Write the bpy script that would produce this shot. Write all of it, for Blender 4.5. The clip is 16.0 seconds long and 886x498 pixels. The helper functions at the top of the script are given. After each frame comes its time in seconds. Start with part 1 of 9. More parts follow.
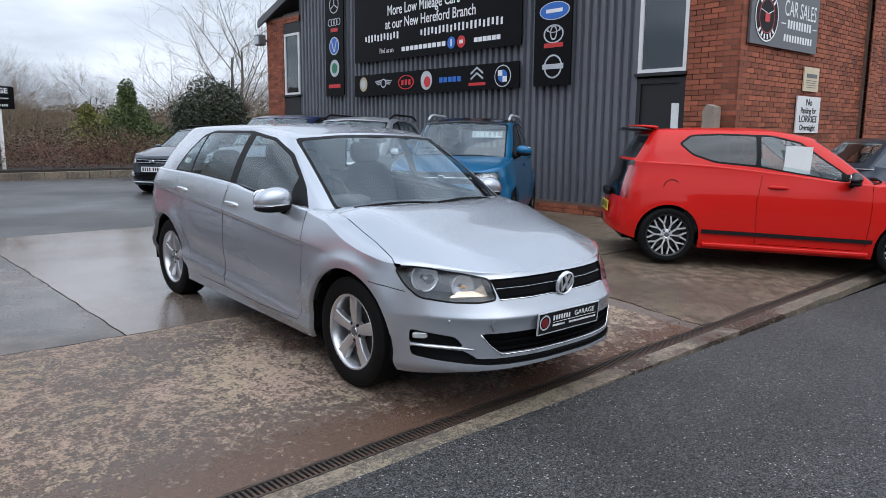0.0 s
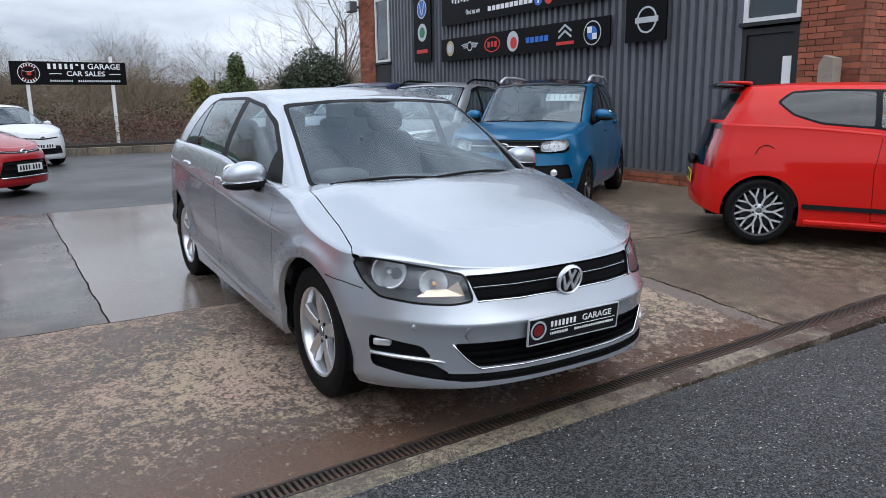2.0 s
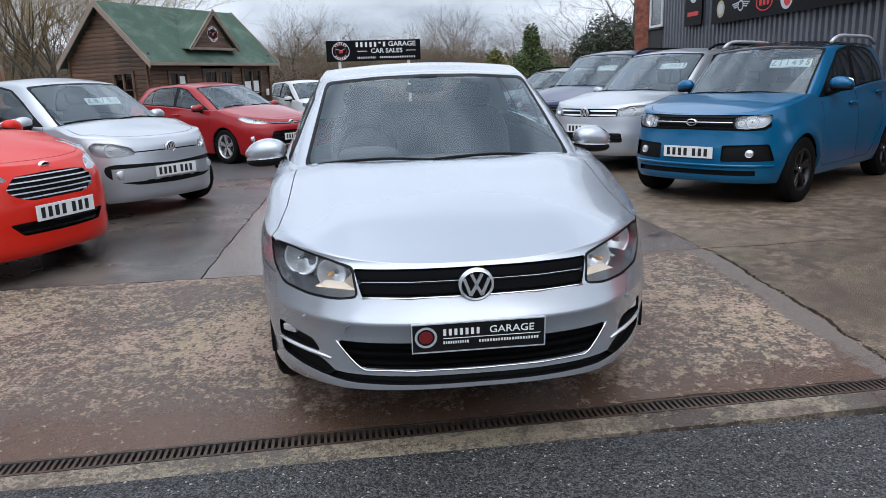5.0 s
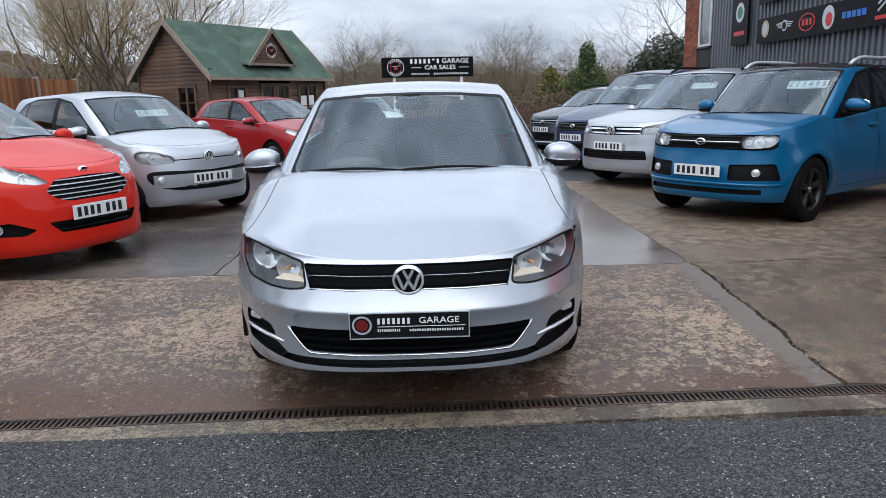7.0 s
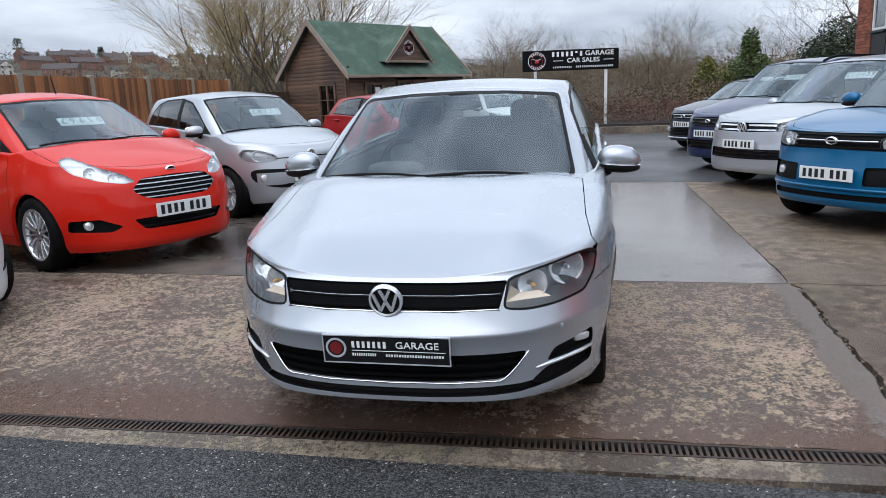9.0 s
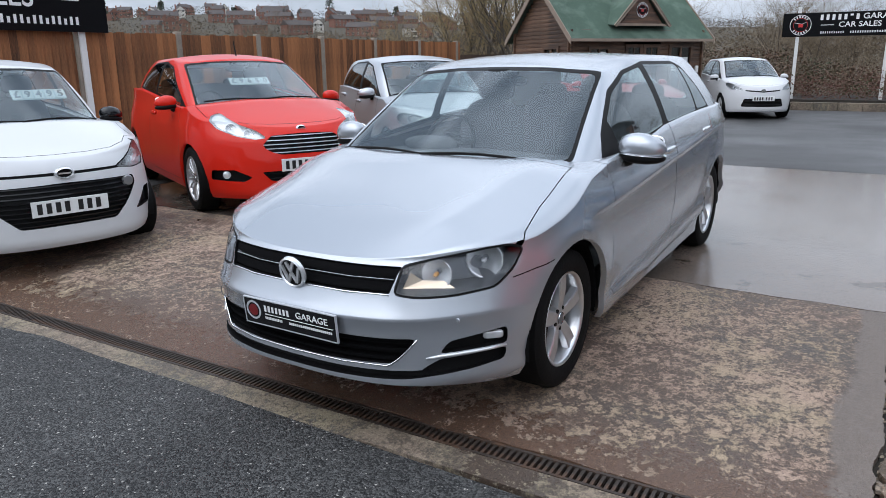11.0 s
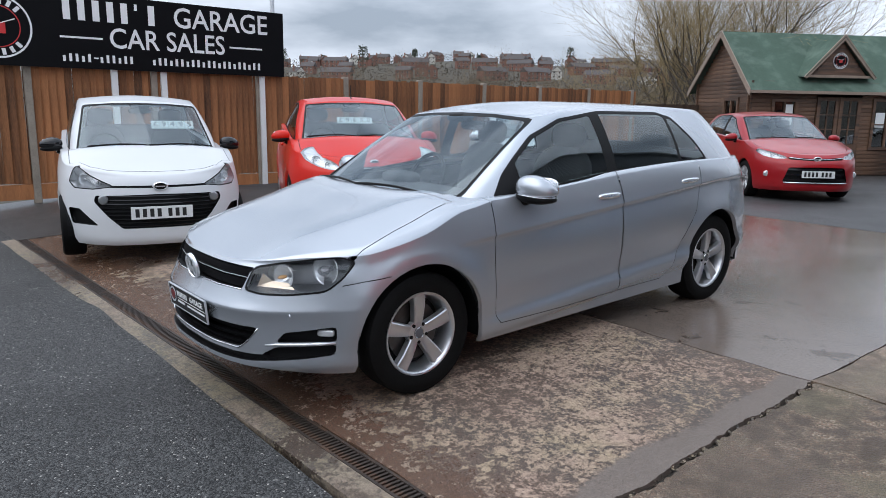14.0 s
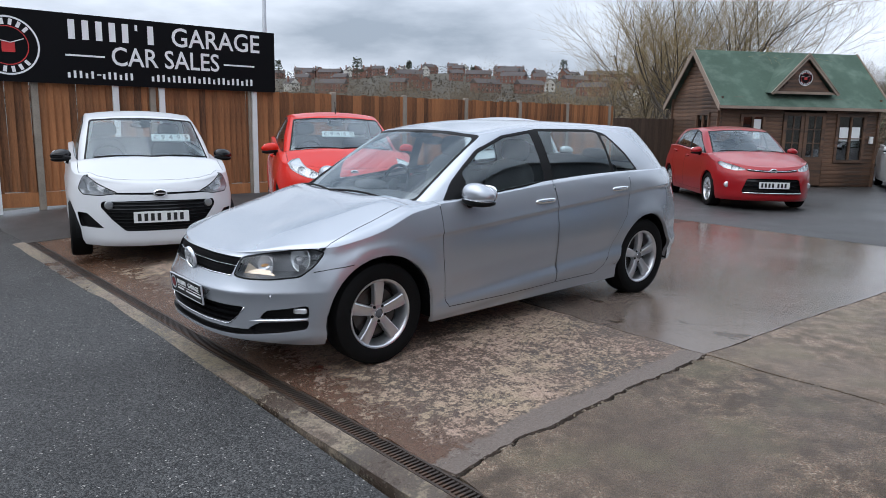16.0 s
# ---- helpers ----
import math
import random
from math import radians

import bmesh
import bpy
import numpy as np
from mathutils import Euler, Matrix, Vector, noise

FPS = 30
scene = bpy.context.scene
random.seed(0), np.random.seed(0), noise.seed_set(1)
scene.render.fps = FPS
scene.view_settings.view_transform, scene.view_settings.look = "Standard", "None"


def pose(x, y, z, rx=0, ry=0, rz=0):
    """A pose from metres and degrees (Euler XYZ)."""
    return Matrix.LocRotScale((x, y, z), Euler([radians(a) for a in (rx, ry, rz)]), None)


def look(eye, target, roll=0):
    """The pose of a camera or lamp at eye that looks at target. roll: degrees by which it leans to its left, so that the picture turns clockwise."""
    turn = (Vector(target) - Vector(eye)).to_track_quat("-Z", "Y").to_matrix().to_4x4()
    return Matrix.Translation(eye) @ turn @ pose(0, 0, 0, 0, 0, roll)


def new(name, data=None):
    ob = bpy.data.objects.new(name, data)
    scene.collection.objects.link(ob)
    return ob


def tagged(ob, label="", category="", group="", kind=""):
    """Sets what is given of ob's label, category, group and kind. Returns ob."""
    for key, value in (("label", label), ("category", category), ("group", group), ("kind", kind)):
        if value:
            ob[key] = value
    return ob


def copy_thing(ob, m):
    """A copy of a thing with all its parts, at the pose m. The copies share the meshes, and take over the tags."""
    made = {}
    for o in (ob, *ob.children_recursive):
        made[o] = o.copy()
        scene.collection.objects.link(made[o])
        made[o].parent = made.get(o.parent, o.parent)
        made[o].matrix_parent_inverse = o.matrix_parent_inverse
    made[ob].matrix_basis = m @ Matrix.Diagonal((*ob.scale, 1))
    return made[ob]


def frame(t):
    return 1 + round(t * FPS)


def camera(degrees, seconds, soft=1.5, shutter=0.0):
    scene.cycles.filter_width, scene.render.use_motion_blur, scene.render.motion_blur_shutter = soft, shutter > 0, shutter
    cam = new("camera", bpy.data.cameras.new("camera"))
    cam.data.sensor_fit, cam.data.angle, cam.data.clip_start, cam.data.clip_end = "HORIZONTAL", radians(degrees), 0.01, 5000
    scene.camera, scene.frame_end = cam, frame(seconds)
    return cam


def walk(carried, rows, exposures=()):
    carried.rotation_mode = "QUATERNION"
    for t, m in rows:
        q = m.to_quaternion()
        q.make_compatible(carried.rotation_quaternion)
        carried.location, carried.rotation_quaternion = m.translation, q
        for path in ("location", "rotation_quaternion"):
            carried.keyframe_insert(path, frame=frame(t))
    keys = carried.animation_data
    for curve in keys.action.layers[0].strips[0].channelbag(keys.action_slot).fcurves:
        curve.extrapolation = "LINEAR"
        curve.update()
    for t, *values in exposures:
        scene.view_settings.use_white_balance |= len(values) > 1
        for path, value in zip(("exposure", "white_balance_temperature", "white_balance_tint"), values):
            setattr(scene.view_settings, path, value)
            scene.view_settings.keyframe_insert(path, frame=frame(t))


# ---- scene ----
cam = camera(63.3, 16.0, soft=0.75)
PATH = [
    (0, (-3.02, -3.287, 1.419), (-1.72, -1.801, 1.102), 0.5),
    (0.5, (-2.837, -3.222, 1.399), (-1.566, -1.715, 1.062), -0.1),
    (1, (-2.606, -3.176, 1.394), (-1.369, -1.645, 1.034), -0.5),
    (1.5, (-2.296, -3.191, 1.403), (-1.187, -1.571, 1.025), -0.7),
    (2, (-2.037, -3.114, 1.382), (-1.009, -1.446, 0.98), -0.8),
    (2.5, (-1.741, -3.023, 1.367), (-0.791, -1.319, 0.926), -0.9),
    (3, (-1.434, -2.976, 1.358), (-0.688, -1.182, 0.884), -2.1),
    (3.5, (-1.18, -2.944, 1.359), (-0.555, -1.108, 0.871), -2.3),
    (4, (-0.884, -3.093, 1.382), (-0.408, -1.214, 0.892), -2.2),
    (6.3, (0.039, -3.678, 1.373), (0.078, -1.725, 0.945), -1.7),
    (6.5, (0.082, -3.724, 1.377), (0.119, -1.77, 0.954), -1.7),
    (7, (0.101, -3.781, 1.378), (0.133, -1.825, 0.962), -1.3),
    (7.5, (0.091, -3.747, 1.376), (0.124, -1.791, 0.96), -1.2),
    (8, (0.223, -3.668, 1.385), (0.194, -1.711, 0.975), -1.6),
    (8.5, (0.507, -3.559, 1.395), (0.233, -1.618, 1.001), -2.6),
    (9, (0.763, -3.405, 1.391), (0.366, -1.49, 0.971), -2.1),
    (9.5, (1.11, -3.288, 1.392), (0.458, -1.449, 0.955), -2.2),
    (9.7, (1.249, -3.247, 1.409), (0.5, -1.448, 0.96), -2.3),
    (11.8, (2.51, -2.576, 1.439), (1.26, -1.093, 0.952), -0.5),
    (12, (2.645, -2.506, 1.43), (1.317, -1.088, 0.955), -0.8),
    (12.5, (2.882, -2.329, 1.44), (1.433, -1.03, 0.977), -0.9),
    (13, (3.043, -2.13, 1.429), (1.574, -0.851, 0.977), -0.3),
    (13.5, (3.314, -2.02, 1.438), (1.813, -0.768, 1.017), 0.5),
    (14, (3.574, -2.128, 1.432), (2.057, -0.883, 1.047), 0.9),
    (14.5, (3.828, -2.225, 1.449), (2.313, -0.972, 1.081), 0.9),
    (15, (4.067, -2.281, 1.459), (2.547, -1.032, 1.1), 1.0),
    (15.5, (4.21, -2.408, 1.46), (2.693, -1.153, 1.108), 1.0),
    (16, (4.307, -2.427, 1.481), (2.796, -1.166, 1.127), 1.1),
]
walk(cam, [(t, look(eye, target, roll)) for t, eye, target, roll in PATH], [(0, 0.06, 6050, 10.5), (16.0, 0.06, 6050, 10.5)])

# ---- world, sun ----
world = bpy.data.worlds.new("overcast_sky")
scene.world = world
world.use_nodes = True
wn, wl = world.node_tree.nodes, world.node_tree.links
wn.clear()
w_out = wn.new("ShaderNodeOutputWorld")
w_bg = wn.new("ShaderNodeBackground")
w_sky = wn.new("ShaderNodeTexSky")
w_sky.sky_type, w_sky.sun_disc = "NISHITA", False
w_sky.sun_elevation, w_sky.sun_rotation = radians(42), radians(150)
w_sky.air_density, w_sky.dust_density = 1.5, 4.0
w_co = wn.new("ShaderNodeTexCoord")
w_map = wn.new("ShaderNodeMapping")
w_map.inputs["Scale"].default_value = (1.5, 1.5, 5.0)
w_noise = wn.new("ShaderNodeTexNoise")
w_noise.inputs["Scale"].default_value = 1.5
w_noise.inputs["Detail"].default_value = 7
w_noise.inputs["Roughness"].default_value = 0.52
w_ramp = wn.new("ShaderNodeValToRGB")
w_ramp.color_ramp.elements[0].position = 0.35
w_ramp.color_ramp.elements[0].color = (3.3, 3.75, 4.35, 1)
w_ramp.color_ramp.elements[1].position = 0.60
w_ramp.color_ramp.elements[1].color = (8.5, 8.9, 9.5, 1)
w_mix = wn.new("ShaderNodeMixRGB")
w_mix.inputs[0].default_value = 0.93
wl.new(w_co.outputs["Generated"], w_map.inputs[0])
wl.new(w_map.outputs[0], w_noise.inputs["Vector"])
wl.new(w_noise.outputs["Fac"], w_ramp.inputs[0])
wl.new(w_sky.outputs[0], w_mix.inputs[1])
wl.new(w_ramp.outputs[0], w_mix.inputs[2])
w_sep = wn.new("ShaderNodeSeparateXYZ")
w_up = wn.new("ShaderNodeMapRange")
w_up.inputs["From Min"].default_value, w_up.inputs["From Max"].default_value = 0.12, 0.95
w_up.inputs["To Min"].default_value, w_up.inputs["To Max"].default_value = 0.95, 1.75
w_mul = wn.new("ShaderNodeVectorMath")
w_mul.operation = "SCALE"
wl.new(w_co.outputs["Generated"], w_sep.inputs[0])
wl.new(w_sep.outputs["Z"], w_up.inputs["Value"])
wl.new(w_mix.outputs[0], w_mul.inputs[0])
wl.new(w_up.outputs[0], w_mul.inputs["Scale"])
wl.new(w_mul.outputs[0], w_bg.inputs[0])
w_bg.inputs[1].default_value = 0.126
wl.new(w_bg.outputs[0], w_out.inputs[0])

sun = new("sun", bpy.data.lights.new("sun", "SUN"))
sun.data.energy, sun.data.angle, sun.data.color = 1.5, radians(75), (1.0, 0.97, 0.93)
sun.matrix_world = look((0, 0, 30), (6, 16, 0))

# ---- materials ----
MATS = {}


def mat(name, colour=(0.5, 0.5, 0.5), rough=0.5, metal=0.0, vary=0.12, scale=3.0, fine=60.0, bump=0.0, coat=0.0, rough_vary=0.0,
        second=None, second_at=0.55, second_scale=None, stretch=(1, 1, 1), per_object=0.0, island=0.0, spec=0.5, emit=0.0, soft=0.08, world_space=False, grain_scale=None):
    """A principled material: base colour with a coarse and a fine noise, an optional second colour in patches, bump and uneven gloss."""
    if name in MATS:
        return MATS[name]
    m = bpy.data.materials.new(name)
    m.use_nodes = True
    n, l = m.node_tree.nodes, m.node_tree.links
    b = n["Principled BSDF"]
    b.inputs["Metallic"].default_value = metal
    b.inputs["Roughness"].default_value = rough
    b.inputs["Specular IOR Level"].default_value = spec
    if coat:
        b.inputs["Coat Weight"].default_value = coat
        b.inputs["Coat IOR"].default_value = 1.45
        b.inputs["Coat Roughness"].default_value = 0.04
    if emit:
        b.inputs["Emission Color"].default_value = (*colour, 1)
        b.inputs["Emission Strength"].default_value = emit
    co = n.new("ShaderNodeTexCoord")
    mp = n.new("ShaderNodeMapping")
    mp.inputs["Scale"].default_value = stretch
    if world_space:
        geo_p = n.new("ShaderNodeNewGeometry")
        l.new(geo_p.outputs["Position"], mp.inputs[0])
    else:
        l.new(co.outputs["Object"], mp.inputs[0])

    def noise_node(sc, detail=4.0, r=0.55):
        t = n.new("ShaderNodeTexNoise")
        t.inputs["Scale"].default_value, t.inputs["Detail"].default_value, t.inputs["Roughness"].default_value = sc, detail, r
        l.new(mp.outputs[0], t.inputs["Vector"])
        return t

    coarse, grain = noise_node(scale), noise_node(fine, 3.0)
    base = n.new("ShaderNodeRGB")
    base.outputs[0].default_value = (*colour, 1)
    col = base.outputs[0]
    if second:
        patch = noise_node(second_scale or scale * 1.7, 7.0, 0.62)
        ramp = n.new("ShaderNodeMapRange")
        ramp.inputs["From Min"].default_value, ramp.inputs["From Max"].default_value = second_at - soft, second_at + soft
        l.new(patch.outputs["Fac"], ramp.inputs["Value"])
        mx = n.new("ShaderNodeMixRGB")
        mx.inputs[2].default_value = (*second, 1)
        l.new(ramp.outputs[0], mx.inputs[0])
        l.new(col, mx.inputs[1])
        col = mx.outputs[0]
    val = None

    def add(socket, amount):
        nonlocal val
        a = n.new("ShaderNodeMath")
        a.operation = "MULTIPLY_ADD"
        l.new(socket, a.inputs[0])
        a.inputs[1].default_value = 2 * amount
        if val is None:
            a.inputs[2].default_value = 1 - amount
        else:
            sh = n.new("ShaderNodeMath")
            sh.operation = "SUBTRACT"
            l.new(val, sh.inputs[0])
            sh.inputs[1].default_value = amount
            l.new(sh.outputs[0], a.inputs[2])
        val = a.outputs[0]

    if vary:
        add(coarse.outputs["Fac"], vary * 1.6)
        add(grain.outputs["Fac"], vary)
    if per_object:
        info = n.new("ShaderNodeObjectInfo")
        add(info.outputs["Random"], per_object)
    if island:
        geo = n.new("ShaderNodeNewGeometry")
        add(geo.outputs["Random Per Island"], island)
    if val is not None:
        mul = n.new("ShaderNodeVectorMath")
        mul.operation = "SCALE"
        l.new(col, mul.inputs[0])
        l.new(val, mul.inputs["Scale"])
        col = mul.outputs[0]
    l.new(col, b.inputs["Base Color"])
    if rough_vary:
        rr = n.new("ShaderNodeMapRange")
        rr.inputs["From Min"].default_value, rr.inputs["From Max"].default_value = 0.35, 0.68
        rr.inputs["To Min"].default_value, rr.inputs["To Max"].default_value = max(0.04, rough - rough_vary), min(1, rough + rough_vary)
        wet = noise_node(scale * 0.55, 5.0)
        l.new(wet.outputs["Fac"], rr.inputs["Value"])
        l.new(rr.outputs[0], b.inputs["Roughness"])
    if bump:
        bp = n.new("ShaderNodeBump")
        bp.inputs["Strength"].default_value = min(1.0, bump)
        bp.inputs["Distance"].default_value = 0.01
        l.new(grain.outputs["Fac"], bp.inputs["Height"])
        l.new(bp.outputs[0], b.inputs["Normal"])
    MATS[name] = m
    return m


def glass(name, tint=(0.75, 0.8, 0.8), gloss=(0.9, 0.93, 0.95), face=0.085):
    """Thin sheet glass: clear, tinted, alike from both sides; face: the share that it mirrors when seen straight on."""
    if name in MATS:
        return MATS[name]
    m = bpy.data.materials.new(name)
    m.use_nodes = True
    n, l = m.node_tree.nodes, m.node_tree.links
    n.remove(n["Principled BSDF"])
    tr, gl, mx, lw, pw, ma = (n.new(k) for k in ("ShaderNodeBsdfTransparent", "ShaderNodeBsdfGlossy", "ShaderNodeMixShader", "ShaderNodeLayerWeight", "ShaderNodeMath", "ShaderNodeMath"))
    tr.inputs[0].default_value = (*tint, 1)
    gl.inputs[0].default_value = (*gloss, 1)
    gl.inputs["Roughness"].default_value = 0.0
    lw.inputs["Blend"].default_value = 0.5
    pw.operation, ma.operation = "POWER", "MULTIPLY_ADD"
    pw.inputs[1].default_value = 4.2
    ma.inputs[1].default_value, ma.inputs[2].default_value = 0.9 - face, face
    l.new(lw.outputs["Facing"], pw.inputs[0])
    l.new(pw.outputs[0], ma.inputs[0])
    l.new(ma.outputs[0], mx.inputs[0])
    l.new(tr.outputs[0], mx.inputs[1])
    l.new(gl.outputs[0], mx.inputs[2])
    l.new(mx.outputs[0], n["Material Output"].inputs[0])
    MATS[name] = m
    return m


# ---- mesh helpers ----
def empty(name, m, label="", category="", group="", kind=""):
    ob = new(name)
    ob.empty_display_size = 0.1
    ob.matrix_world = m
    return tagged(ob, label, category, group, kind)


def part(name, bm, material, parent=None, label="", smooth=False, m=None):
    """Links a bmesh as one mesh object under a thing."""
    me = bpy.data.meshes.new(name)
    bm.to_mesh(me)
    bm.free()
    if smooth:
        me.shade_smooth()
        if smooth is not True:
            me.set_sharp_from_angle(angle=radians(smooth))
    me.materials.append(material)
    ob = new(name, me)
    ob.parent = parent
    if m is not None:
        ob.matrix_basis = m
    if label:
        tagged(ob, label)
    return ob


def add_box(bm, lo, hi, m=None, bevel=0.0):
    pts = [(x, y, z) for z in (lo[2], hi[2]) for y in (lo[1], hi[1]) for x in (lo[0], hi[0])]
    vs = [bm.verts.new(m @ Vector(p) if m else p) for p in pts]
    fs = [bm.faces.new([vs[i] for i in q]) for q in ((0, 2, 3, 1), (4, 5, 7, 6), (0, 1, 5, 4), (1, 3, 7, 5), (3, 2, 6, 7), (2, 0, 4, 6))]
    if bevel:
        es = list({e for f in fs for e in f.edges})
        bmesh.ops.bevel(bm, geom=es, offset=bevel, segments=2, affect="EDGES", profile=0.5)
    return bm


def box(lo, hi, m=None, bevel=0.0):
    return add_box(bmesh.new(), lo, hi, m, bevel)


def add_lathe(bm, profile, seg=32, axis="z", at=(0, 0, 0), start=0.0, turn=360.0, close=False):
    """Turns a profile of (radius, height) round an axis."""
    rings = []
    full = abs(turn - 360) < 1e-6
    for i in range(seg if full else seg + 1):
        a = radians(start + turn * i / seg)
        ring = []
        for r, h in profile:
            c, s = r * math.cos(a), r * math.sin(a)
            p = {"z": (c, s, h), "x": (h, c, s), "y": (c, h, s)}[axis]
            ring.append(bm.verts.new((p[0] + at[0], p[1] + at[1], p[2] + at[2])))
        rings.append(ring)
    n = len(rings)
    k = len(profile)
    for i in range(n if full else n - 1):
        a, b = rings[i], rings[(i + 1) % n]
        for j in range(k if close else k - 1):
            q = [a[j], b[j], b[(j + 1) % k], a[(j + 1) % k]]
            try:
                bm.faces.new(q)
            except ValueError:
                pass
    return bm


def lathe(profile, seg=32, axis="z", at=(0, 0, 0), **kw):
    return add_lathe(bmesh.new(), profile, seg, axis, at, **kw)


def add_tube(bm, pts, radii, seg=6, cap=True):
    """A tapered tube along points."""
    rings = []
    prev = None
    for i, p in enumerate(pts):
        p = Vector(p)
        d = (Vector(pts[min(i + 1, len(pts) - 1)]) - Vector(pts[max(i - 1, 0)])).normalized()
        ref = prev if prev is not None else (Vector((0, 0, 1)) if abs(d.z) < 0.9 else Vector((1, 0, 0)))
        u = d.cross(ref).normalized()
        if prev is not None:
            u = (prev - d * prev.dot(d)).normalized()
        prev = u
        v = d.cross(u)
        r = radii[i] if hasattr(radii, "__len__") else radii
        rings.append([bm.verts.new(p + (u * math.cos(2 * math.pi * k / seg) + v * math.sin(2 * math.pi * k / seg)) * r) for k in range(seg)])
    for a, b in zip(rings, rings[1:]):
        for k in range(seg):
            bm.faces.new((a[k], a[(k + 1) % seg], b[(k + 1) % seg], b[k]))
    if cap:
        bm.faces.new(rings[0][::-1])
        bm.faces.new(rings[-1])
    return bm


def tube(pts, radii, seg=6, cap=True):
    return add_tube(bmesh.new(), pts, radii, seg, cap)


def add_plate(bm, outline, axis, lo, hi):
    """A flat outline (two coordinates), given thickness along an axis."""
    def at(p, d):
        return {"x": (d, p[0], p[1]), "y": (p[0], d, p[1]), "z": (p[0], p[1], d)}[axis]
    a = [bm.verts.new(at(p, lo)) for p in outline]
    b = [bm.verts.new(at(p, hi)) for p in outline]
    bm.faces.new(a)
    bm.faces.new(b[::-1])
    for i in range(len(a)):
        j = (i + 1) % len(a)
        bm.faces.new((a[i], b[i], b[j], a[j]))
    return bm


def plate(outline, axis, lo, hi):
    bm = add_plate(bmesh.new(), outline, axis, lo, hi)
    bmesh.ops.recalc_face_normals(bm, faces=bm.faces)
    return bm


def lettering(words, size, material, parent, m, name="lettering", align="CENTER", bold=0.0, squash=1.0, space=1.0):
    """Writing in the built-in font, turned into a mesh that stands 1.5 mm off its board. It lies in the local xy-plane, upright along y."""
    cu = bpy.data.curves.new("words", "FONT")
    cu.body, cu.size, cu.align_x, cu.align_y, cu.extrude, cu.offset, cu.resolution_u = words, size, align, "CENTER", 0.0015, bold, 3
    cu.space_character = space
    tmp = bpy.data.objects.new("words", cu)
    scene.collection.objects.link(tmp)
    me = bpy.data.meshes.new_from_object(tmp.evaluated_get(bpy.context.evaluated_depsgraph_get()))
    bpy.data.objects.remove(tmp)
    bpy.data.curves.remove(cu)
    me.materials.clear()
    me.materials.append(material)
    ob = new(name, me)
    ob.parent = parent
    ob.matrix_basis = m @ Matrix.Diagonal((squash, 1, 1, 1))
    return ob


def curve1(table):
    """A smooth monotone curve through (x, y) pairs."""
    xs = np.array([p[0] for p in table], float)
    ys = np.array([p[1] for p in table], float)
    h = np.diff(xs)
    d = np.diff(ys) / h
    m = np.zeros(len(xs))
    m[0], m[-1] = d[0], d[-1]
    for i in range(1, len(xs) - 1):
        if d[i - 1] * d[i] > 0:
            m[i] = 2 * d[i - 1] * d[i] / (d[i - 1] + d[i])

    def f(x):
        x = min(max(x, xs[0]), xs[-1])
        i = min(int(np.searchsorted(xs, x, side="right")) - 1, len(xs) - 2)
        t = (x - xs[i]) / h[i]
        t2, t3 = t * t, t * t * t
        return (2 * t3 - 3 * t2 + 1) * ys[i] + (t3 - 2 * t2 + t) * h[i] * m[i] + (3 * t2 - 2 * t3) * ys[i + 1] + (t3 - t2) * h[i] * m[i + 1]
    return f


GROUND = curve1([(-60, -0.10), (-1.6, -0.09), (-0.9, -0.065), (-0.55, -0.05), (0, 0.0), (0.8, 0.05), (1.6, 0.083), (2.8, 0.08), (6.0, 0.06), (10, 0.01), (16, -0.03), (60, -0.03)])

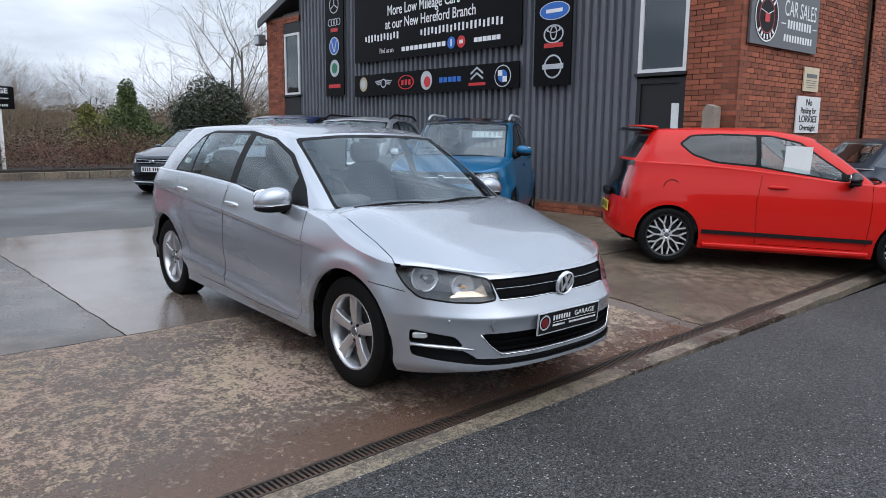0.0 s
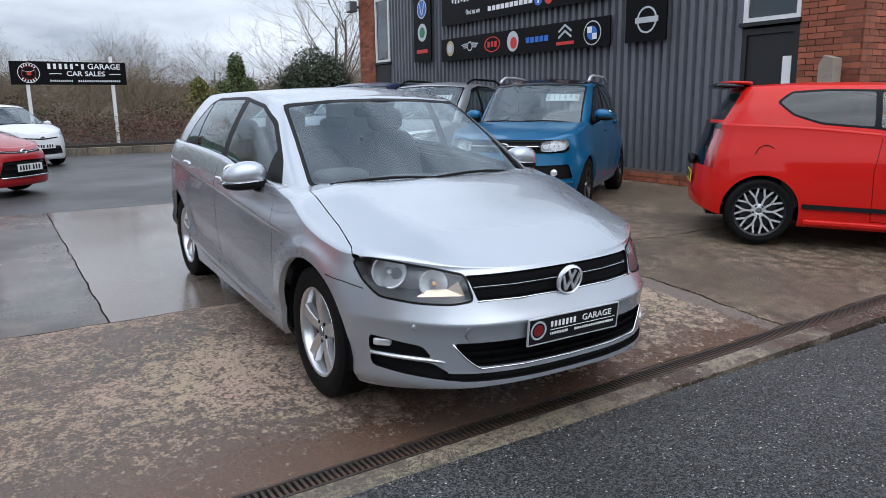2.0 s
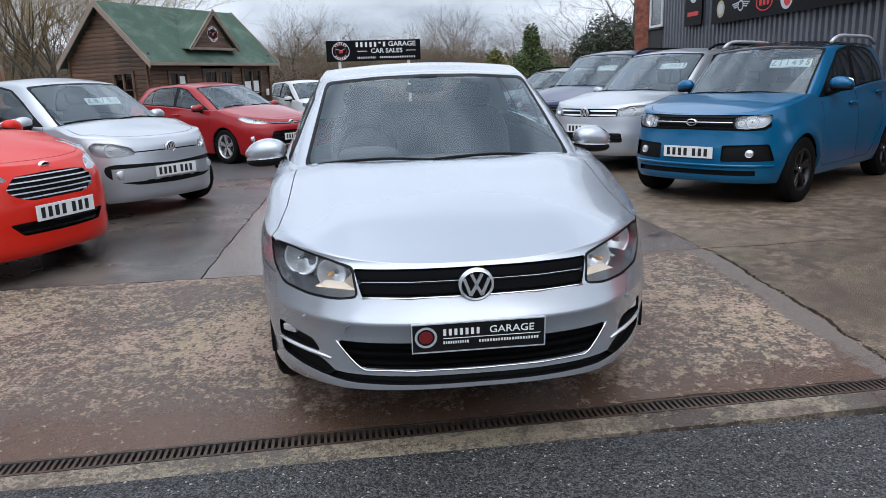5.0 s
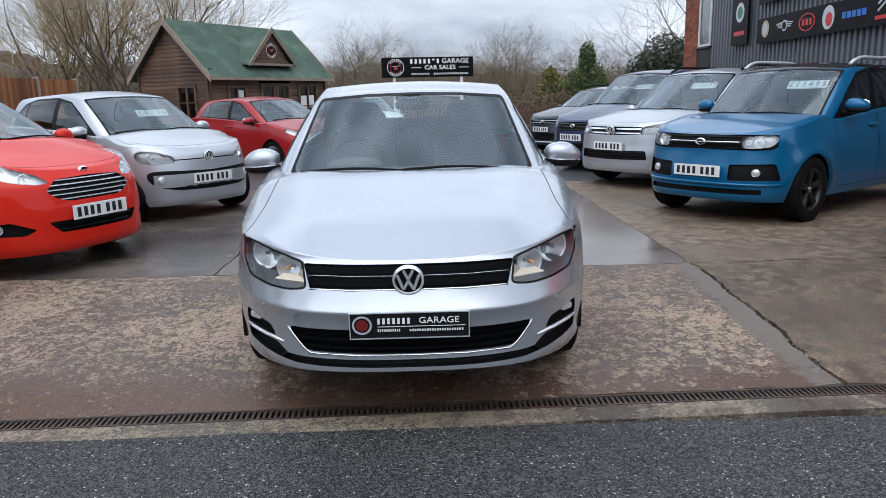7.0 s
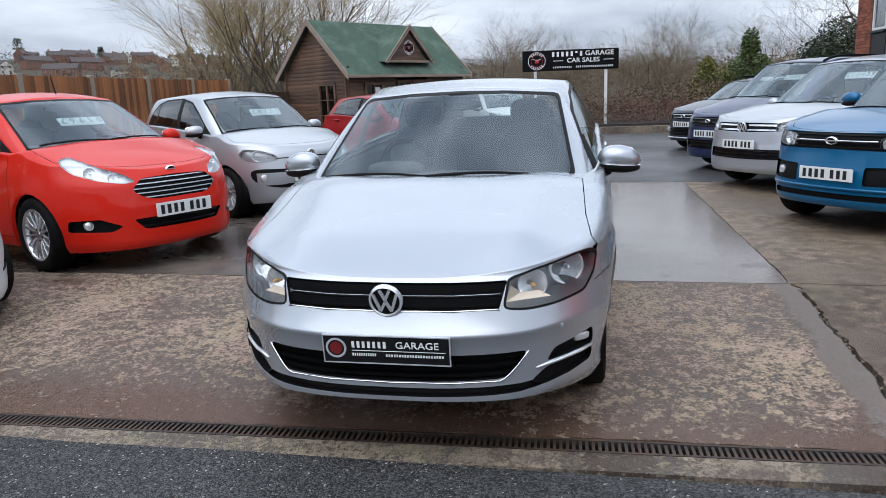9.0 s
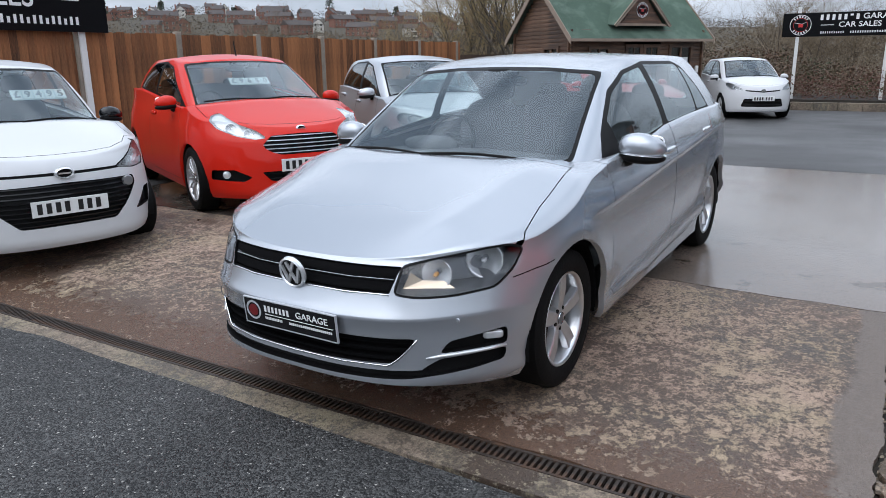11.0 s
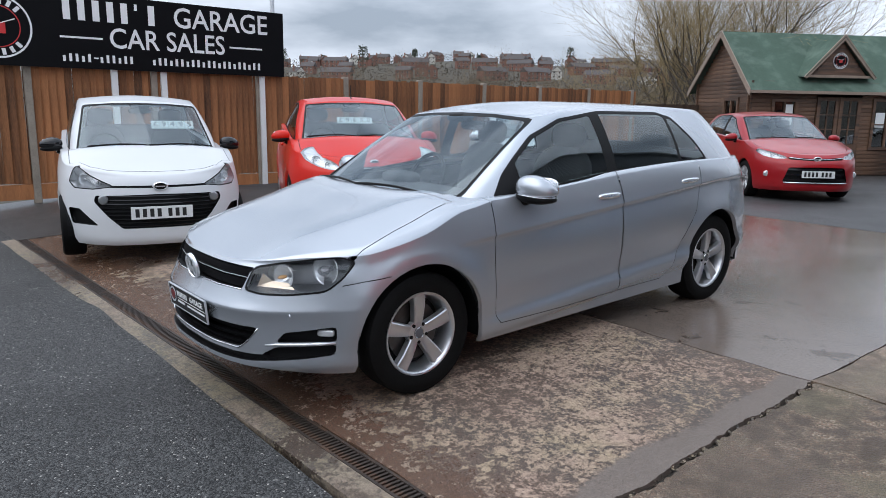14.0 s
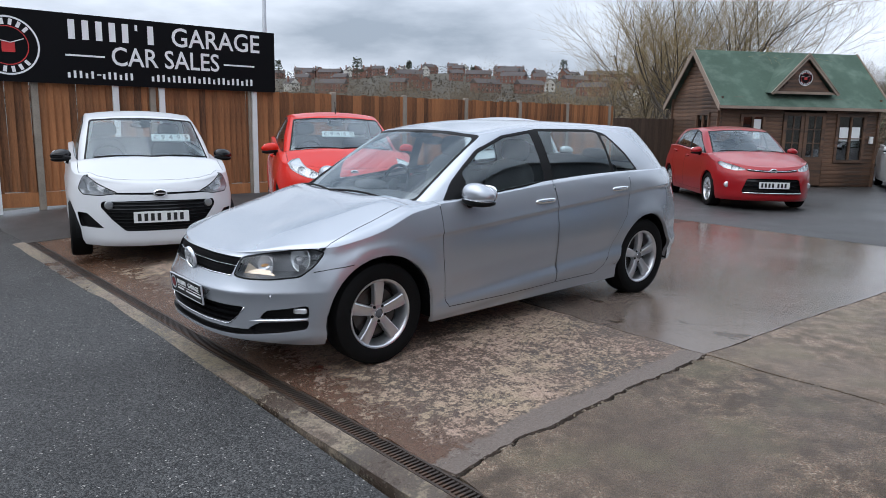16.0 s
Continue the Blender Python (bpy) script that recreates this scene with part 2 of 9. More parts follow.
# ---- surfaces ----
def flaked_concrete(name, dark, pale, wet, density=0.0, damp=0.0, apron=None, border=None):
    """Old brushed concrete: a dark worn skin with pale flaked spots in two sizes, damp smooth stains and a fine brushed grain."""
    m = bpy.data.materials.new(name)
    m.use_nodes = True
    n, l = m.node_tree.nodes, m.node_tree.links
    b = n["Principled BSDF"]
    geo = n.new("ShaderNodeNewGeometry")

    def noise_at(scale, detail, r, stretch=None, shift=0.0):
        t = n.new("ShaderNodeTexNoise")
        t.inputs["Scale"].default_value, t.inputs["Detail"].default_value, t.inputs["Roughness"].default_value = scale, detail, r
        mp = n.new("ShaderNodeMapping")
        mp.inputs["Scale"].default_value = stretch or (1, 1, 1)
        mp.inputs["Location"].default_value = (shift, shift * 0.7, 0)
        l.new(geo.outputs["Position"], mp.inputs[0])
        l.new(mp.outputs[0], t.inputs["Vector"])
        return t.outputs["Fac"]

    def calc(op, a, v, c=None):
        q = n.new("ShaderNodeMath")
        q.operation = op
        for k, x in enumerate((a, v, c)):
            if x is None:
                continue
            if isinstance(x, (int, float)):
                q.inputs[k].default_value = x
            else:
                l.new(x, q.inputs[k])
        return q.outputs[0]

    def ramp(a, lo, hi, t0=0.0, t1=1.0):
        q = n.new("ShaderNodeMapRange")
        for k, x in zip(("From Min", "From Max", "To Min", "To Max"), (lo, hi, t0, t1)):
            q.inputs[k].default_value = x
        l.new(a, q.inputs["Value"])
        return q.outputs[0]

    def mixed(fac, a, c):
        q = n.new("ShaderNodeMixRGB")
        l.new(fac, q.inputs[0])
        for k, x in ((1, a), (2, c)):
            if isinstance(x, tuple):
                q.inputs[k].default_value = (*x, 1)
            else:
                l.new(x, q.inputs[k])
        return q.outputs[0]

    small, spots, large, streak, grit = noise_at(52, 8, 0.76), noise_at(15, 7, 0.70, None, 3.1), noise_at(1.1, 4, 0.55, None, 7.7), noise_at(1.0, 4, 0.6, (75, 5, 1)), noise_at(260, 2, 0.6)
    damp_n = noise_at(0.75, 6, 0.62, None, 13.0)
    hue = ramp(noise_at(1.7, 5, 0.6, None, 21.0), 0.40, 0.62)
    fleck = noise_at(130, 3, 0.7, None, 5.0)
    wetness = ramp(damp_n, 0.53 - damp, 0.62 - damp)
    sep = n.new("ShaderNodeSeparateXYZ")
    l.new(geo.outputs["Position"], sep.inputs[0])
    if apron:
        edge = calc("MULTIPLY_ADD", calc("SUBTRACT", spots, 0.5), 0.9, sep.outputs["Y"])
        wetness = calc("MAXIMUM", wetness, ramp(edge, apron[0], apron[1], 1.0, 0.0))
    mask = calc("MULTIPLY_ADD", spots, 0.62, calc("MULTIPLY_ADD", small, 0.76, calc("MULTIPLY", large, 0.36)))
    mask = calc("SUBTRACT", mask, calc("MULTIPLY", wetness, 0.13))
    flakes = ramp(mask, 0.840 - density, 0.930 - density)
    tone = calc("MULTIPLY_ADD", ramp(grit, 0.36, 0.64), 0.42, calc("MULTIPLY_ADD", ramp(fleck, 0.36, 0.64), 0.36, calc("MULTIPLY_ADD", streak, 0.35, calc("MULTIPLY", small, 0.9))))
    tone = calc("SUBTRACT", tone, 0.02)
    base = mixed(wetness, mixed(hue, dark, tuple(c * k for c, k in zip(dark, (0.84, 0.96, 1.10)))), wet)
    col = mixed(flakes, base, mixed(hue, pale, tuple(c * k for c, k in zip(pale, (0.93, 1.0, 0.88)))))
    rough_base = ramp(wetness, 0, 1, 0.50, 0.17)
    if border:
        wave = calc("MULTIPLY_ADD", calc("SUBTRACT", spots, 0.5), 0.16, calc("MULTIPLY_ADD", calc("SUBTRACT", large, 0.5), 0.22, sep.outputs["X"]))
        strip = ramp(wave, border - 0.012, border + 0.012)
        col = mixed(strip, col, (0.150, 0.122, 0.102))
        flakes = calc("MULTIPLY", flakes, calc("SUBTRACT", 1.0, strip))
    sc = n.new("ShaderNodeVectorMath")
    sc.operation = "SCALE"
    l.new(col, sc.inputs[0])
    l.new(tone, sc.inputs["Scale"])
    l.new(sc.outputs[0], b.inputs["Base Color"])
    l.new(calc("ADD", rough_base, calc("MULTIPLY", flakes, 0.22)), b.inputs["Roughness"])
    b.inputs["Specular IOR Level"].default_value = 0.4
    h = calc("MULTIPLY_ADD", flakes, 0.45, calc("MULTIPLY_ADD", grit, 0.7, calc("MULTIPLY_ADD", fleck, 0.5, calc("MULTIPLY", streak, 0.35))))
    bp = n.new("ShaderNodeBump")
    bp.inputs["Strength"].default_value, bp.inputs["Distance"].default_value = 0.7, 0.007
    l.new(h, bp.inputs["Height"])
    l.new(bp.outputs[0], b.inputs["Normal"])
    return m


def pebbled_concrete(name, matrix, stones, stain, moss, scale=120.0):
    """Worn concrete with its aggregate laid bare: small stones of several colours in a dark matrix, with damp and greenish patches."""
    m = bpy.data.materials.new(name)
    m.use_nodes = True
    n, l = m.node_tree.nodes, m.node_tree.links
    b = n["Principled BSDF"]
    geo = n.new("ShaderNodeNewGeometry")

    def tex(kind, scale, detail=4.0, shift=0.0):
        t = n.new(kind)
        t.inputs["Scale"].default_value = scale
        t.inputs["Detail"].default_value = detail
        mp = n.new("ShaderNodeMapping")
        mp.inputs["Location"].default_value = (shift, shift, 0)
        l.new(geo.outputs["Position"], mp.inputs[0])
        l.new(mp.outputs[0], t.inputs["Vector"])
        return t

    def ramp(a, lo, hi, t0=0.0, t1=1.0):
        q = n.new("ShaderNodeMapRange")
        for k, x in zip(("From Min", "From Max", "To Min", "To Max"), (lo, hi, t0, t1)):
            q.inputs[k].default_value = x
        l.new(a, q.inputs["Value"])
        return q.outputs[0]

    def mixed(fac, a, c):
        q = n.new("ShaderNodeMixRGB")
        l.new(fac, q.inputs[0])
        for k, x in ((1, a), (2, c)):
            if isinstance(x, tuple):
                q.inputs[k].default_value = (*x, 1)
            else:
                l.new(x, q.inputs[k])
        return q.outputs[0]

    cell = tex("ShaderNodeTexVoronoi", scale, 0.0)
    sep = n.new("ShaderNodeSeparateColor")
    l.new(cell.outputs["Color"], sep.inputs[0])
    r1 = n.new("ShaderNodeValToRGB")
    cr = r1.color_ramp
    cr.elements[0].position, cr.elements[0].color = 0.0, (*matrix, 1)
    cr.elements[1].position, cr.elements[1].color = 1.0, (*stones[-1], 1)
    for k, c in enumerate(stones[:-1]):
        e = cr.elements.new(0.35 + 0.5 * k / max(1, len(stones) - 2))
        e.color = (*c, 1)
    l.new(sep.outputs[0], r1.inputs[0])
    patch, wide, grit = tex("ShaderNodeTexNoise", 2.3, 7, 4.0), tex("ShaderNodeTexNoise", 0.8, 5, 9.0), tex("ShaderNodeTexNoise", 240, 2)
    worn = tex("ShaderNodeTexNoise", 9, 8, 2.0)
    col = mixed(ramp(worn.outputs["Fac"], 0.40, 0.60), tuple(c * 0.8 for c in matrix), r1.outputs[0])
    col = mixed(ramp(wide.outputs["Fac"], 0.44, 0.62, 0.0, 0.75), col, stain)
    col = mixed(ramp(patch.outputs["Fac"], 0.52, 0.66, 0.0, 0.6), col, moss)
    sc = n.new("ShaderNodeVectorMath")
    sc.operation = "SCALE"
    l.new(col, sc.inputs[0])
    l.new(ramp(grit.outputs["Fac"], 0.33, 0.67, 0.55, 1.5), sc.inputs["Scale"])
    l.new(sc.outputs[0], b.inputs["Base Color"])
    l.new(ramp(wide.outputs["Fac"], 0.4, 0.65, 0.62, 0.34), b.inputs["Roughness"])
    b.inputs["Specular IOR Level"].default_value = 0.35
    bp = n.new("ShaderNodeBump")
    bp.inputs["Strength"].default_value, bp.inputs["Distance"].default_value = 0.8, 0.006
    bp.invert = True
    l.new(cell.outputs["Distance"], bp.inputs["Height"])
    l.new(bp.outputs[0], b.inputs["Normal"])
    return m


def chipped_asphalt(name, binder, stone, chip, scale=135.0):
    """Rolled asphalt: stones of uneven grey in a dark binder, a few pale chippings."""
    m = bpy.data.materials.new(name)
    m.use_nodes = True
    n, l = m.node_tree.nodes, m.node_tree.links
    b = n["Principled BSDF"]
    geo = n.new("ShaderNodeNewGeometry")
    v = n.new("ShaderNodeTexVoronoi")
    v.inputs["Scale"].default_value = scale
    big = n.new("ShaderNodeTexNoise")
    big.inputs["Scale"].default_value, big.inputs["Detail"].default_value = 0.9, 6
    for q in (v, big):
        l.new(geo.outputs["Position"], q.inputs["Vector"])
    sep = n.new("ShaderNodeSeparateColor")
    l.new(v.outputs["Color"], sep.inputs[0])
    r1 = n.new("ShaderNodeValToRGB")
    cr = r1.color_ramp
    cr.elements[0].position, cr.elements[0].color = 0.25, (*binder, 1)
    cr.elements[1].position, cr.elements[1].color = 0.985, (*stone, 1)
    e = cr.elements.new(0.994)
    e.color = (*chip, 1)
    l.new(sep.outputs[0], r1.inputs[0])
    sc = n.new("ShaderNodeVectorMath")
    sc.operation = "SCALE"
    rg = n.new("ShaderNodeMapRange")
    for k, x in zip(("From Min", "From Max", "To Min", "To Max"), (0.3, 0.7, 0.78, 1.25)):
        rg.inputs[k].default_value = x
    l.new(big.outputs["Fac"], rg.inputs["Value"])
    l.new(r1.outputs[0], sc.inputs[0])
    l.new(rg.outputs[0], sc.inputs["Scale"])
    l.new(sc.outputs[0], b.inputs["Base Color"])
    b.inputs["Roughness"].default_value, b.inputs["Specular IOR Level"].default_value = 0.62, 0.3
    bp = n.new("ShaderNodeBump")
    bp.inputs["Strength"].default_value, bp.inputs["Distance"].default_value = 0.9, 0.006
    bp.invert = True
    l.new(v.outputs["Distance"], bp.inputs["Height"])
    l.new(bp.outputs[0], b.inputs["Normal"])
    return m


M_BROWN = flaked_concrete("worn_brown_concrete", (0.108, 0.076, 0.057), (0.345, 0.250, 0.190), (0.112, 0.067, 0.045), 0.005, -0.03, (-0.45, -0.15), border=1.93)
M_BROWN2 = pebbled_concrete("stained_brown_concrete", (0.085, 0.062, 0.043), [(0.135, 0.098, 0.066), (0.20, 0.125, 0.085), (0.22, 0.175, 0.125), (0.36, 0.30, 0.23)], (0.090, 0.066, 0.047), (0.115, 0.098, 0.060))
M_BROWN3 = pebbled_concrete("pale_brown_concrete", (0.135, 0.100, 0.070), [(0.19, 0.14, 0.098), (0.25, 0.17, 0.12), (0.28, 0.22, 0.16), (0.38, 0.32, 0.25)], (0.125, 0.092, 0.064), (0.16, 0.132, 0.085))
M_SMOOTH = mat("wet_smooth_concrete", (0.148, 0.118, 0.098), 0.17, vary=0.22, scale=0.9, fine=60, bump=0.12, rough_vary=0.11, second=(0.080, 0.056, 0.040), second_at=0.64, second_scale=2.6, soft=0.02, world_space=True)
M_DARKWET = mat("dark_wet_concrete", (0.062, 0.052, 0.045), 0.3, vary=0.3, scale=0.9, fine=70, bump=0.25, rough_vary=0.24, second=(0.115, 0.095, 0.08), second_at=0.55, second_scale=1.8, world_space=True)
M_ROAD = chipped_asphalt("road_asphalt", (0.016, 0.016, 0.0165), (0.098, 0.098, 0.096), (0.36, 0.345, 0.32))
M_YARD = mat("yard_asphalt", (0.052, 0.051, 0.051), 0.5, vary=0.3, scale=0.35, fine=60, bump=0.5, rough_vary=0.25, world_space=True, spec=0.35)
M_KERB = flaked_concrete("kerb_concrete", (0.115, 0.088, 0.066), (0.245, 0.195, 0.148), (0.075, 0.055, 0.042), 0.03, 0.0)
M_IRON = mat("rusty_cast_iron", (0.045, 0.034, 0.028), 0.6, 0.3, vary=0.35, scale=6, fine=90, bump=0.4, second=(0.10, 0.055, 0.033), second_at=0.6)
M_DIRT = mat("dark_soil", (0.03, 0.025, 0.02), 0.9, vary=0.3, scale=8, fine=80, bump=0.6)
M_EARTH = mat("rough_grass", (0.046, 0.040, 0.026), 0.9, vary=0.35, scale=0.08, fine=3, bump=0.3, second=(0.064, 0.052, 0.035), second_at=0.5, second_scale=0.3)
M_BRICK = mat("red_brick", (0.27, 0.082, 0.042), 0.82, vary=0.22, scale=5, fine=90, bump=0.45, per_object=0.34, second=(0.13, 0.05, 0.038), second_at=0.62, second_scale=3.0)
M_BRICK_J = mat("red_brick_far", (0.27, 0.082, 0.042), 0.82, vary=0.22, scale=5, fine=90, bump=0.45, island=0.34, second=(0.13, 0.05, 0.038), second_at=0.62, second_scale=3.0)
M_MORTAR = mat("mortar", (0.14, 0.095, 0.075), 0.9, vary=0.2, scale=4, fine=70, bump=0.4)
M_CLAD = mat("dark_grey_cladding", (0.128, 0.134, 0.152), 0.38, vary=0.14, scale=1.2, fine=20, stretch=(1, 1, 0.3), rough_vary=0.08, spec=0.35)
M_BLACK = mat("black_board", (0.005, 0.005, 0.006), 0.4, vary=0.15, scale=1.5, fine=30, spec=0.1)
M_GREYBOARD = mat("grey_board", (0.10, 0.105, 0.115), 0.4, vary=0.1, scale=1.5, fine=30)
M_WHITE = mat("white_paint", (0.72, 0.72, 0.71), 0.45, vary=0.08, scale=3, fine=40)
M_LETTER = mat("white_vinyl", (0.80, 0.80, 0.80), 0.45, vary=0.04)
M_RED = mat("red_vinyl", (0.55, 0.03, 0.03), 0.4, vary=0.06)
M_BLUE = mat("blue_vinyl", (0.03, 0.14, 0.5), 0.4, vary=0.06)
M_SILVERV = mat("silver_vinyl", (0.55, 0.57, 0.6), 0.35, 0.3, vary=0.08)
M_DARK = mat("dark_paint", (0.012, 0.012, 0.013), 0.5, vary=0.2, scale=2, fine=30)
M_FENCE = mat("brown_fence_board", (0.26, 0.105, 0.038), 0.75, vary=0.45, scale=2.0, fine=25, stretch=(6, 6, 0.6), bump=0.3, per_object=0.5)
M_FENCE_J = mat("brown_fence_board_far", (0.26, 0.105, 0.038), 0.75, vary=0.36, scale=2.0, fine=25, stretch=(6, 6, 0.6), bump=0.3, island=0.3)
M_POST = mat("weathered_post", (0.27, 0.23, 0.185), 0.85, vary=0.25, scale=4, fine=50, bump=0.35)
M_LOG = mat("stained_log_board", (0.125, 0.068, 0.040), 0.6, vary=0.4, scale=1.5, fine=22, stretch=(0.7, 6, 6), bump=0.3, per_object=0.3, second=(0.055, 0.034, 0.024), second_at=0.56, second_scale=1.2)
M_TRIM = mat("weathered_trim", (0.26, 0.20, 0.155), 0.75, vary=0.25, scale=3, fine=40, bump=0.3)
M_FELT = mat("green_roof_felt", (0.068, 0.105, 0.080), 0.9, vary=0.28, scale=0.9, fine=120, bump=0.5, second=(0.10, 0.14, 0.112), second_at=0.56, second_scale=1.8, spec=0.2)
M_PANE = glass("window_glass", (0.45, 0.48, 0.5), face=0.12)
M_PAPER = mat("paper", (0.75, 0.77, 0.76), 0.6, vary=0.05)
M_ROOF = mat("grey_roof_sheet", (0.12, 0.12, 0.125), 0.7, vary=0.2, scale=1, fine=20)
M_SLATE = mat("slate_roof", (0.075, 0.064, 0.062), 0.8, vary=0.2, scale=0.3, fine=2)
M_RENDER = mat("cream_render", (0.55, 0.53, 0.48), 0.8, vary=0.12, scale=0.3, fine=3)


def slab(name, x0, x1, y0, y1, material, step=0.2, rough_edge=0.012, depth=0.10, tilt0=0.0, lift=0.0, label="", category="pavement", ragged=(0.0, 0.0)):
    """A cast slab that follows the fall of the yard, with slightly broken edges. tilt0: how far its front edge runs out of square."""
    nx, ny = max(2, int((x1 - x0) / step)), max(2, int((y1 - y0) / (step if not any(ragged) else 0.018)))
    bm = bmesh.new()
    grid = []
    for j in range(ny + 1):
        row = []
        for i in range(nx + 1):
            x = x0 + (x1 - x0) * i / nx
            f0 = y0 + tilt0 * x
            y = f0 + (y1 - f0) * j / ny
            if i in (0, nx):
                x += rough_edge * 2 * noise.noise((x * 3, y * 5.0, 1.7))
                x += ragged[0 if i == 0 else 1] * (noise.noise((y * 11.0, 2.2, x)) + 0.6 * noise.noise((y * 29.0, 7.7, x)) + 0.35 * noise.noise((y * 70.0, 1.1, x)))
            if j in (0, ny):
                y += rough_edge * 2 * noise.noise((x * 5.0, y * 3, 4.2))
            z = GROUND(y) + lift + 0.006 * noise.noise((x * 0.8, y * 0.8, 0))
            row.append(bm.verts.new((x, y, z)))
        grid.append(row)
    for j in range(ny):
        for i in range(nx):
            bm.faces.new((grid[j][i], grid[j][i + 1], grid[j + 1][i + 1], grid[j + 1][i]))
    rim = [e for e in bm.edges if e.is_boundary]
    low = bmesh.ops.extrude_edge_only(bm, edges=rim)
    for v in low["geom"]:
        if isinstance(v, bmesh.types.BMVert):
            v.co.z -= depth
    bmesh.ops.recalc_face_normals(bm, faces=bm.faces)
    return tagged(part(name, bm, material, smooth=40), label, category, kind="structure")


def hill(x, y):
    r = math.hypot(x, y)
    a = math.degrees(math.atan2(y, x))
    w = max(0.0, min(1.0, (a - 70) / 70)) if a > 0 else max(0.0, min(1.0, (-115 - a) / 40))
    w *= 1 - 0.58 * max(0.0, min(1.0, (a - 140) / 26)) if a > 0 else 0.42
    t = max(0.0, min(1.0, (r - 200) / 560))
    t = t * t * (3 - 2 * t)
    return (15 + 33 * w) * t


# the land, out to the horizon
bm = bmesh.new()
rings = [0, 8, 16, 24, 32, 42, 60, 90, 130, 180, 240, 300, 360, 430, 520, 620, 740, 900, 1800, 4000]
prev = None
for r in rings:
    ring = [bm.verts.new((r * math.cos(2 * math.pi * k / 72), r * math.sin(2 * math.pi * k / 72), hill(r * math.cos(2 * math.pi * k / 72), r * math.sin(2 * math.pi * k / 72)) - 0.2)) for k in range(72)] if r else [bm.verts.new((0, 0, -0.2))]
    if prev:
        for k in range(72):
            a, b = ring[k], ring[(k + 1) % 72]
            bm.faces.new((prev[0], a, b) if len(prev) == 1 else (prev[k], a, b, prev[(k + 1) % 72]))
    prev = ring
tagged(part("ground", bm, M_EARTH, smooth=True), "rough winter grass land rising to a hill", "ground", kind="structure")

slab("road", -60, 60, -40, -0.822, M_ROAD, 1.0, 0.0, 0.1, tilt0=0.03, label="dark grey asphalt road with coarse chippings", category="road")
slab("road_2", -8.6, 6.9, 7.36, 20.4, M_YARD, 0.8, 0.01, 0.06, label="dark grey damp asphalt yard", category="road")
slab("road_3", -8.6, -5.35, -0.7, 7.34, M_YARD, 0.5, 0.01, 0.06, tilt0=0.03, label="dark asphalt strip beside the fence", category="road")
slab("pavement_1", -5.33, 2.084, -0.574, 1.558, M_BROWN, 0.06, 0.012, tilt0=0.03, label="worn reddish brown concrete slab with flaked patches", ragged=(0.0, 0.014))
slab("pavement_2", -1.56, 2.075, 1.57, 7.34, M_SMOOTH, 0.12, 0.008, label="smooth grey wet concrete slab")
slab("pavement_4", -5.33, -1.572, 1.57, 7.34, M_DARKWET, 0.15, 0.008, label="dark wet concrete slab")
slab("pavement_5", 2.112, 12.0, -0.574, 1.552, M_BROWN2, 0.07, 0.011, tilt0=0.03, label="stained brown concrete slab with a broken edge", ragged=(0.026, 0.0))
slab("pavement_6", 2.084, 6.9, 1.571, 7.34, M_BROWN3, 0.15, 0.012, label="stained brown damp concrete slab")
slab("soil", -5.5, 12, -0.56, 7.4, M_DIRT, 0.4, 0.0, 0.05, lift=-0.03, label="dark soil in the joints between slabs", category="soil")
slab("soil_2", -8.7, 12, -1.2, -0.5, M_DIRT, 0.4, 0.0, 0.05, lift=-0.11, label="dark soil under the drain", category="soil")

# crumbled bits in the broken joint
rubble_rng = random.Random(5)
bm = bmesh.new()
for k in range(170):
    yr = rubble_rng.uniform(-0.5, 1.62)
    xr = 2.097 + rubble_rng.gauss(0, 0.014)
    if k % 5 == 0:
        xr, yr = rubble_rng.uniform(2.05, 3.4), 1.563 + rubble_rng.gauss(0, 0.008)
    size = rubble_rng.uniform(0.003, 0.011) * (2.2 if abs(yr - 1.5) < 0.12 and k % 4 == 0 else 1)
    add_box(bm, (-size, -size * 0.8, -size * 0.5), (size, size * 0.7, size * 0.5), pose(xr, yr, GROUND(yr) - 0.012, rubble_rng.uniform(-25, 25), rubble_rng.uniform(-25, 25), rubble_rng.uniform(0, 360)))
tagged(part("rubble", bm, M_KERB), "crumbled concrete bits in the broken joint", "rubble", kind="stuff")

# ---- drain along the slabs ----
DRAIN = pose(0, -0.632, 0, 0, 0, math.degrees(math.atan(0.03)))
z_d = -0.053
drain = empty("drain_channel", DRAIN, "rusty cast-iron slotted drain grating set in concrete", "drain", kind="structure")
part("channel", add_box(add_box(box((-5.3, -0.052, z_d - 0.10), (9, -0.046, z_d)), (-5.3, 0.046, z_d - 0.10), (9, 0.052, z_d)), (-5.3, -0.046, z_d - 0.10), (9, 0.046, z_d - 0.09)), M_DIRT, drain)
part("frame_rail", box((-5.3, -0.056, z_d - 0.02), (9, -0.042, z_d + 0.002)), M_IRON, drain)
part("frame_rail", box((-5.3, 0.042, z_d - 0.02), (9, 0.056, z_d + 0.002)), M_IRON, drain)
me_bar = bpy.data.meshes.new("grating_bar")
bm = box((-0.0065, -0.042, -0.018), (0.0065, 0.042, 0.0))
bm.to_mesh(me_bar)
bm.free()
me_bar.materials.append(M_IRON)
bm_rest = bmesh.new()
pitch_d = 0.0265
for k in range(int(14.2 / pitch_d)):
    x = -5.28 + k * pitch_d
    if -2.35 < x < 5.3:
        bar = new("grating_bar", me_bar)
        bar.parent = drain
        bar.location = (x, 0, z_d - 0.001)
    else:
        add_box(bm_rest, (x - 0.0065, -0.042, z_d - 0.019), (x + 0.0065, 0.042, z_d - 0.001))
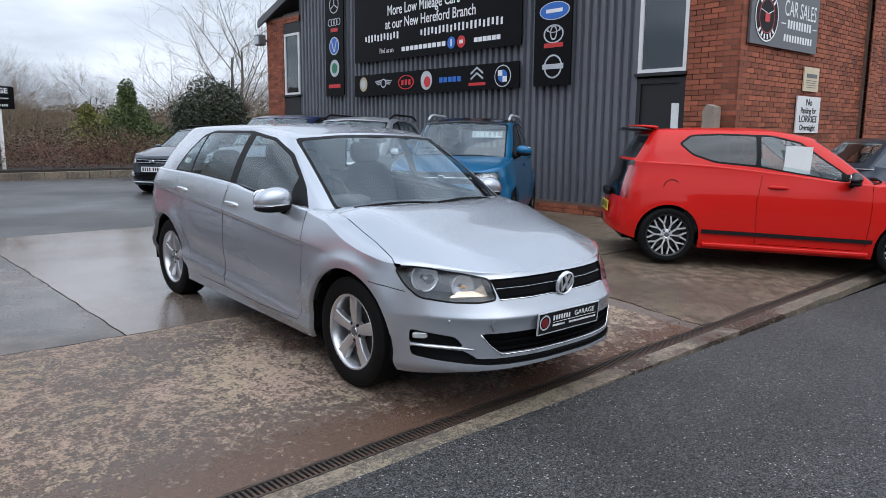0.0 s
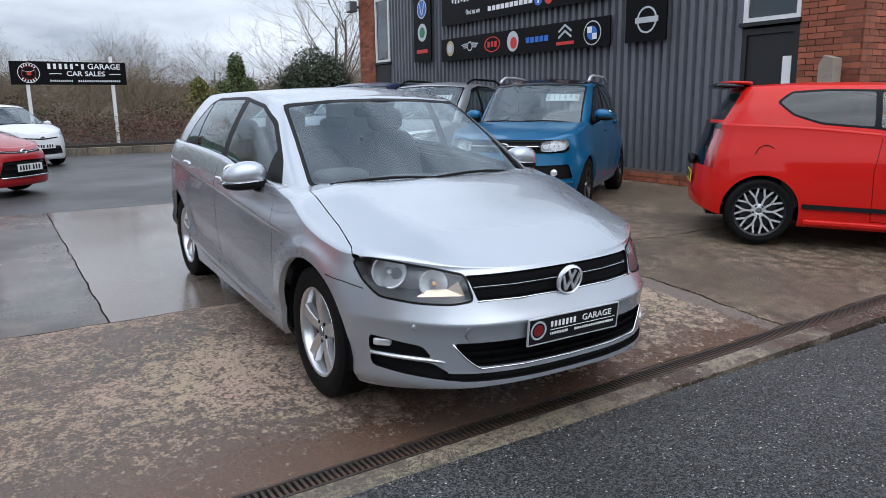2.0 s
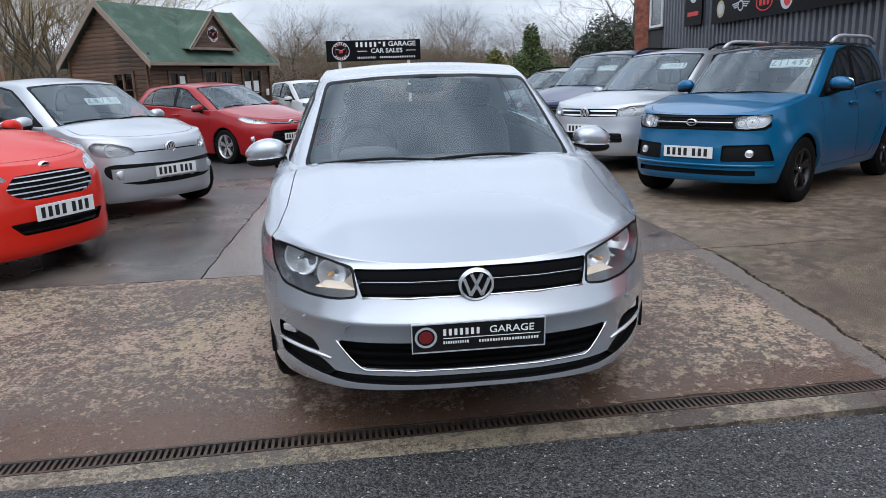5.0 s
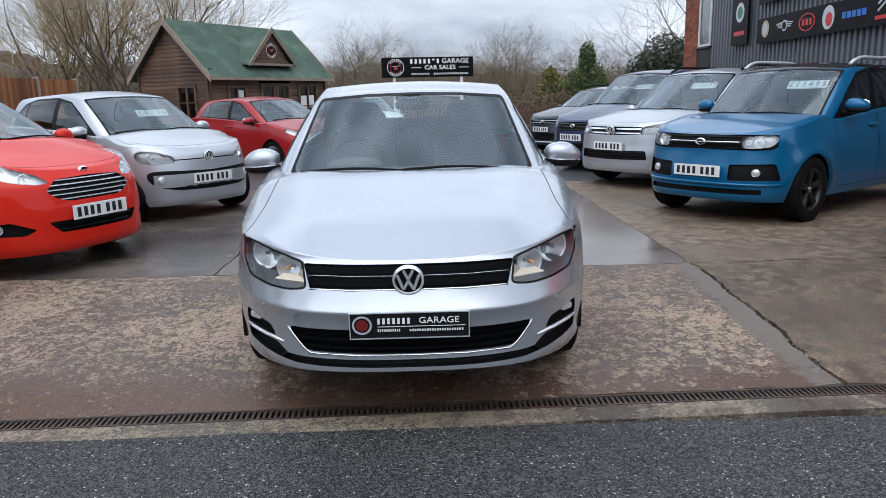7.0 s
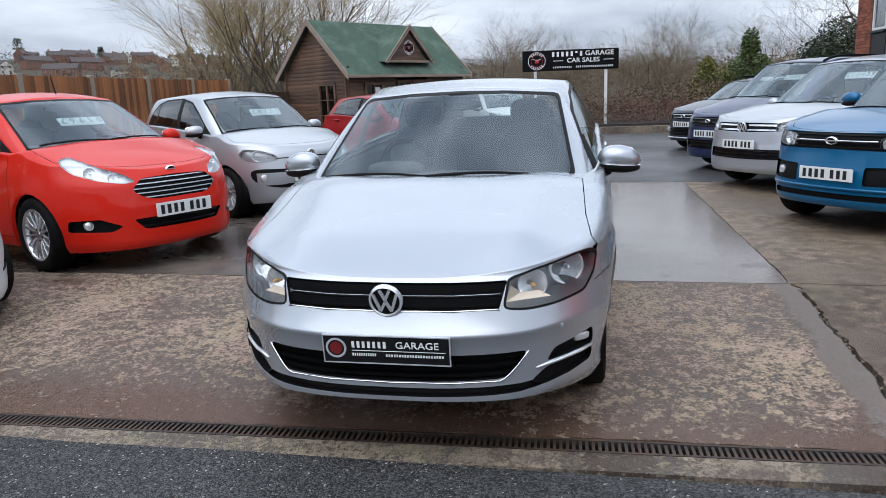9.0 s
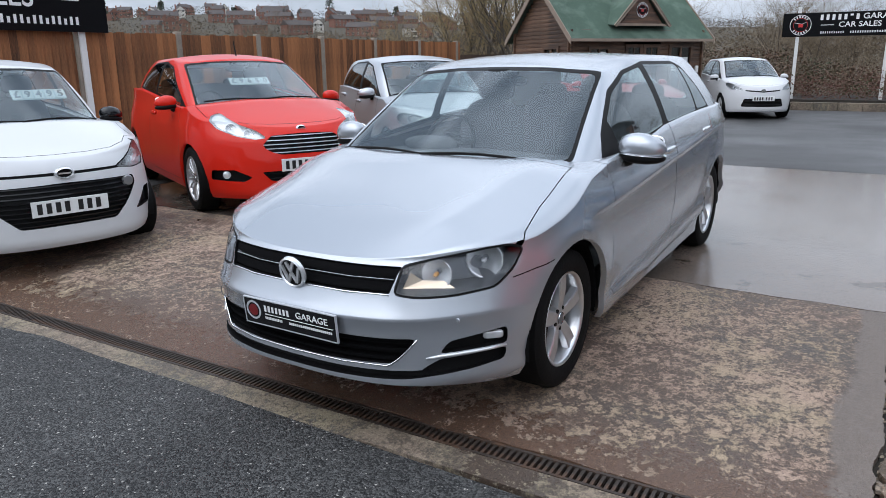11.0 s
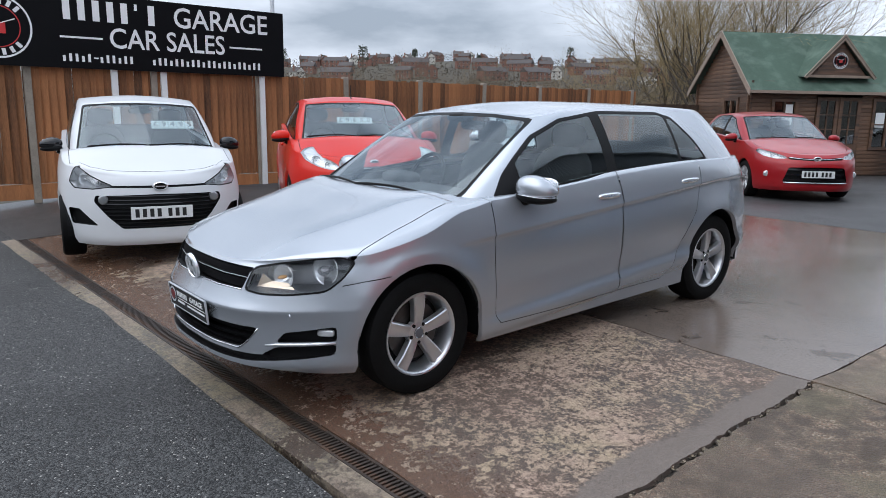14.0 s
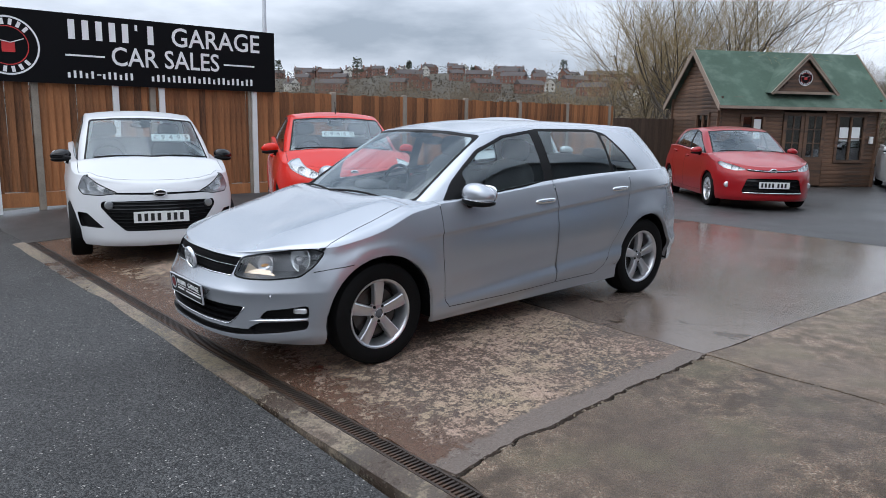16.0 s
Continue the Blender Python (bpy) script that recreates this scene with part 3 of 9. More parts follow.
tagged(part("grating", bm_rest, M_IRON, drain), kind="stuff")
bm = bmesh.new()
n = 180
row_a, row_b = [], []
for i in range(n + 1):
    x = -5.4 + 14.4 * i / n
    row_a.append((x, -0.058, z_d))
    row_b.append((x, -0.185 + 0.012 * noise.noise((x * 2.2, 0.4, 2)), z_d - 0.012))
va = [bm.verts.new(p) for p in row_a]
vb = [bm.verts.new(p) for p in row_b]
vc = [bm.verts.new((p[0], p[1], p[2] - 0.07)) for p in row_b]
for i in range(n):
    bm.faces.new((vb[i], vb[i + 1], va[i + 1], va[i]))
    bm.faces.new((vc[i], vc[i + 1], vb[i + 1], vb[i]))
kerb = part("kerb", bm, M_KERB, m=DRAIN)
tagged(kerb, "worn sandy concrete strip beside the drain", "kerb", kind="structure")

# ---- brick building with cladding ----
XB = 6.80


def brick_wall(name, m, length, height, openings=(), parts=lambda u, v: False, label="", holes_depth=0.2, thick=0.25):
    """A wall in its local xz-plane, facing -y: a mortar core with bricks laid on it in stretcher bond, 10 mm joints."""
    wall = empty(name, m, label, "wall", kind="structure")
    xs = sorted({0, length, *[o[0] for o in openings], *[o[1] for o in openings]})
    zs = sorted({0, height, *[o[2] for o in openings], *[o[3] for o in openings]})
    bm = bmesh.new()
    for a, b in zip(xs, xs[1:]):
        for c, d in zip(zs, zs[1:]):
            if not any(o[0] <= (a + b) / 2 <= o[1] and o[2] <= (c + d) / 2 <= o[3] for o in openings):
                add_box(bm, (a, 0.012, c), (b, thick, d))
    part("mortar", bm, M_MORTAR, wall)
    rest = bmesh.new()
    meshes = {}
    for r in range(int(height / 0.075)):
        z = r * 0.075 + 0.005
        u = -0.1125 if r % 2 else 0.0
        while u < length - 0.02:
            a, b = max(u, 0.0), min(u + 0.215, length)
            u += 0.225
            if b - a < 0.03:
                continue
            spans = [(a, b)]
            for o in openings:
                if z + 0.0325 > o[2] and z + 0.0325 < o[3]:
                    spans = [s for p, q in spans for s in ((p, min(q, o[0])), (max(p, o[1]), q)) if s[1] - s[0] > 0.03]
            for a2, b2 in spans:
                if parts(a2, z):
                    key = round(b2 - a2, 2)
                    if key not in meshes:
                        me = bpy.data.meshes.new("brick")
                        bb = box((0.0, -0.004, 0.0), (b2 - a2, 0.06, 0.065), bevel=0)
                        bb.to_mesh(me)
                        bb.free()
                        me.materials.append(M_BRICK)
                        meshes[key] = me
                    ob = new("brick", meshes[key])
                    ob.parent = wall
                    ob.location = (a2, random.uniform(-0.002, 0.002), z)
                else:
                    d = random.uniform(-0.006, -0.002)
                    add_box(rest, (a2, d, z), (b2, 0.06, z + 0.065))
    tagged(part("brickwork", rest, M_BRICK_J, wall), kind="stuff")
    return wall


# pier beside the window, facing the yard (west), then the long side wall (south)
ZW = 0.05
brick_wall("wall_west", Matrix.Translation((XB - 0.03, 2.52, ZW)) @ pose(0, 0, 0, 0, 0, -90), 0.80, 4.4, parts=lambda u, v: 1.2 < v < 3.4, label="red brick pier at the corner of the building")
brick_wall("wall_south", pose(XB - 0.03, 1.72, ZW, 0, 0, 0), 6.6, 4.4, parts=lambda u, v: u < 1.5 and 1.3 < v < 3.3, label="red brick side wall of the building")
brick_wall("wall_west_end", Matrix.Translation((XB - 0.03, 15.35, ZW)) @ pose(0, 0, 0, 0, 0, -90), 1.72, 4.4, openings=((0.92, 1.72, 0, 4.2),), label="red brick end of the building")
# pilaster on the side wall
brick_wall("wall_pilaster", pose(11.25, 1.60, ZW), 0.34, 4.4, label="brick pilaster on the side wall", thick=0.12)

cladding = empty("wall_cladding", pose(XB, 0, 0), "dark grey corrugated metal cladding on the building", "wall", kind="structure")
RIB = 0.16
y = 3.40
sheet = 0
while y < 13.62:
    y_end = min(y + RIB * 5, 13.63)
    bm = bmesh.new()
    pts = []
    yy = y
    while yy < y_end - 1e-4:
        for d, x in ((0.0, 0.0), (0.074, 0.0), (0.088, 0.062), (0.146, 0.062)):
            pts.append((yy + d, x))
        yy += RIB
    pts.append((min(yy, y_end + 0.01), 0.0))
    z_top = 4.45 + 0.33 * (15.4 - y) if y > 8.5 else 4.45 + 0.33 * (y - 1.6)
    rows = []
    for x_off in (0.0, 0.003):
        for z in (0.26, z_top):
            rows.append([bm.verts.new((x + x_off, p, z)) for p, x in pts])
    lo, hi, lo2, hi2 = rows
    for i in range(len(pts) - 1):
        bm.faces.new((lo[i], hi[i], hi[i + 1], lo[i + 1]))
        bm.faces.new((lo2[i], lo2[i + 1], hi2[i + 1], hi2[i]))
        bm.faces.new((lo[i], lo[i + 1], lo2[i + 1], lo2[i]))
        bm.faces.new((hi[i + 1], hi[i], hi2[i], hi2[i + 1]))
    part("cladding_sheet", bm, M_CLAD, cladding)
    y = y_end
part("backing", add_box(box((0.068, 3.40, 0.08), (0.2, 13.63, 4.6)), (0.068, 5, 4.6), (0.2, 12, 5.6)), M_DARK, cladding)
part("flashing", box((-0.012, 3.37, 0.26), (0.045, 3.40, 4.7)), M_CLAD, cladding)
brick_wall("wall_plinth", Matrix.Translation((XB - 0.02, 13.63, 0.0)) @ pose(0, 0, 0, 0, 0, -90), 10.23, 0.27, label="low red brick plinth under the cladding", thick=0.1)

# roof edge
for nm, ya, yb in (("trim", 15.6, 8.5), ("trim_2", 1.45, 8.5)):
    za, zb = 4.42, 6.75
    bm = bmesh.new()
    for x0, x1, dz in ((XB - 0.16, XB + 13, 0.06), (XB - 0.18, XB - 0.13, -0.16)):
        vs = [bm.verts.new(p) for p in ((x0, ya, za), (x1, ya, za), (x1, yb, zb), (x0, yb, zb), (x0, ya, za + dz), (x1, ya, za + dz), (x1, yb, zb + dz), (x0, yb, zb + dz))]
        for q in ((0, 1, 2, 3), (4, 7, 6, 5), (0, 4, 5, 1), (1, 5, 6, 2), (2, 6, 7, 3), (3, 7, 4, 0)):
            bm.faces.new([vs[i] for i in q])
    bmesh.ops.recalc_face_normals(bm, faces=bm.faces)
    tagged(part(nm, bm, M_ROOF), "grey sheet roof edge of the building", "roof", kind="structure")
bm = bmesh.new()
add_box(bm, (XB + 0.2, 15.1, 0), (XB + 13, 15.35, 4.4))
add_box(bm, (XB + 12.8, 1.9, 0), (XB + 13, 15.1, 4.4))
tagged(part("wall_north", bm, M_BRICK_J), "red brick back walls of the building", "wall", kind="structure")


def window(name, y0, y1, z0, z1, x, label, bars=()):
    w = empty(name, pose(x, 0, 0), label, "window", kind="structure")
    f = 0.06
    bm = bmesh.new()
    for lo, hi in (((0, y0, z0), (0.07, y0 + f, z1)), ((0, y1 - f, z0), (0.07, y1, z1)), ((0, y0 + f, z1 - f), (0.07, y1 - f, z1)), ((0, y0 + f, z0), (0.07, y1 - f, z0 + f))):
        add_box(bm, lo, hi)
    part("window_frame", bm, M_WHITE, w, "white painted window frame")
    for zb in bars:
        part("glazing_bar", box((0.01, y0 + f, zb - 0.015), (0.06, y1 - f, zb + 0.015)), M_WHITE, w)
    part("pane", box((0.03, y0 + f, z0 + f), (0.036, y1 - f, z1 - f)), M_PANE, w)
    part("window_sill", box((-0.05, y0 - 0.03, z0 - 0.05), (0.07, y1 + 0.03, z0)), M_DARK, w)
    return w


window("window_1", 2.535, 3.365, 2.36, 4.6, XB - 0.02, "tall white-framed workshop window", bars=(3.62,))
window("window_2", 13.66, 14.43, 2.40, 3.98, XB - 0.02, "white-framed window beside the cladding")
tagged(part("wall_panel", box((XB - 0.015, 13.64, 0.05), (XB + 0.04, 14.43, 2.34)), M_DARK), "dark boarded panel under the window", "wall", kind="structure")
tagged(part("wall_panel_2", box((XB - 0.015, 13.64, 3.98), (XB + 0.04, 14.43, 4.5)), M_DARK), "dark boarded panel over the window", "wall", kind="structure")
room = bmesh.new()
add_box(room, (XB + 2.5, 1.9, 0.05), (XB + 2.55, 15, 4.4))
tagged(part("wall_inside", room, M_DARK), "dark inside wall of the workshop", "wall", kind="structure")
door = empty("door_1", pose(XB, 0, 0), "dark painted workshop door with a paper notice", "door", kind="structure")
part("door_leaf", box((0.02, 2.62, 0.09), (0.07, 3.30, 2.20)), M_DARK, door)
part("door_frame", add_box(add_box(box((-0.01, 2.53, 0.08), (0.09, 2.62, 2.28)), (-0.01, 3.30, 0.08), (0.09, 3.37, 2.28)), (-0.01, 2.62, 2.20), (0.09, 3.30, 2.28)), M_DARK, door)
part("notice", box((0.012, 2.63, 1.48), (0.019, 2.76, 1.90)), M_PAPER, door, "white paper notice")
lamp = empty("work_light", pose(XB + 1.6, 0, 0), "lit strip light inside the workshop", "lamp")
part("tube", box((0, 2.3, 3.25), (0.06, 3.3, 3.29)), mat("lamp_tube", (1, 0.98, 0.92), 0.4, vary=0, emit=3.0), lamp)
part("bracket", box((0.0, 2.4, 3.29), (0.05, 2.44, 4.4)), M_DARK, lamp)
part("bracket", box((0.0, 3.16, 3.29), (0.05, 3.2, 4.4)), M_DARK, lamp)
flood = empty("flood_light", pose(XB - 0.2, 15.36, 3.9), "grey wall-mounted security floodlight", "lamp")
part("housing", box((-0.14, -0.16, -0.14), (0.06, 0.14, 0.14), bevel=0.02), M_GREYBOARD, flood)
part("lens", box((-0.155, -0.12, -0.10), (-0.141, 0.10, 0.10)), M_SILVERV, flood)
part("bracket", box((0.06, -0.03, -0.03), (0.24, 0.03, 0.03)), M_DARK, flood)
# an old stand pipe and timber post by the wall
pipe = empty("stand_pipe", pose(XB - 0.12, 3.62, 0.08), "old dark stand pipe with a stone cap by the cladding", "pipe")
part("base", add_box(add_box(box((-0.14, -0.14, 0), (0.10, 0.14, 0.12), bevel=0.01), (-0.11, -0.1, 0.12), (0.08, 0.1, 0.25), bevel=0.01), (-0.09, -0.08, 0.25), (0.06, 0.08, 0.42), bevel=0.01), M_IRON, pipe)
part("cap", box((-0.08, -0.07, 0.42), (0.04, 0.07, 0.52), bevel=0.02), M_POST, pipe)
part("pole", tube([(0.04, -0.1, 0), (0.04, -0.1, 1.15)], 0.016, 8), M_GREYBOARD, pipe)
timber = empty("timber_post", pose(XB - 0.22, 1.98, 0.06), "weathered timber post with a chamfered top", "post")
part("post", plate([(-0.09, 0), (0.09, 0), (0.09, 1.70), (0.03, 1.80), (-0.09, 1.76)], "x", -0.09, 0.09), M_POST, timber)

# ---- boundary wall ----
for k in range(26):
    a = -9.0 + k * 0.62
    bm = box((a + 0.006, -0.11, -0.05), (a + 0.614, 0.11, 0.20), bevel=0.008)
    if k == 0:
        low_wall = empty("low_wall", pose(0, 20.75, -0.02), "low concrete kerb wall in front of the hedge bank", "wall", kind="structure")
    part("block", bm, M_KERB, low_wall)
tagged(part("bank", box((-9, 20.87, -0.2), (14, 24.0, 0.25)), M_DIRT), "earth bank behind the low wall", "ground", kind="structure")

# plain wall that closes the far side of the road
tagged(part("wall_roadside", box((-45, -15.3, -0.2), (45, -15.0, 3.6)), mat("dark_roadside_wall", (0.05, 0.046, 0.04), 0.9, vary=0.3, scale=0.6, fine=12, bump=0.3)), "plain dark wall along the far side of the road", "wall", kind="structure")

# ---- timber fence ----
fence = empty("fence", pose(-8.2, 0, 0), "brown feather-edge timber fence with weathered posts", "fence", kind="structure")
me_board = bpy.data.meshes.new("fence_board")
bm = bmesh.new()
add_plate(bm, [(-0.012, -0.056), (-0.006, -0.056), (0.026, 0.040), (0.026, 0.050), (-0.012, 0.050)], "z", 0.0, 1.66)
bmesh.ops.recalc_face_normals(bm, faces=bm.faces)
bm.to_mesh(me_board)
bm.free()
me_board.materials.append(M_FENCE)
y = -4.0
while y < 14.0:
    ob = new("fence_board", me_board)
    ob.parent = fence
    ob.location = (random.uniform(-0.003, 0.003), y, 0.27 + random.uniform(-0.012, 0.012))
    ob.rotation_euler = (radians(random.uniform(-0.5, 0.5)), 0, radians(random.uniform(-2, 2)))
    y += 0.108
for z in (0.45, 1.05, 1.7):
    part("rail", box((-0.09, -4, z), (-0.02, 14, z + 0.06)), M_POST, fence)
part("gravel_board", box((-0.03, -4, 0.04), (0.015, 14, 0.26)), M_FENCE, fence)
for k in range(-5, 6):
    yp = 5.12 + 1.74 * k
    part("post", box((-0.06, yp - 0.05, -0.1), (0.045, yp + 0.05, 1.97), bevel=0.012), M_POST, fence)
# dark close-boarded run beside the summerhouse
fence2 = empty("fence_panel", Matrix.Translation((-8.2, 14.05, 0)) @ pose(0, 0, 0, 0, 0, 62), "dark weathered timber fence panels", "fence", kind="structure")
M_DFENCE = mat("dark_fence_board", (0.06, 0.038, 0.026), 0.8, vary=0.3, scale=2, fine=25, stretch=(5, 5, 0.6), bump=0.3, per_object=0.2)
for k in range(28):
    part("fence_board", box((k * 0.105, -0.012, 0.0), (k * 0.105 + 0.1, 0.012, 1.62 + random.uniform(-0.01, 0.01))), M_DFENCE, fence2)
part("rail", box((0, 0.012, 0.4), (2.95, 0.06, 0.48)), M_DFENCE, fence2)

# ---- cars: shared builder ----
from mathutils.bvhtree import BVHTree
from mathutils.interpolate import poly_3d_calc


def surface_of(bm):
    """The uncut surface, to take smooth normals from."""
    bm.normal_update()
    bm.faces.ensure_lookup_table()
    return BVHTree.FromBMesh(bm), [([v.co.copy() for v in f.verts], [v.normal.copy() for v in f.verts]) for f in bm.faces]


def smooth_as(ob, surface):
    """Gives a panel the normals of the uncut surface."""
    tree, faces = surface
    out = []
    for v in ob.data.vertices:
        at, _, i, _ = tree.find_nearest(v.co)
        cs, ns = faces[i]
        w = poly_3d_calc(cs, at)
        n = Vector()
        for k, q in zip(w, ns):
            n += q * k
        out.append(n.normalized())
    ob.data.normals_split_custom_set_from_vertices(out)


def paint(name, colour, metal=0.0, rough=0.35):
    return mat(name, colour, rough if metal else 0.5, metal, vary=0.02, scale=1.2, fine=400, coat=0.6, spec=0.3 if metal else 0.1)


M_TRIMB = mat("black_plastic", (0.005, 0.005, 0.0055), 0.5, spec=0.16, vary=0.12, scale=4, fine=60)
M_GLOSSB = mat("gloss_black", (0.008, 0.008, 0.009), 0.12, vary=0.05)
M_TYRE = mat("tyre_rubber", (0.006, 0.006, 0.006), 0.7, spec=0.12, vary=0.25, scale=6, fine=80, bump=0.15)
M_ALLOY = mat("silver_alloy", (0.62, 0.63, 0.65), 0.28, 0.85, vary=0.06)
M_DARKALLOY = mat("black_alloy", (0.02, 0.02, 0.022), 0.3, 0.3, vary=0.08)
M_CHROME = mat("chrome", (0.75, 0.76, 0.78), 0.1, 1.0, vary=0.02)
M_CABIN = mat("dark_cabin_trim", (0.055, 0.056, 0.06), 0.75, vary=0.15, scale=5, fine=90)
M_SEAT = mat("seat_cloth", (0.06, 0.06, 0.065), 0.9, vary=0.2, scale=6, fine=120, bump=0.2)
M_LINER = mat("pale_headlining", (0.66, 0.66, 0.65), 0.9, vary=0.05)
M_LENS = glass("lamp_lens", (0.95, 0.96, 0.97), face=0.05)
M_WINDOW = glass("car_glass", (0.80, 0.87, 0.85), (0.88, 0.96, 1.0), face=0.09)
M_SCREEN = glass("windscreen_glass", (0.88, 0.93, 0.93), (0.84, 0.94, 1.0), face=0.11)
M_TINT = glass("tinted_glass", (0.10, 0.105, 0.11), face=0.07)
M_LAMP = mat("silver_lamp_body", (0.74, 0.76, 0.78), 0.3, 0.25, vary=0.05)
M_HOUSING = mat("lamp_housing", (0.30, 0.31, 0.32), 0.28, 0.6, vary=0.05)
M_REFLECT = mat("lamp_reflector", (0.80, 0.82, 0.84), 0.22, 0.6, vary=0.02)
M_AMBER = mat("amber_bulb", (0.68, 0.36, 0.12), 0.25, vary=0.05)
M_WARM = mat("amber_reflector", (0.80, 0.66, 0.50), 0.25, 0.4, vary=0.05)
M_TAIL = mat("red_lamp", (0.32, 0.01, 0.012), 0.15, vary=0.05, coat=1.0)
M_PLATE = mat("white_number_plate", (0.74, 0.75, 0.74), 0.4, vary=0.04)
M_YPLATE = mat("yellow_number_plate", (0.65, 0.5, 0.05), 0.4, vary=0.04)
M_INK = mat("black_print", (0.01, 0.01, 0.01), 0.5, vary=0.05)
M_DISC = mat("brake_disc", (0.09, 0.085, 0.08), 0.45, 0.8, vary=0.2, scale=12)
M_PRICE = mat("price_card", (0.34, 0.42, 0.42), 0.5, vary=0.05)


def smooth_line(pts, n, power=0.5):
    """n + 1 points along a centripetal spline."""
    P = [Vector((p[0], p[1])) for p in pts]
    P = [P[0] * 2 - P[1]] + P + [P[-1] * 2 - P[-2]]
    P[0] = Vector((-P[2].x, P[2].y)) if abs(P[1].x) < 1e-6 else P[0]
    P[-1] = Vector((-P[-3].x, P[-3].y)) if abs(P[-2].x) < 1e-6 else P[-1]
    fine = []
    for i in range(1, len(P) - 2):
        p0, p1, p2, p3 = P[i - 1:i + 3]
        t0 = 0.0
        t1 = t0 + max((p1 - p0).length, 1e-5) ** power
        t2 = t1 + max((p2 - p1).length, 1e-5) ** power
        t3 = t2 + max((p3 - p2).length, 1e-5) ** power
        for k in range(24):
            t = t1 + (t2 - t1) * k / 24
            a1 = p0 * ((t1 - t) / (t1 - t0)) + p1 * ((t - t0) / (t1 - t0))
            a2 = p1 * ((t2 - t) / (t2 - t1)) + p2 * ((t - t1) / (t2 - t1))
            a3 = p2 * ((t3 - t) / (t3 - t2)) + p3 * ((t - t2) / (t3 - t2))
            b1 = a1 * ((t2 - t) / (t2 - t0)) + a2 * ((t - t0) / (t2 - t0))
            b2 = a2 * ((t3 - t) / (t3 - t1)) + a3 * ((t - t1) / (t3 - t1))
            fine.append((b1 * ((t2 - t) / (t2 - t1)) + b2 * ((t - t1) / (t2 - t1)), i - 1 + k / 24))
    fine.append((P[-2], len(P) - 3))
    return fine


def sample_line(pts, n):
    """Evenly spaced points along the smooth line, with the knot number of each."""
    f = smooth_line(pts, n)
    d = [0.0]
    for a, b in zip(f, f[1:]):
        d.append(d[-1] + (b[0] - a[0]).length)
    xs = np.linspace(0, d[-1], n + 1)
    return [(float(np.interp(x, d, [q[0].x for q in f])), float(np.interp(x, d, [q[0].y for q in f]))) for x in xs]


def sample_knots(pts, knots):
    f = smooth_line(pts, 0)
    k = [q[1] for q in f]
    return [(float(np.interp(t, k, [q[0].x for q in f])), float(np.interp(t, k, [q[0].y for q in f]))) for t in knots]


def carve(bm, pts, d, test=None, value=1, only=0):
    """Cuts an outline (3D points), seen along the direction d, into the surface, and gives the faces inside it that number."""
    d = Vector(d).normalized()
    up = Vector((0, 0, 1)) if abs(d.z) < 0.9 else Vector((0, 1, 0))
    u = up.cross(d).normalized()
    w = d.cross(u)
    P = [Vector(p) for p in pts]
    flat = [(p.dot(u), p.dot(w)) for p in P]
    lo = (min(p[0] for p in flat), min(p[1] for p in flat))
    hi = (max(p[0] for p in flat), max(p[1] for p in flat))
    num = bm.faces.layers.int["num"]
    loc = bm.faces.layers.int["loc"]
    for f in bm.faces:
        f[loc] = 0
        if f[num] != only:
            continue
        if f.normal.dot(d) > -0.02:
            continue
        cs = [(v.co.dot(u), v.co.dot(w)) for v in f.verts]
        if max(c[0] for c in cs) < lo[0] or min(c[0] for c in cs) > hi[0] or max(c[1] for c in cs) < lo[1] or min(c[1] for c in cs) > hi[1]:
            continue
        if test and not test(f.calc_center_median()):
            continue
        f[loc] = 1
    fs = [f for f in bm.faces if f[loc]]
    for a, b in zip(P, P[1:] + P[:1]):
        e = b - a
        if e.length < 1e-6:
            continue
        no = e.cross(d).normalized()
        geom = list({g for f in fs for g in (*f.verts, *f.edges)}) + fs
        res = bmesh.ops.bisect_plane(bm, geom=geom, dist=1e-5, plane_co=a, plane_no=no)
        fs = [g for g in res["geom"] if isinstance(g, bmesh.types.BMFace)]
    got = []
    for f in fs:
        if f[loc]:
            c = f.calc_center_median()
            x, y = c.dot(u), c.dot(w)
            inside = False
            for (x1, y1), (x2, y2) in zip(flat, flat[1:] + flat[:1]):
                if (y1 > y) != (y2 > y) and x < (x2 - x1) * (y - y1) / (y2 - y1) + x1:
                    inside = not inside
            if inside:
                f[num] = value
                got.append(f)
            f[loc] = 0
    return got


def inset(pts, d, by):
    """The outline moved inwards by a width."""
    d = Vector(d).normalized()
    P = [Vector(p) for p in pts]
    c = sum(P, Vector()) / len(P)
    out = []
    area = sum((P[i] - c).cross(P[(i + 1) % len(P)] - c).dot(d) for i in range(len(P)))
    s = 1 if area > 0 else -1
    for i, p in enumerate(P):
        e1, e2 = (p - P[i - 1]), (P[(i + 1) % len(P)] - p)
        e1 -= d * e1.dot(d)
        e2 -= d * e2.dot(d)
        n1, n2 = d.cross(e1).normalized() * s, d.cross(e2).normalized() * s
        b = (n1 + n2)
        b = b.normalized() / max(0.45, math.sqrt(max(0.0, (1 + n1.dot(n2)) / 2)))
        out.append(p + b * by)
    return out


def rounded(pts, r=0.04, n=3):
    """The outline with its corners rounded off."""
    P = [Vector(p) for p in pts]
    out = []
    for i, p in enumerate(P):
        a, b = P[i - 1] - p, P[(i + 1) % len(P)] - p
        k = min(r, a.length * 0.45, b.length * 0.45)
        s, e = p + a.normalized() * k, p + b.normalized() * k
        for j in range(n + 1):
            t = j / n
            out.append(s * (1 - t) ** 2 + p * (2 * t * (1 - t)) + e * t * t)
    return out


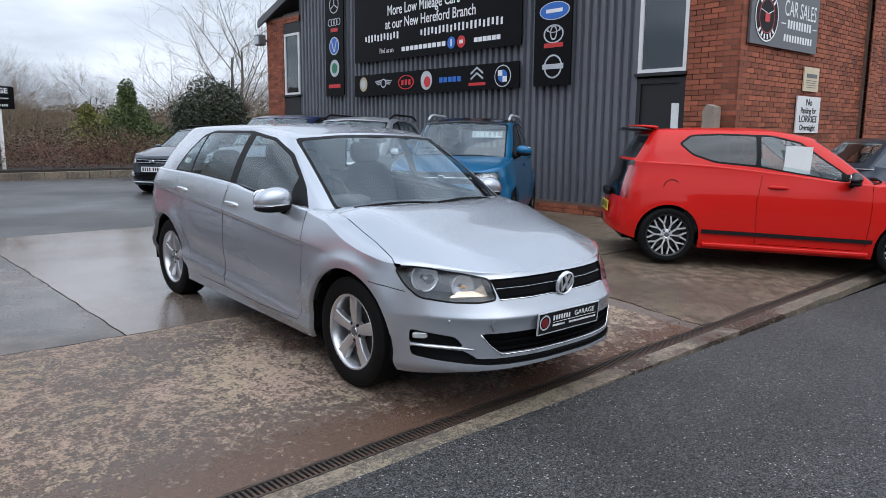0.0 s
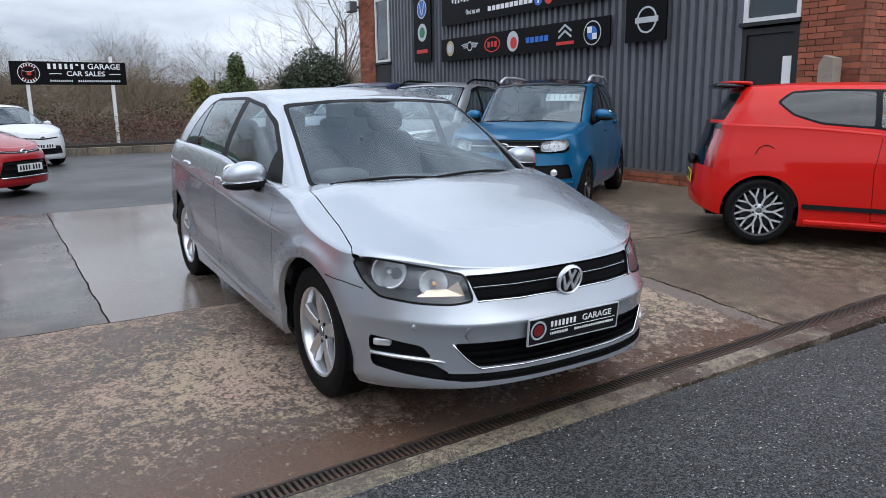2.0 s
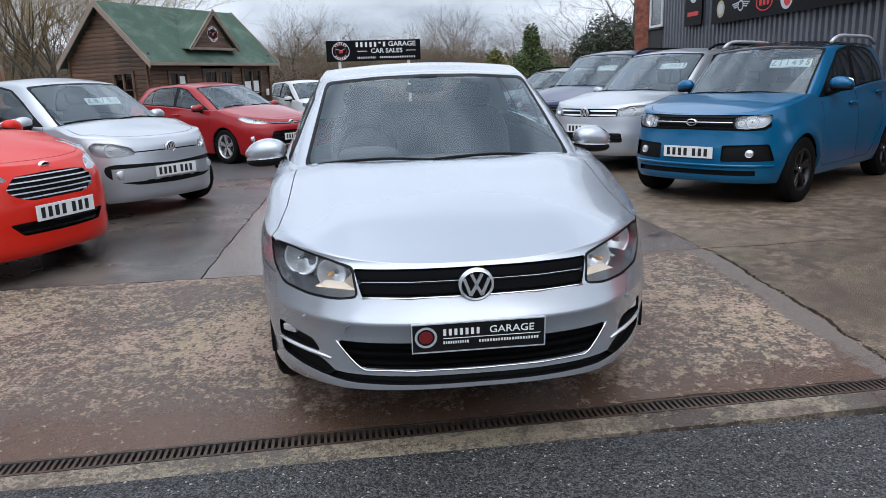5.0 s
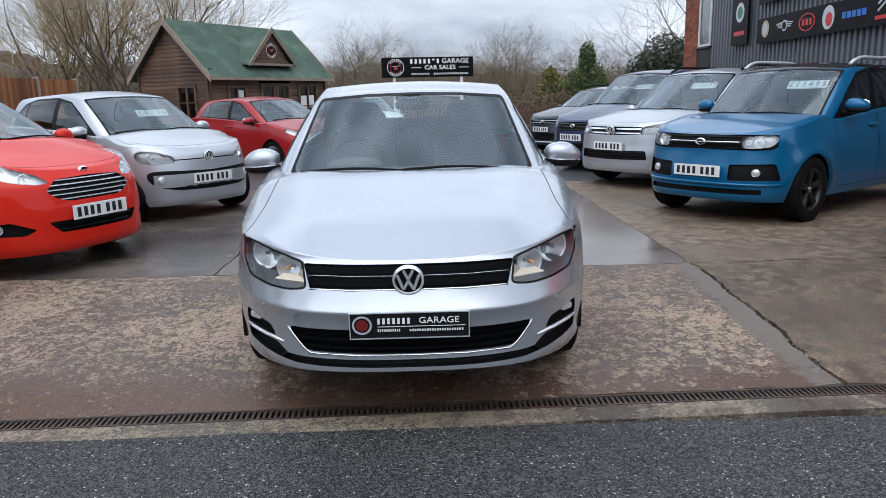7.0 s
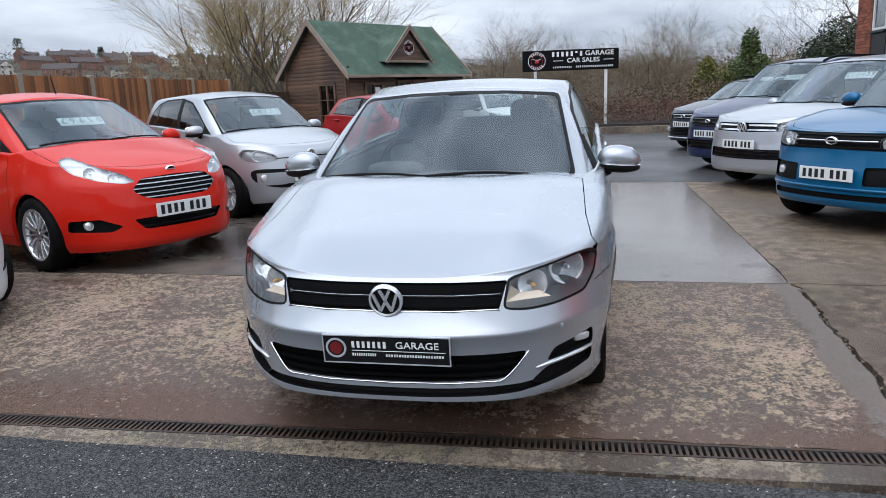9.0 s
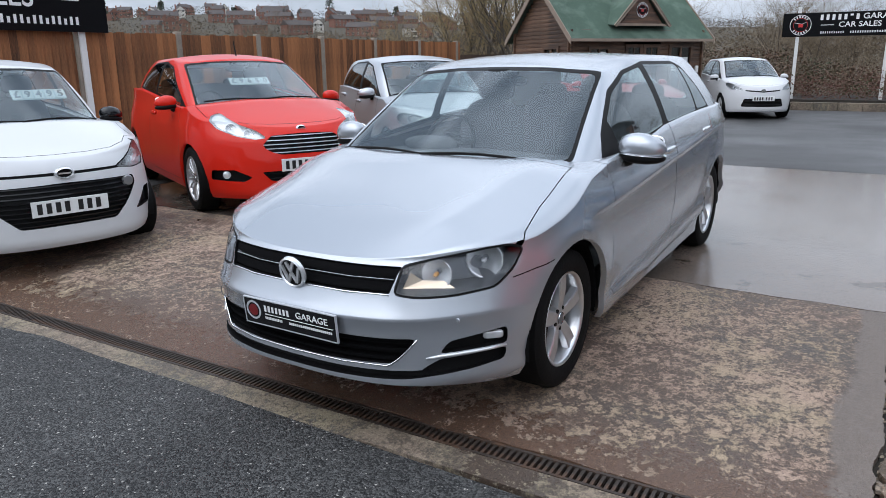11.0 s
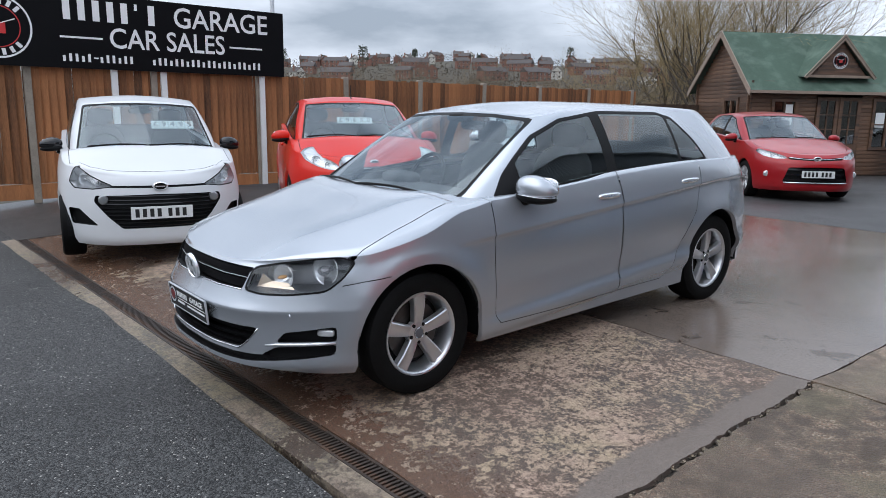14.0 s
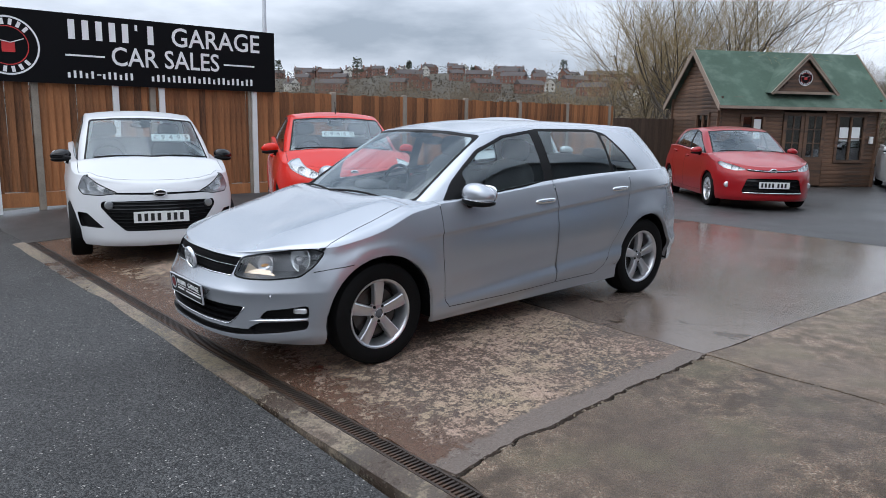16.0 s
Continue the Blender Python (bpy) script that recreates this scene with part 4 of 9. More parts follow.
def lift_faces(bm, value, shift=(0, 0, 0), wall=0.0, keep=False, along=None):
    """Takes the faces with that number into a mesh of their own, moved by shift; wall: sides of that depth run back along 'along'."""
    num = bm.faces.layers.int["num"]
    out = bmesh.new()
    vm = {}
    fs = [f for f in bm.faces if f[num] == value]
    for f in fs:
        q = []
        for v in f.verts:
            if v not in vm:
                vm[v] = out.verts.new(v.co + Vector(shift))
            q.append(vm[v])
        try:
            out.faces.new(q)
        except ValueError:
            pass
    if wall and along is not None:
        rim = [e for e in out.edges if e.is_boundary]
        ex = bmesh.ops.extrude_edge_only(out, edges=rim)
        for v in ex["geom"]:
            if isinstance(v, bmesh.types.BMVert):
                v.co += Vector(along).normalized() * wall
    if not keep:
        bmesh.ops.delete(bm, geom=fs, context="FACES")
    return out


def hatch(fo, wb, ro, hw, height, clear=0.19, hood=0.71, cowl=(0.25, 0.985), belt=(0.965, 1.035), screen_top=(0.95, 0.585), roof_end=2.82, glass_end=3.2,
          nose=0.0, tail_lean=0.25, base_in=0.095, wheel=0.316, crown=0.045, front_lean=0.1, hood_mid=0.5, bluff=0.0, roof_in=0.28, drop=0.09):
    """The lines of a hatchback, from its main sizes. y runs back from the front axle, z up from the ground."""
    f, r = -fo, wb + ro
    k = hw / 0.895
    b = bluff
    s = {}
    s["plan"] = [(0, f), (0.25 * k, f + 0.012), (0.445 * k, f + 0.06 - 0.02 * b), (0.56 * k, f + 0.125 - 0.06 * b), (0.66 * k, f + 0.22 - 0.12 * b), (0.75 * k, f + 0.335 - 0.17 * b), (0.82 * k, f + 0.46 - 0.2 * b), (0.865 * k, f + 0.66 - 0.25 * b),
                 (0.887 * k, f + 0.92 - 0.25 * b), (0.895 * k, 0.45), (0.895 * k, wb * 0.57), (0.893 * k, wb - 0.1), (0.88 * k, r - 0.5), (0.85 * k, r - 0.30), (0.78 * k, r - 0.15), (0.6 * k, r - 0.055), (0.3 * k, r - 0.012), (0, r)]
    hz = lambda t: hood + (cowl[1] - hood) * t
    s["top"] = [(f, hood), (f + (cowl[0] - f) * 0.30, hz(0.40 + 0.12 * (hood_mid - 0.5))), (f + (cowl[0] - f) * 0.62, hz(0.72 + 0.1 * (hood_mid - 0.5))), (cowl[0], cowl[1]), (0.45 + cowl[0] - 0.25, belt[0] - 0.005), (wb * 0.57, (belt[0] + belt[1]) / 2 + 0.008), (wb - 0.2, belt[1]), (r, belt[1] - 0.005)]
    s["crown"] = [(f, 0.012), (f + 0.35, drop * 0.8), (f + 0.55, drop), (0, drop), (cowl[0] + 0.05, drop * 0.5), (cowl[0] + 0.25, 0.01), (r, 0.0)]
    s["bot"] = [(f, clear + 0.01), (f + 0.5, clear), (0.4, clear + 0.01), (wb - 0.4, clear + 0.01), (r - 0.3, clear + 0.05), (r, clear + 0.12)]
    s["sec"] = [(clear, 0.955), (clear + 0.08, 0.985), (clear + 0.22, 0.996), (0.55 * belt[0] + 0.05, 1.0), (0.74 * belt[0], 0.994), (0.84 * belt[0], 0.982), (0.845 * belt[0] + 0.02, 0.972), (0.93 * belt[0], 0.956), (belt[0] + 0.03, 0.93), (belt[1] + 0.08, 0.92)]
    s["fsh"] = [(clear, 0.035), (clear + 0.06, 0.0), (0.40, 0.0), (0.52, 0.006), (0.57, 0.018), (hood - 0.11, 0.045), (hood - 0.04, front_lean * 0.75), (hood + 0.01, front_lean + 0.02), (hood + 0.3, front_lean + 0.06)]
    s["rsh"] = [(clear, -0.03), (0.42, 0.0), (0.50, -0.01), (0.73, -0.28 * tail_lean), (0.95, -0.8 * tail_lean), (belt[1] + 0.05, -tail_lean)]
    bx = hw - base_in
    c0 = cowl[0]
    s["g0"] = [(0, c0 - 0.035), (0.44 * bx, c0), (0.75 * bx, c0 + 0.06), (0.88 * bx, c0 + 0.12), (0.945 * bx, c0 + 0.22), (0.985 * bx, c0 + 0.46), (bx, wb * 0.45), (bx, wb * 0.72), (0.98 * bx, wb * 0.95), (0.925 * bx, glass_end - 0.26), (0.83 * bx, glass_end - 0.12), (0.5 * bx, glass_end - 0.03), (0, glass_end)]
    rx = hw - roof_in
    t0, tx = screen_top[0], rx
    s["g1"] = [(0, t0), (0.48 * rx, t0 + 0.02), (0.80 * rx, t0 + 0.055), (0.915 * rx, t0 + 0.09), (0.97 * rx, t0 + 0.17), (0.995 * rx, t0 + 0.35), (rx, wb * 0.57), (rx, wb * 0.72), (0.965 * rx, wb * 0.92), (0.91 * rx, roof_end - 0.16), (0.82 * rx, roof_end - 0.07), (0.5 * rx, roof_end - 0.02), (0, roof_end)]
    rail = height - crown - 0.01
    s["z0"] = [(c0 - 0.1, cowl[1] - 0.035), (c0 + 0.12, belt[0] - 0.03), (c0 + 0.5, belt[0] - 0.025), (wb * 0.57, (belt[0] + belt[1]) / 2 - 0.02), (wb, belt[1] - 0.03), (glass_end, belt[1] - 0.04)]
    s["z1"] = [(t0, rail - 0.05), (t0 + 0.1, rail - 0.045), (t0 + 0.4, rail - 0.01), (wb * 0.58, rail), (wb * 0.85, rail - 0.012), (roof_end, rail - 0.05)]
    s.update(fo=fo, wb=wb, ro=ro, hw=hw, height=height, clear=clear, wheel=wheel, gcrown=crown, belt=belt, cowl=cowl, hood=hood, t0=t0, rx=rx, bx=bx, roof_end=roof_end, glass_end=glass_end)
    return s


def body_mesh(s, n=84, levels=22, across=12):
    """The lower body: rings from sill to shoulder, closed by the bonnet and deck."""
    half = sample_line(s["plan"], n)
    top, crown, bot, sec, fsh, rsh = (curve1(s[k]) for k in ("top", "crown", "bot", "sec", "fsh", "rsh"))
    bm = bmesh.new()
    bm.faces.layers.int.new("num")
    bm.faces.layers.int.new("loc")
    f, r = -s["fo"], s["wb"] + s["ro"]
    R = s["arch"]

    plain = curve1(s["sec_front"]) if "sec_front" in s else None
    knots = s.get("rows")

    def point(x, y, c, sx):
        zb, zt = bot(y), top(y) - crown(y) * (x / s["hw"]) ** 2.6
        lift = s.get("rise", 0.0) * (min(max(y, 0.0), 2.6) - 0.45)
        if knots:
            k = len(knots) - 1
            z = knots[c] + lift * min(1.0, max(0.0, (knots[c] - 0.45) / 0.2))
            z = zb if c == 0 else zt if c == k else min(max(z, zb + 0.004 * c), zt - 0.003 * (k - c))
        else:
            z = zb + c * (zt - zb)
        zs = z - lift
        wf = max(0.0, (0.1 - y) / (0.1 - f))
        wr = max(0.0, (y - (r - 0.8)) / 0.8)
        yy = y + fsh(z) * wf + rsh(z) * wr
        xx = x * sec(zs)
        if plain:
            w = min(1.0, max(0.0, (y - 0.12) / 0.45))
            side = sec(zs)
            zc = s["crease"] + lift
            if z > zc:
                up = (z - zc) / max(0.01, zt - zc)
                side = s["crease_w"] + (0.938 - s["crease_w"]) * (0.55 * up + 0.45 * up * up)
            xx = x * (plain(z) + (side - plain(z)) * w * w * (3 - 2 * w))
        for yw in (0.0, s["wb"]):
            dd = math.hypot(yy - yw, z - s["wheel"])
            if x > 0.6 * s["hw"] and z < 0.86:
                edge = max(0.0, dd - R - 0.045) / 0.032 if plain else (dd - R - 0.01) / 0.075
                xx += s["flare"] * min(1.0, max(0.0, (z - 0.29) / 0.12)) * math.exp(-edge ** 2)
        return Vector((sx * xx, yy, z))

    cs = [0, 0.03, 0.07] + [0.07 + 0.86 * (i + 1) / (levels - 4) for i in range(levels - 5)] + [0.955, 0.98, 1.0]
    if knots:
        cs = list(range(len(knots)))
    ringv = {}
    for sx in (1, -1):
        for i, (x, y) in enumerate(half):
            for j, c in enumerate(cs):
                if sx == -1 and i in (0, n):
                    ringv[sx, i, j] = ringv[1, i, j]
                else:
                    ringv[sx, i, j] = bm.verts.new(point(x, y, c, sx))
    for sx in (1, -1):
        for i in range(n):
            for j in range(len(cs) - 1):
                q = [ringv[sx, i, j], ringv[sx, i + 1, j], ringv[sx, i + 1, j + 1], ringv[sx, i, j + 1]]
                bm.faces.new(q if sx == 1 else q[::-1])
    J = len(cs) - 1
    deck = []
    for i in range(n + 1):
        a, b = ringv[-1, i, J], ringv[1, i, J]
        row = [a]
        if 0 < i < n:
            x1, y1 = half[i]
            ra, rb = s.get("ridge_line", (0.72 * s["hw"], 0.72 * s["hw"]))
            at_ridge = ra + (rb - ra) * (y1 - f) / (s["cowl"][0] - f)
            if "ridge" in s:
                tr = min(0.94, max(0.2, at_ridge / x1))
                side = [tr * q for q in (0.2, 0.4, 0.58, 0.74, 0.87, 0.95, 1.0)] + [tr + (1 - tr) * q for q in (0.07, 0.16, 0.3, 0.5, 0.75)]
                ts = [-q for q in reversed(side)] + [0.0] + side
            else:
                ts = [-1 + 2 * k / across for k in range(1, across)]
            for t in ts:
                p = a.co.lerp(b.co, (t + 1) / 2)
                p.z += crown(y1) * ((x1 / s["hw"]) ** 2.6 - (abs(t) * x1 / s["hw"]) ** 2.6)
                off = abs(t) * x1 - at_ridge
                ridge = s.get("ridge", 0.0) * (max(0.0, 1 - off / max(0.06, x1 - at_ridge)) if off > 0 else math.exp(-(off / 0.20) ** 2)) * min(1.0, max(0.0, (y1 - f - 0.04) / 0.3))
                p.z += ridge
                row.append(bm.verts.new(p))
        row.append(b)
        deck.append(row)
    for i in range(n):
        A, B = deck[i], deck[i + 1]
        if len(A) == 2 and A[0] is A[1]:
            for k in range(len(B) - 1):
                bm.faces.new((A[0], B[k + 1], B[k]) if i == 0 else (A[0], B[k], B[k + 1]))
        elif len(B) == 2 and B[0] is B[1]:
            for k in range(len(A) - 1):
                bm.faces.new((B[0], A[k], A[k + 1]))
        else:
            for k in range(len(A) - 1):
                bm.faces.new((A[k], A[k + 1], B[k + 1], B[k]))
    bm.normal_update()
    bmesh.ops.recalc_face_normals(bm, faces=bm.faces)
    # open the deck under the cabin
    g0 = s["g0"]
    hole = [(x * 0.955, y) for x, y in g0]
    poly = hole + [(-x, y) for x, y in reversed(hole[1:-1])]
    gone = []
    for fc in bm.faces:
        c = fc.calc_center_median()
        if fc.normal.z < 0.6 or c.z < s["hood"]:
            continue
        inside = False
        for (x1, y1), (x2, y2) in zip(poly, poly[1:] + poly[:1]):
            if (y1 > c.y) != (y2 > c.y) and c.x < (x2 - x1) * (c.y - y1) / (y2 - y1) + x1:
                inside = not inside
        if inside:
            gone.append(fc)
    bmesh.ops.delete(bm, geom=gone, context="FACES")
    return bm


def cabin_mesh(s, n=66, levels=14, across=12):
    """The glasshouse and roof."""
    ks = np.linspace(0, len(s["g0"]) - 1, n + 1)
    A, B = sample_knots(s["g0"], ks), sample_knots(s["g1"], ks)
    z0, z1 = curve1(s["z0"]), curve1(s["z1"])
    bm = bmesh.new()
    bm.faces.layers.int.new("num")
    bm.faces.layers.int.new("loc")
    cs = [i / levels for i in range(levels + 1)]
    V = {}

    def point(i, c, sx):
        (xa, ya), (xb, yb) = A[i], B[i]
        h = math.sin(math.pi * c) * 0.022
        x = xa + (xb - xa) * c + h * min(1.0, xa / 0.5)
        y = ya + (yb - ya) * c
        za, zb = z0(ya), z1(yb)
        mid = min(1.0, xa / (0.5 * s["bx"]))
        z = za + (zb - za) * c
        if i < n / 3:
            y -= (1 - mid) * 0.02 * math.sin(math.pi * c)
            z += (1 - mid ** 2) * s["gcrown"] * 0.55 * c
        elif i > 2 * n / 3:
            z += (1 - mid ** 2) * s["gcrown"] * 0.3 * c
        # the rail rolls over into the roof
        roll = max(0.0, (c - 0.86) / 0.14)
        x -= 0.014 * roll ** 2 * (1 if xa > 0.3 else 0)
        return Vector((sx * x, y, z))

    for sx in (1, -1):
        for i in range(n + 1):
            for j, c in enumerate(cs):
                V[sx, i, j] = V[1, i, j] if sx == -1 and i in (0, n) else bm.verts.new(point(i, c, sx))
    for sx in (1, -1):
        for i in range(n):
            for j in range(levels):
                q = [V[sx, i, j], V[sx, i + 1, j], V[sx, i + 1, j + 1], V[sx, i, j + 1]]
                bm.faces.new(q if sx == 1 else q[::-1])
    deck = []
    for i in range(n + 1):
        a, b = V[-1, i, levels], V[1, i, levels]
        row = [a]
        if 0 < i < n:
            frac = (B[i][1] - s["t0"]) / (s["roof_end"] - s["t0"])
            cr = s["gcrown"] * (0.55 + 0.45 * math.sin(math.pi * min(1, max(0, frac + 0.15)) ** 0.8)) * min(1.0, B[i][0] / (0.9 * s["rx"])) ** 2
            for k in range(1, across):
                t = -1 + 2 * k / across
                p = a.co.lerp(b.co, k / across)
                p.z += cr * (1 - abs(t) ** 2.0)
                row.append(bm.verts.new(p))
        row.append(b)
        deck.append(row)
    for i in range(n):
        P, Q = deck[i], deck[i + 1]
        if len(P) == 2 and P[0] is P[1]:
            for k in range(len(Q) - 1):
                bm.faces.new((P[0], Q[k + 1], Q[k]))
        elif len(Q) == 2 and Q[0] is Q[1]:
            for k in range(len(P) - 1):
                bm.faces.new((Q[0], P[k], P[k + 1]))
        else:
            for k in range(len(P) - 1):
                bm.faces.new((P[k], P[k + 1], Q[k + 1], Q[k]))
    bm.normal_update()
    bmesh.ops.recalc_face_normals(bm, faces=bm.faces)
    return bm


def make_wheel(parent, at, sx, R, rim, style, width=0.20, alloy=None):
    """A wheel with tyre, rim, spokes, bolts and brake disc; its outer face looks along sx * x."""
    alloy = alloy or M_ALLOY
    m = Matrix.Translation(at) @ (Matrix.Identity(4) if sx > 0 else pose(0, 0, 0, 0, 0, 180))
    w = width / 2
    tyre = part("tyre", lathe([(rim, -w * 0.8), (rim + 0.02, -w), (R - 0.025, -w), (R - 0.006, -w * 0.86), (R, -w * 0.6), (R, w * 0.6), (R - 0.006, w * 0.86), (R - 0.025, w * 0.99), (rim + 0.035, w), (rim + 0.008, w * 0.93), (rim, w * 0.8)], 56, "x"), M_TYRE, parent, smooth=40, m=m)
    rim_ob = part("rim", lathe([(rim + 0.006, w * 0.86), (rim + 0.003, w * 0.92), (rim - 0.006, w * 0.90), (rim - 0.014, w * 0.80), (rim - 0.022, w * 0.3), (rim - 0.03, -w * 0.8)], 56, "x"), M_DARKALLOY if style[0] == "cross" else alloy, parent, smooth=40, m=m)
    part("brake_disc", lathe([(0.06, w * 0.15), (rim * 0.72, w * 0.15), (rim * 0.72, w * 0.02), (0.06, w * 0.02)], 36, "x"), M_DARKALLOY if style[0] == "cross" else M_DISC, parent, smooth=30, m=m)
    part("hub_plate", lathe([(0.0, -w * 0.1), (rim - 0.03, -w * 0.1)], 36, "x"), M_TRIMB, parent, m=m)
    kind, count, mat_sp = style
    xo = w * 0.62
    bm = bmesh.new()
    rr = rim - 0.012

    def spoke(a, pts_in, pts_out, r0, r1, x0, x1, thick=0.03, ridge=0.0):
        """A spoke: half widths at the hub and at the rim."""
        prof = []
        for t in (0.0, 0.25, 0.6, 1.0):
            r = r0 + (r1 - r0) * t
            hw = pts_in + (pts_out - pts_in) * t
            prof.append((r, hw, x0 + (x1 - x0) * t + 0.008 * math.sin(math.pi * t)))
        ca, sa = math.cos(a), math.sin(a)
        rows = []
        for r, hw, x in prof:
            row = []
            for off, dx in ((-hw * 1.12, -thick), (-hw, -0.004), (-hw * 0.82, 0.0), (0.0, -ridge), (hw * 0.82, 0.0), (hw, -0.004), (hw * 1.12, -thick)):
                row.append(bm.verts.new((x + dx, r * ca - off * sa, r * sa + off * ca)))
            rows.append(row)
        for p, q in zip(rows, rows[1:]):
            for k in range(6):
                bm.faces.new((p[k], p[k + 1], q[k + 1], q[k]))

    def beam(p, q, hw):
        """A straight bar between two points of the wheel's face, given by radius and angle."""
        P = Vector((0, p[0] * math.cos(p[1]), p[0] * math.sin(p[1])))
        Q = Vector((0, q[0] * math.cos(q[1]), q[0] * math.sin(q[1])))
        n = Vector((1, 0, 0)).cross((Q - P).normalized()) * hw
        a4 = [P - n, P + n, Q + n, Q - n]
        top = [bm.verts.new(v + Vector((xo + 0.014, 0, 0))) for v in a4]
        low = [bm.verts.new(v + Vector((xo - 0.012, 0, 0))) for v in a4]
        bm.faces.new(top)
        for i in range(4):
            bm.faces.new((top[i], top[(i + 1) % 4], low[(i + 1) % 4], low[i]))

    for k in range(count):
        a = 2 * math.pi * k / count + math.pi / 2
        if kind == "five":
            spoke(a, 0.025, 0.038, 0.035, rr, xo, xo + 0.016, 0.034, 0.006)
        elif kind == "thin":
            spoke(a, 0.009, 0.010, 0.05, rr, xo, xo + 0.018)
        elif kind == "split":
            for da in (-0.115, 0.115):
                spoke(a + da, 0.013, 0.014, 0.04, rr, xo, xo + 0.016)
        elif kind == "cross":
            for t in (a - 0.314, a + 0.314):
                beam((0.05, t), (rr * 0.60, t), 0.0085)
                for e in (-0.20, 0.20):
                    beam((rr * 0.58, t), (rr, t + e), 0.0085)
    bmesh.ops.recalc_face_normals(bm, faces=bm.faces)
    part("spokes", bm, mat_sp or alloy, rim_ob, smooth=35)
    part("hub", lathe([(0.0, xo + 0.004), (0.045, xo + 0.004), (0.062, xo - 0.002), (0.066, xo - 0.03)], 28, "x"), mat_sp or alloy, rim_ob, smooth=35)
    part("centre_cap", lathe([(0.0, xo + 0.009), (0.024, xo + 0.009), (0.030, xo + 0.005)], 24, "x"), M_GREYBOARD, rim_ob, smooth=35)
    part("cap_ring", lathe([(0.025, xo + 0.0095), (0.028, xo + 0.011), (0.0295, xo + 0.008)], 24, "x"), M_CHROME, rim_ob)
    for k in range(5):
        a = 2 * math.pi * (k + 0.5) / 5 + math.pi / 2
        part("wheel_bolt", lathe([(0.0, xo + 0.006), (0.009, xo + 0.006), (0.011, xo - 0.004)], 8, "x", at=(0, 0.049 * math.cos(a), 0.049 * math.sin(a))), M_TRIMB, rim_ob)
    return tyre


def number_plate(parent, m, white=True, w=0.52, h=0.111, bars=7, show=False):
    base = part("number_plate", box((-w / 2, -0.004, -h / 2), (w / 2, 0.004, h / 2), bevel=0.0015), M_GLOSSB if show else (M_PLATE if white else M_YPLATE), parent, "black dealer show plate with a red emblem" if show else "white number plate", m=m)
    if show:
        part("surround", add_box(add_box(add_box(box((-w / 2 - 0.004, -0.006, h / 2), (w / 2 + 0.004, 0.004, h / 2 + 0.004)), (-w / 2 - 0.004, -0.006, -h / 2 - 0.004), (w / 2 + 0.004, 0.004, -h / 2)), (-w / 2 - 0.004, -0.006, -h / 2), (-w / 2, 0.004, h / 2)), (w / 2, -0.006, -h / 2), (w / 2 + 0.004, 0.004, h / 2)), M_SILVERV, base)
        part("emblem", lathe([(0.0, -0.0055), (0.026, -0.0055), (0.026, -0.004)], 24, "y", at=(-0.2, 0, 0.004)), mat("maroon_print", (0.16, 0.012, 0.014), 0.4, vary=0.2), base)
        part("emblem_ring", lathe([(0.033, -0.0052), (0.042, -0.0052), (0.042, -0.004), (0.033, -0.004)], 32, "y", at=(-0.2, 0, 0.004), close=True), M_SILVERV, base)
        lettering("GARAGE", 0.040, M_LETTER, base, pose(0.125, -0.0048, 0.021, 90, 0, 0), "lettering", squash=1.1)
        for a, b, z, hh in (*((-0.135 + 0.021 * i, -0.124 + 0.021 * i, 0.021, 0.026) for i in range(7)), (-0.135, 0.235, -0.004, 0.002), *((-0.135 + 0.009 * i, -0.130 + 0.009 * i, -0.021, 0.011) for i in range(11)), *((0.0 + 0.0105 * i, 0.0065 + 0.0105 * i, -0.022, 0.010) for i in range(22))):
            part("text_bar", box((a, -0.006, z - hh / 2), (b, -0.004, z + hh / 2)), M_LETTER, base)
        return base
    cw = 0.034 * w / 0.52
    x = -(bars * 0.061 + 0.03) / 2 * w / 0.52
    for k in range(bars):
        if k == 4:
            x += 0.03
        part("text_bar", box((x + 0.004, -0.0055, -0.037 * h / 0.111), (x + 0.004 + cw, -0.004, 0.037 * h / 0.111)), M_INK, base)
        x += 0.061 * w / 0.52
    return base


def add_superbox(bm, c, r, p=3.0, seg=(16, 10), m=None):
    """A rounded solid: a superellipsoid with half sizes r."""
    f = lambda t: math.copysign(abs(t) ** (2 / p), t)
    rows = []
    for j in range(seg[1] + 1):
        v = -math.pi / 2 + math.pi * j / seg[1]
        row = []
        for i in range(seg[0]):
            u = 2 * math.pi * i / seg[0]
            q = Vector((c[0] + r[0] * f(math.cos(v)) * f(math.cos(u)), c[1] + r[1] * f(math.cos(v)) * f(math.sin(u)), c[2] + r[2] * f(math.sin(v))))
            row.append(bm.verts.new(m @ q if m else q))
        rows.append(row)
    for a, b in zip(rows, rows[1:]):
        for i in range(seg[0]):
            bm.faces.new((a[i], a[(i + 1) % seg[0]], b[(i + 1) % seg[0]], b[i]))
    bmesh.ops.remove_doubles(bm, verts=rows[0] + rows[-1], dist=1e-5)
    return bm


def superbox(c, r, p=3.0, seg=(16, 10), m=None):
    return add_superbox(bmesh.new(), c, r, p, seg, m)


flat_plate = plate
M_DARKBEZEL = mat("dark_bezel", (0.04, 0.042, 0.045), 0.4, vary=0.05)


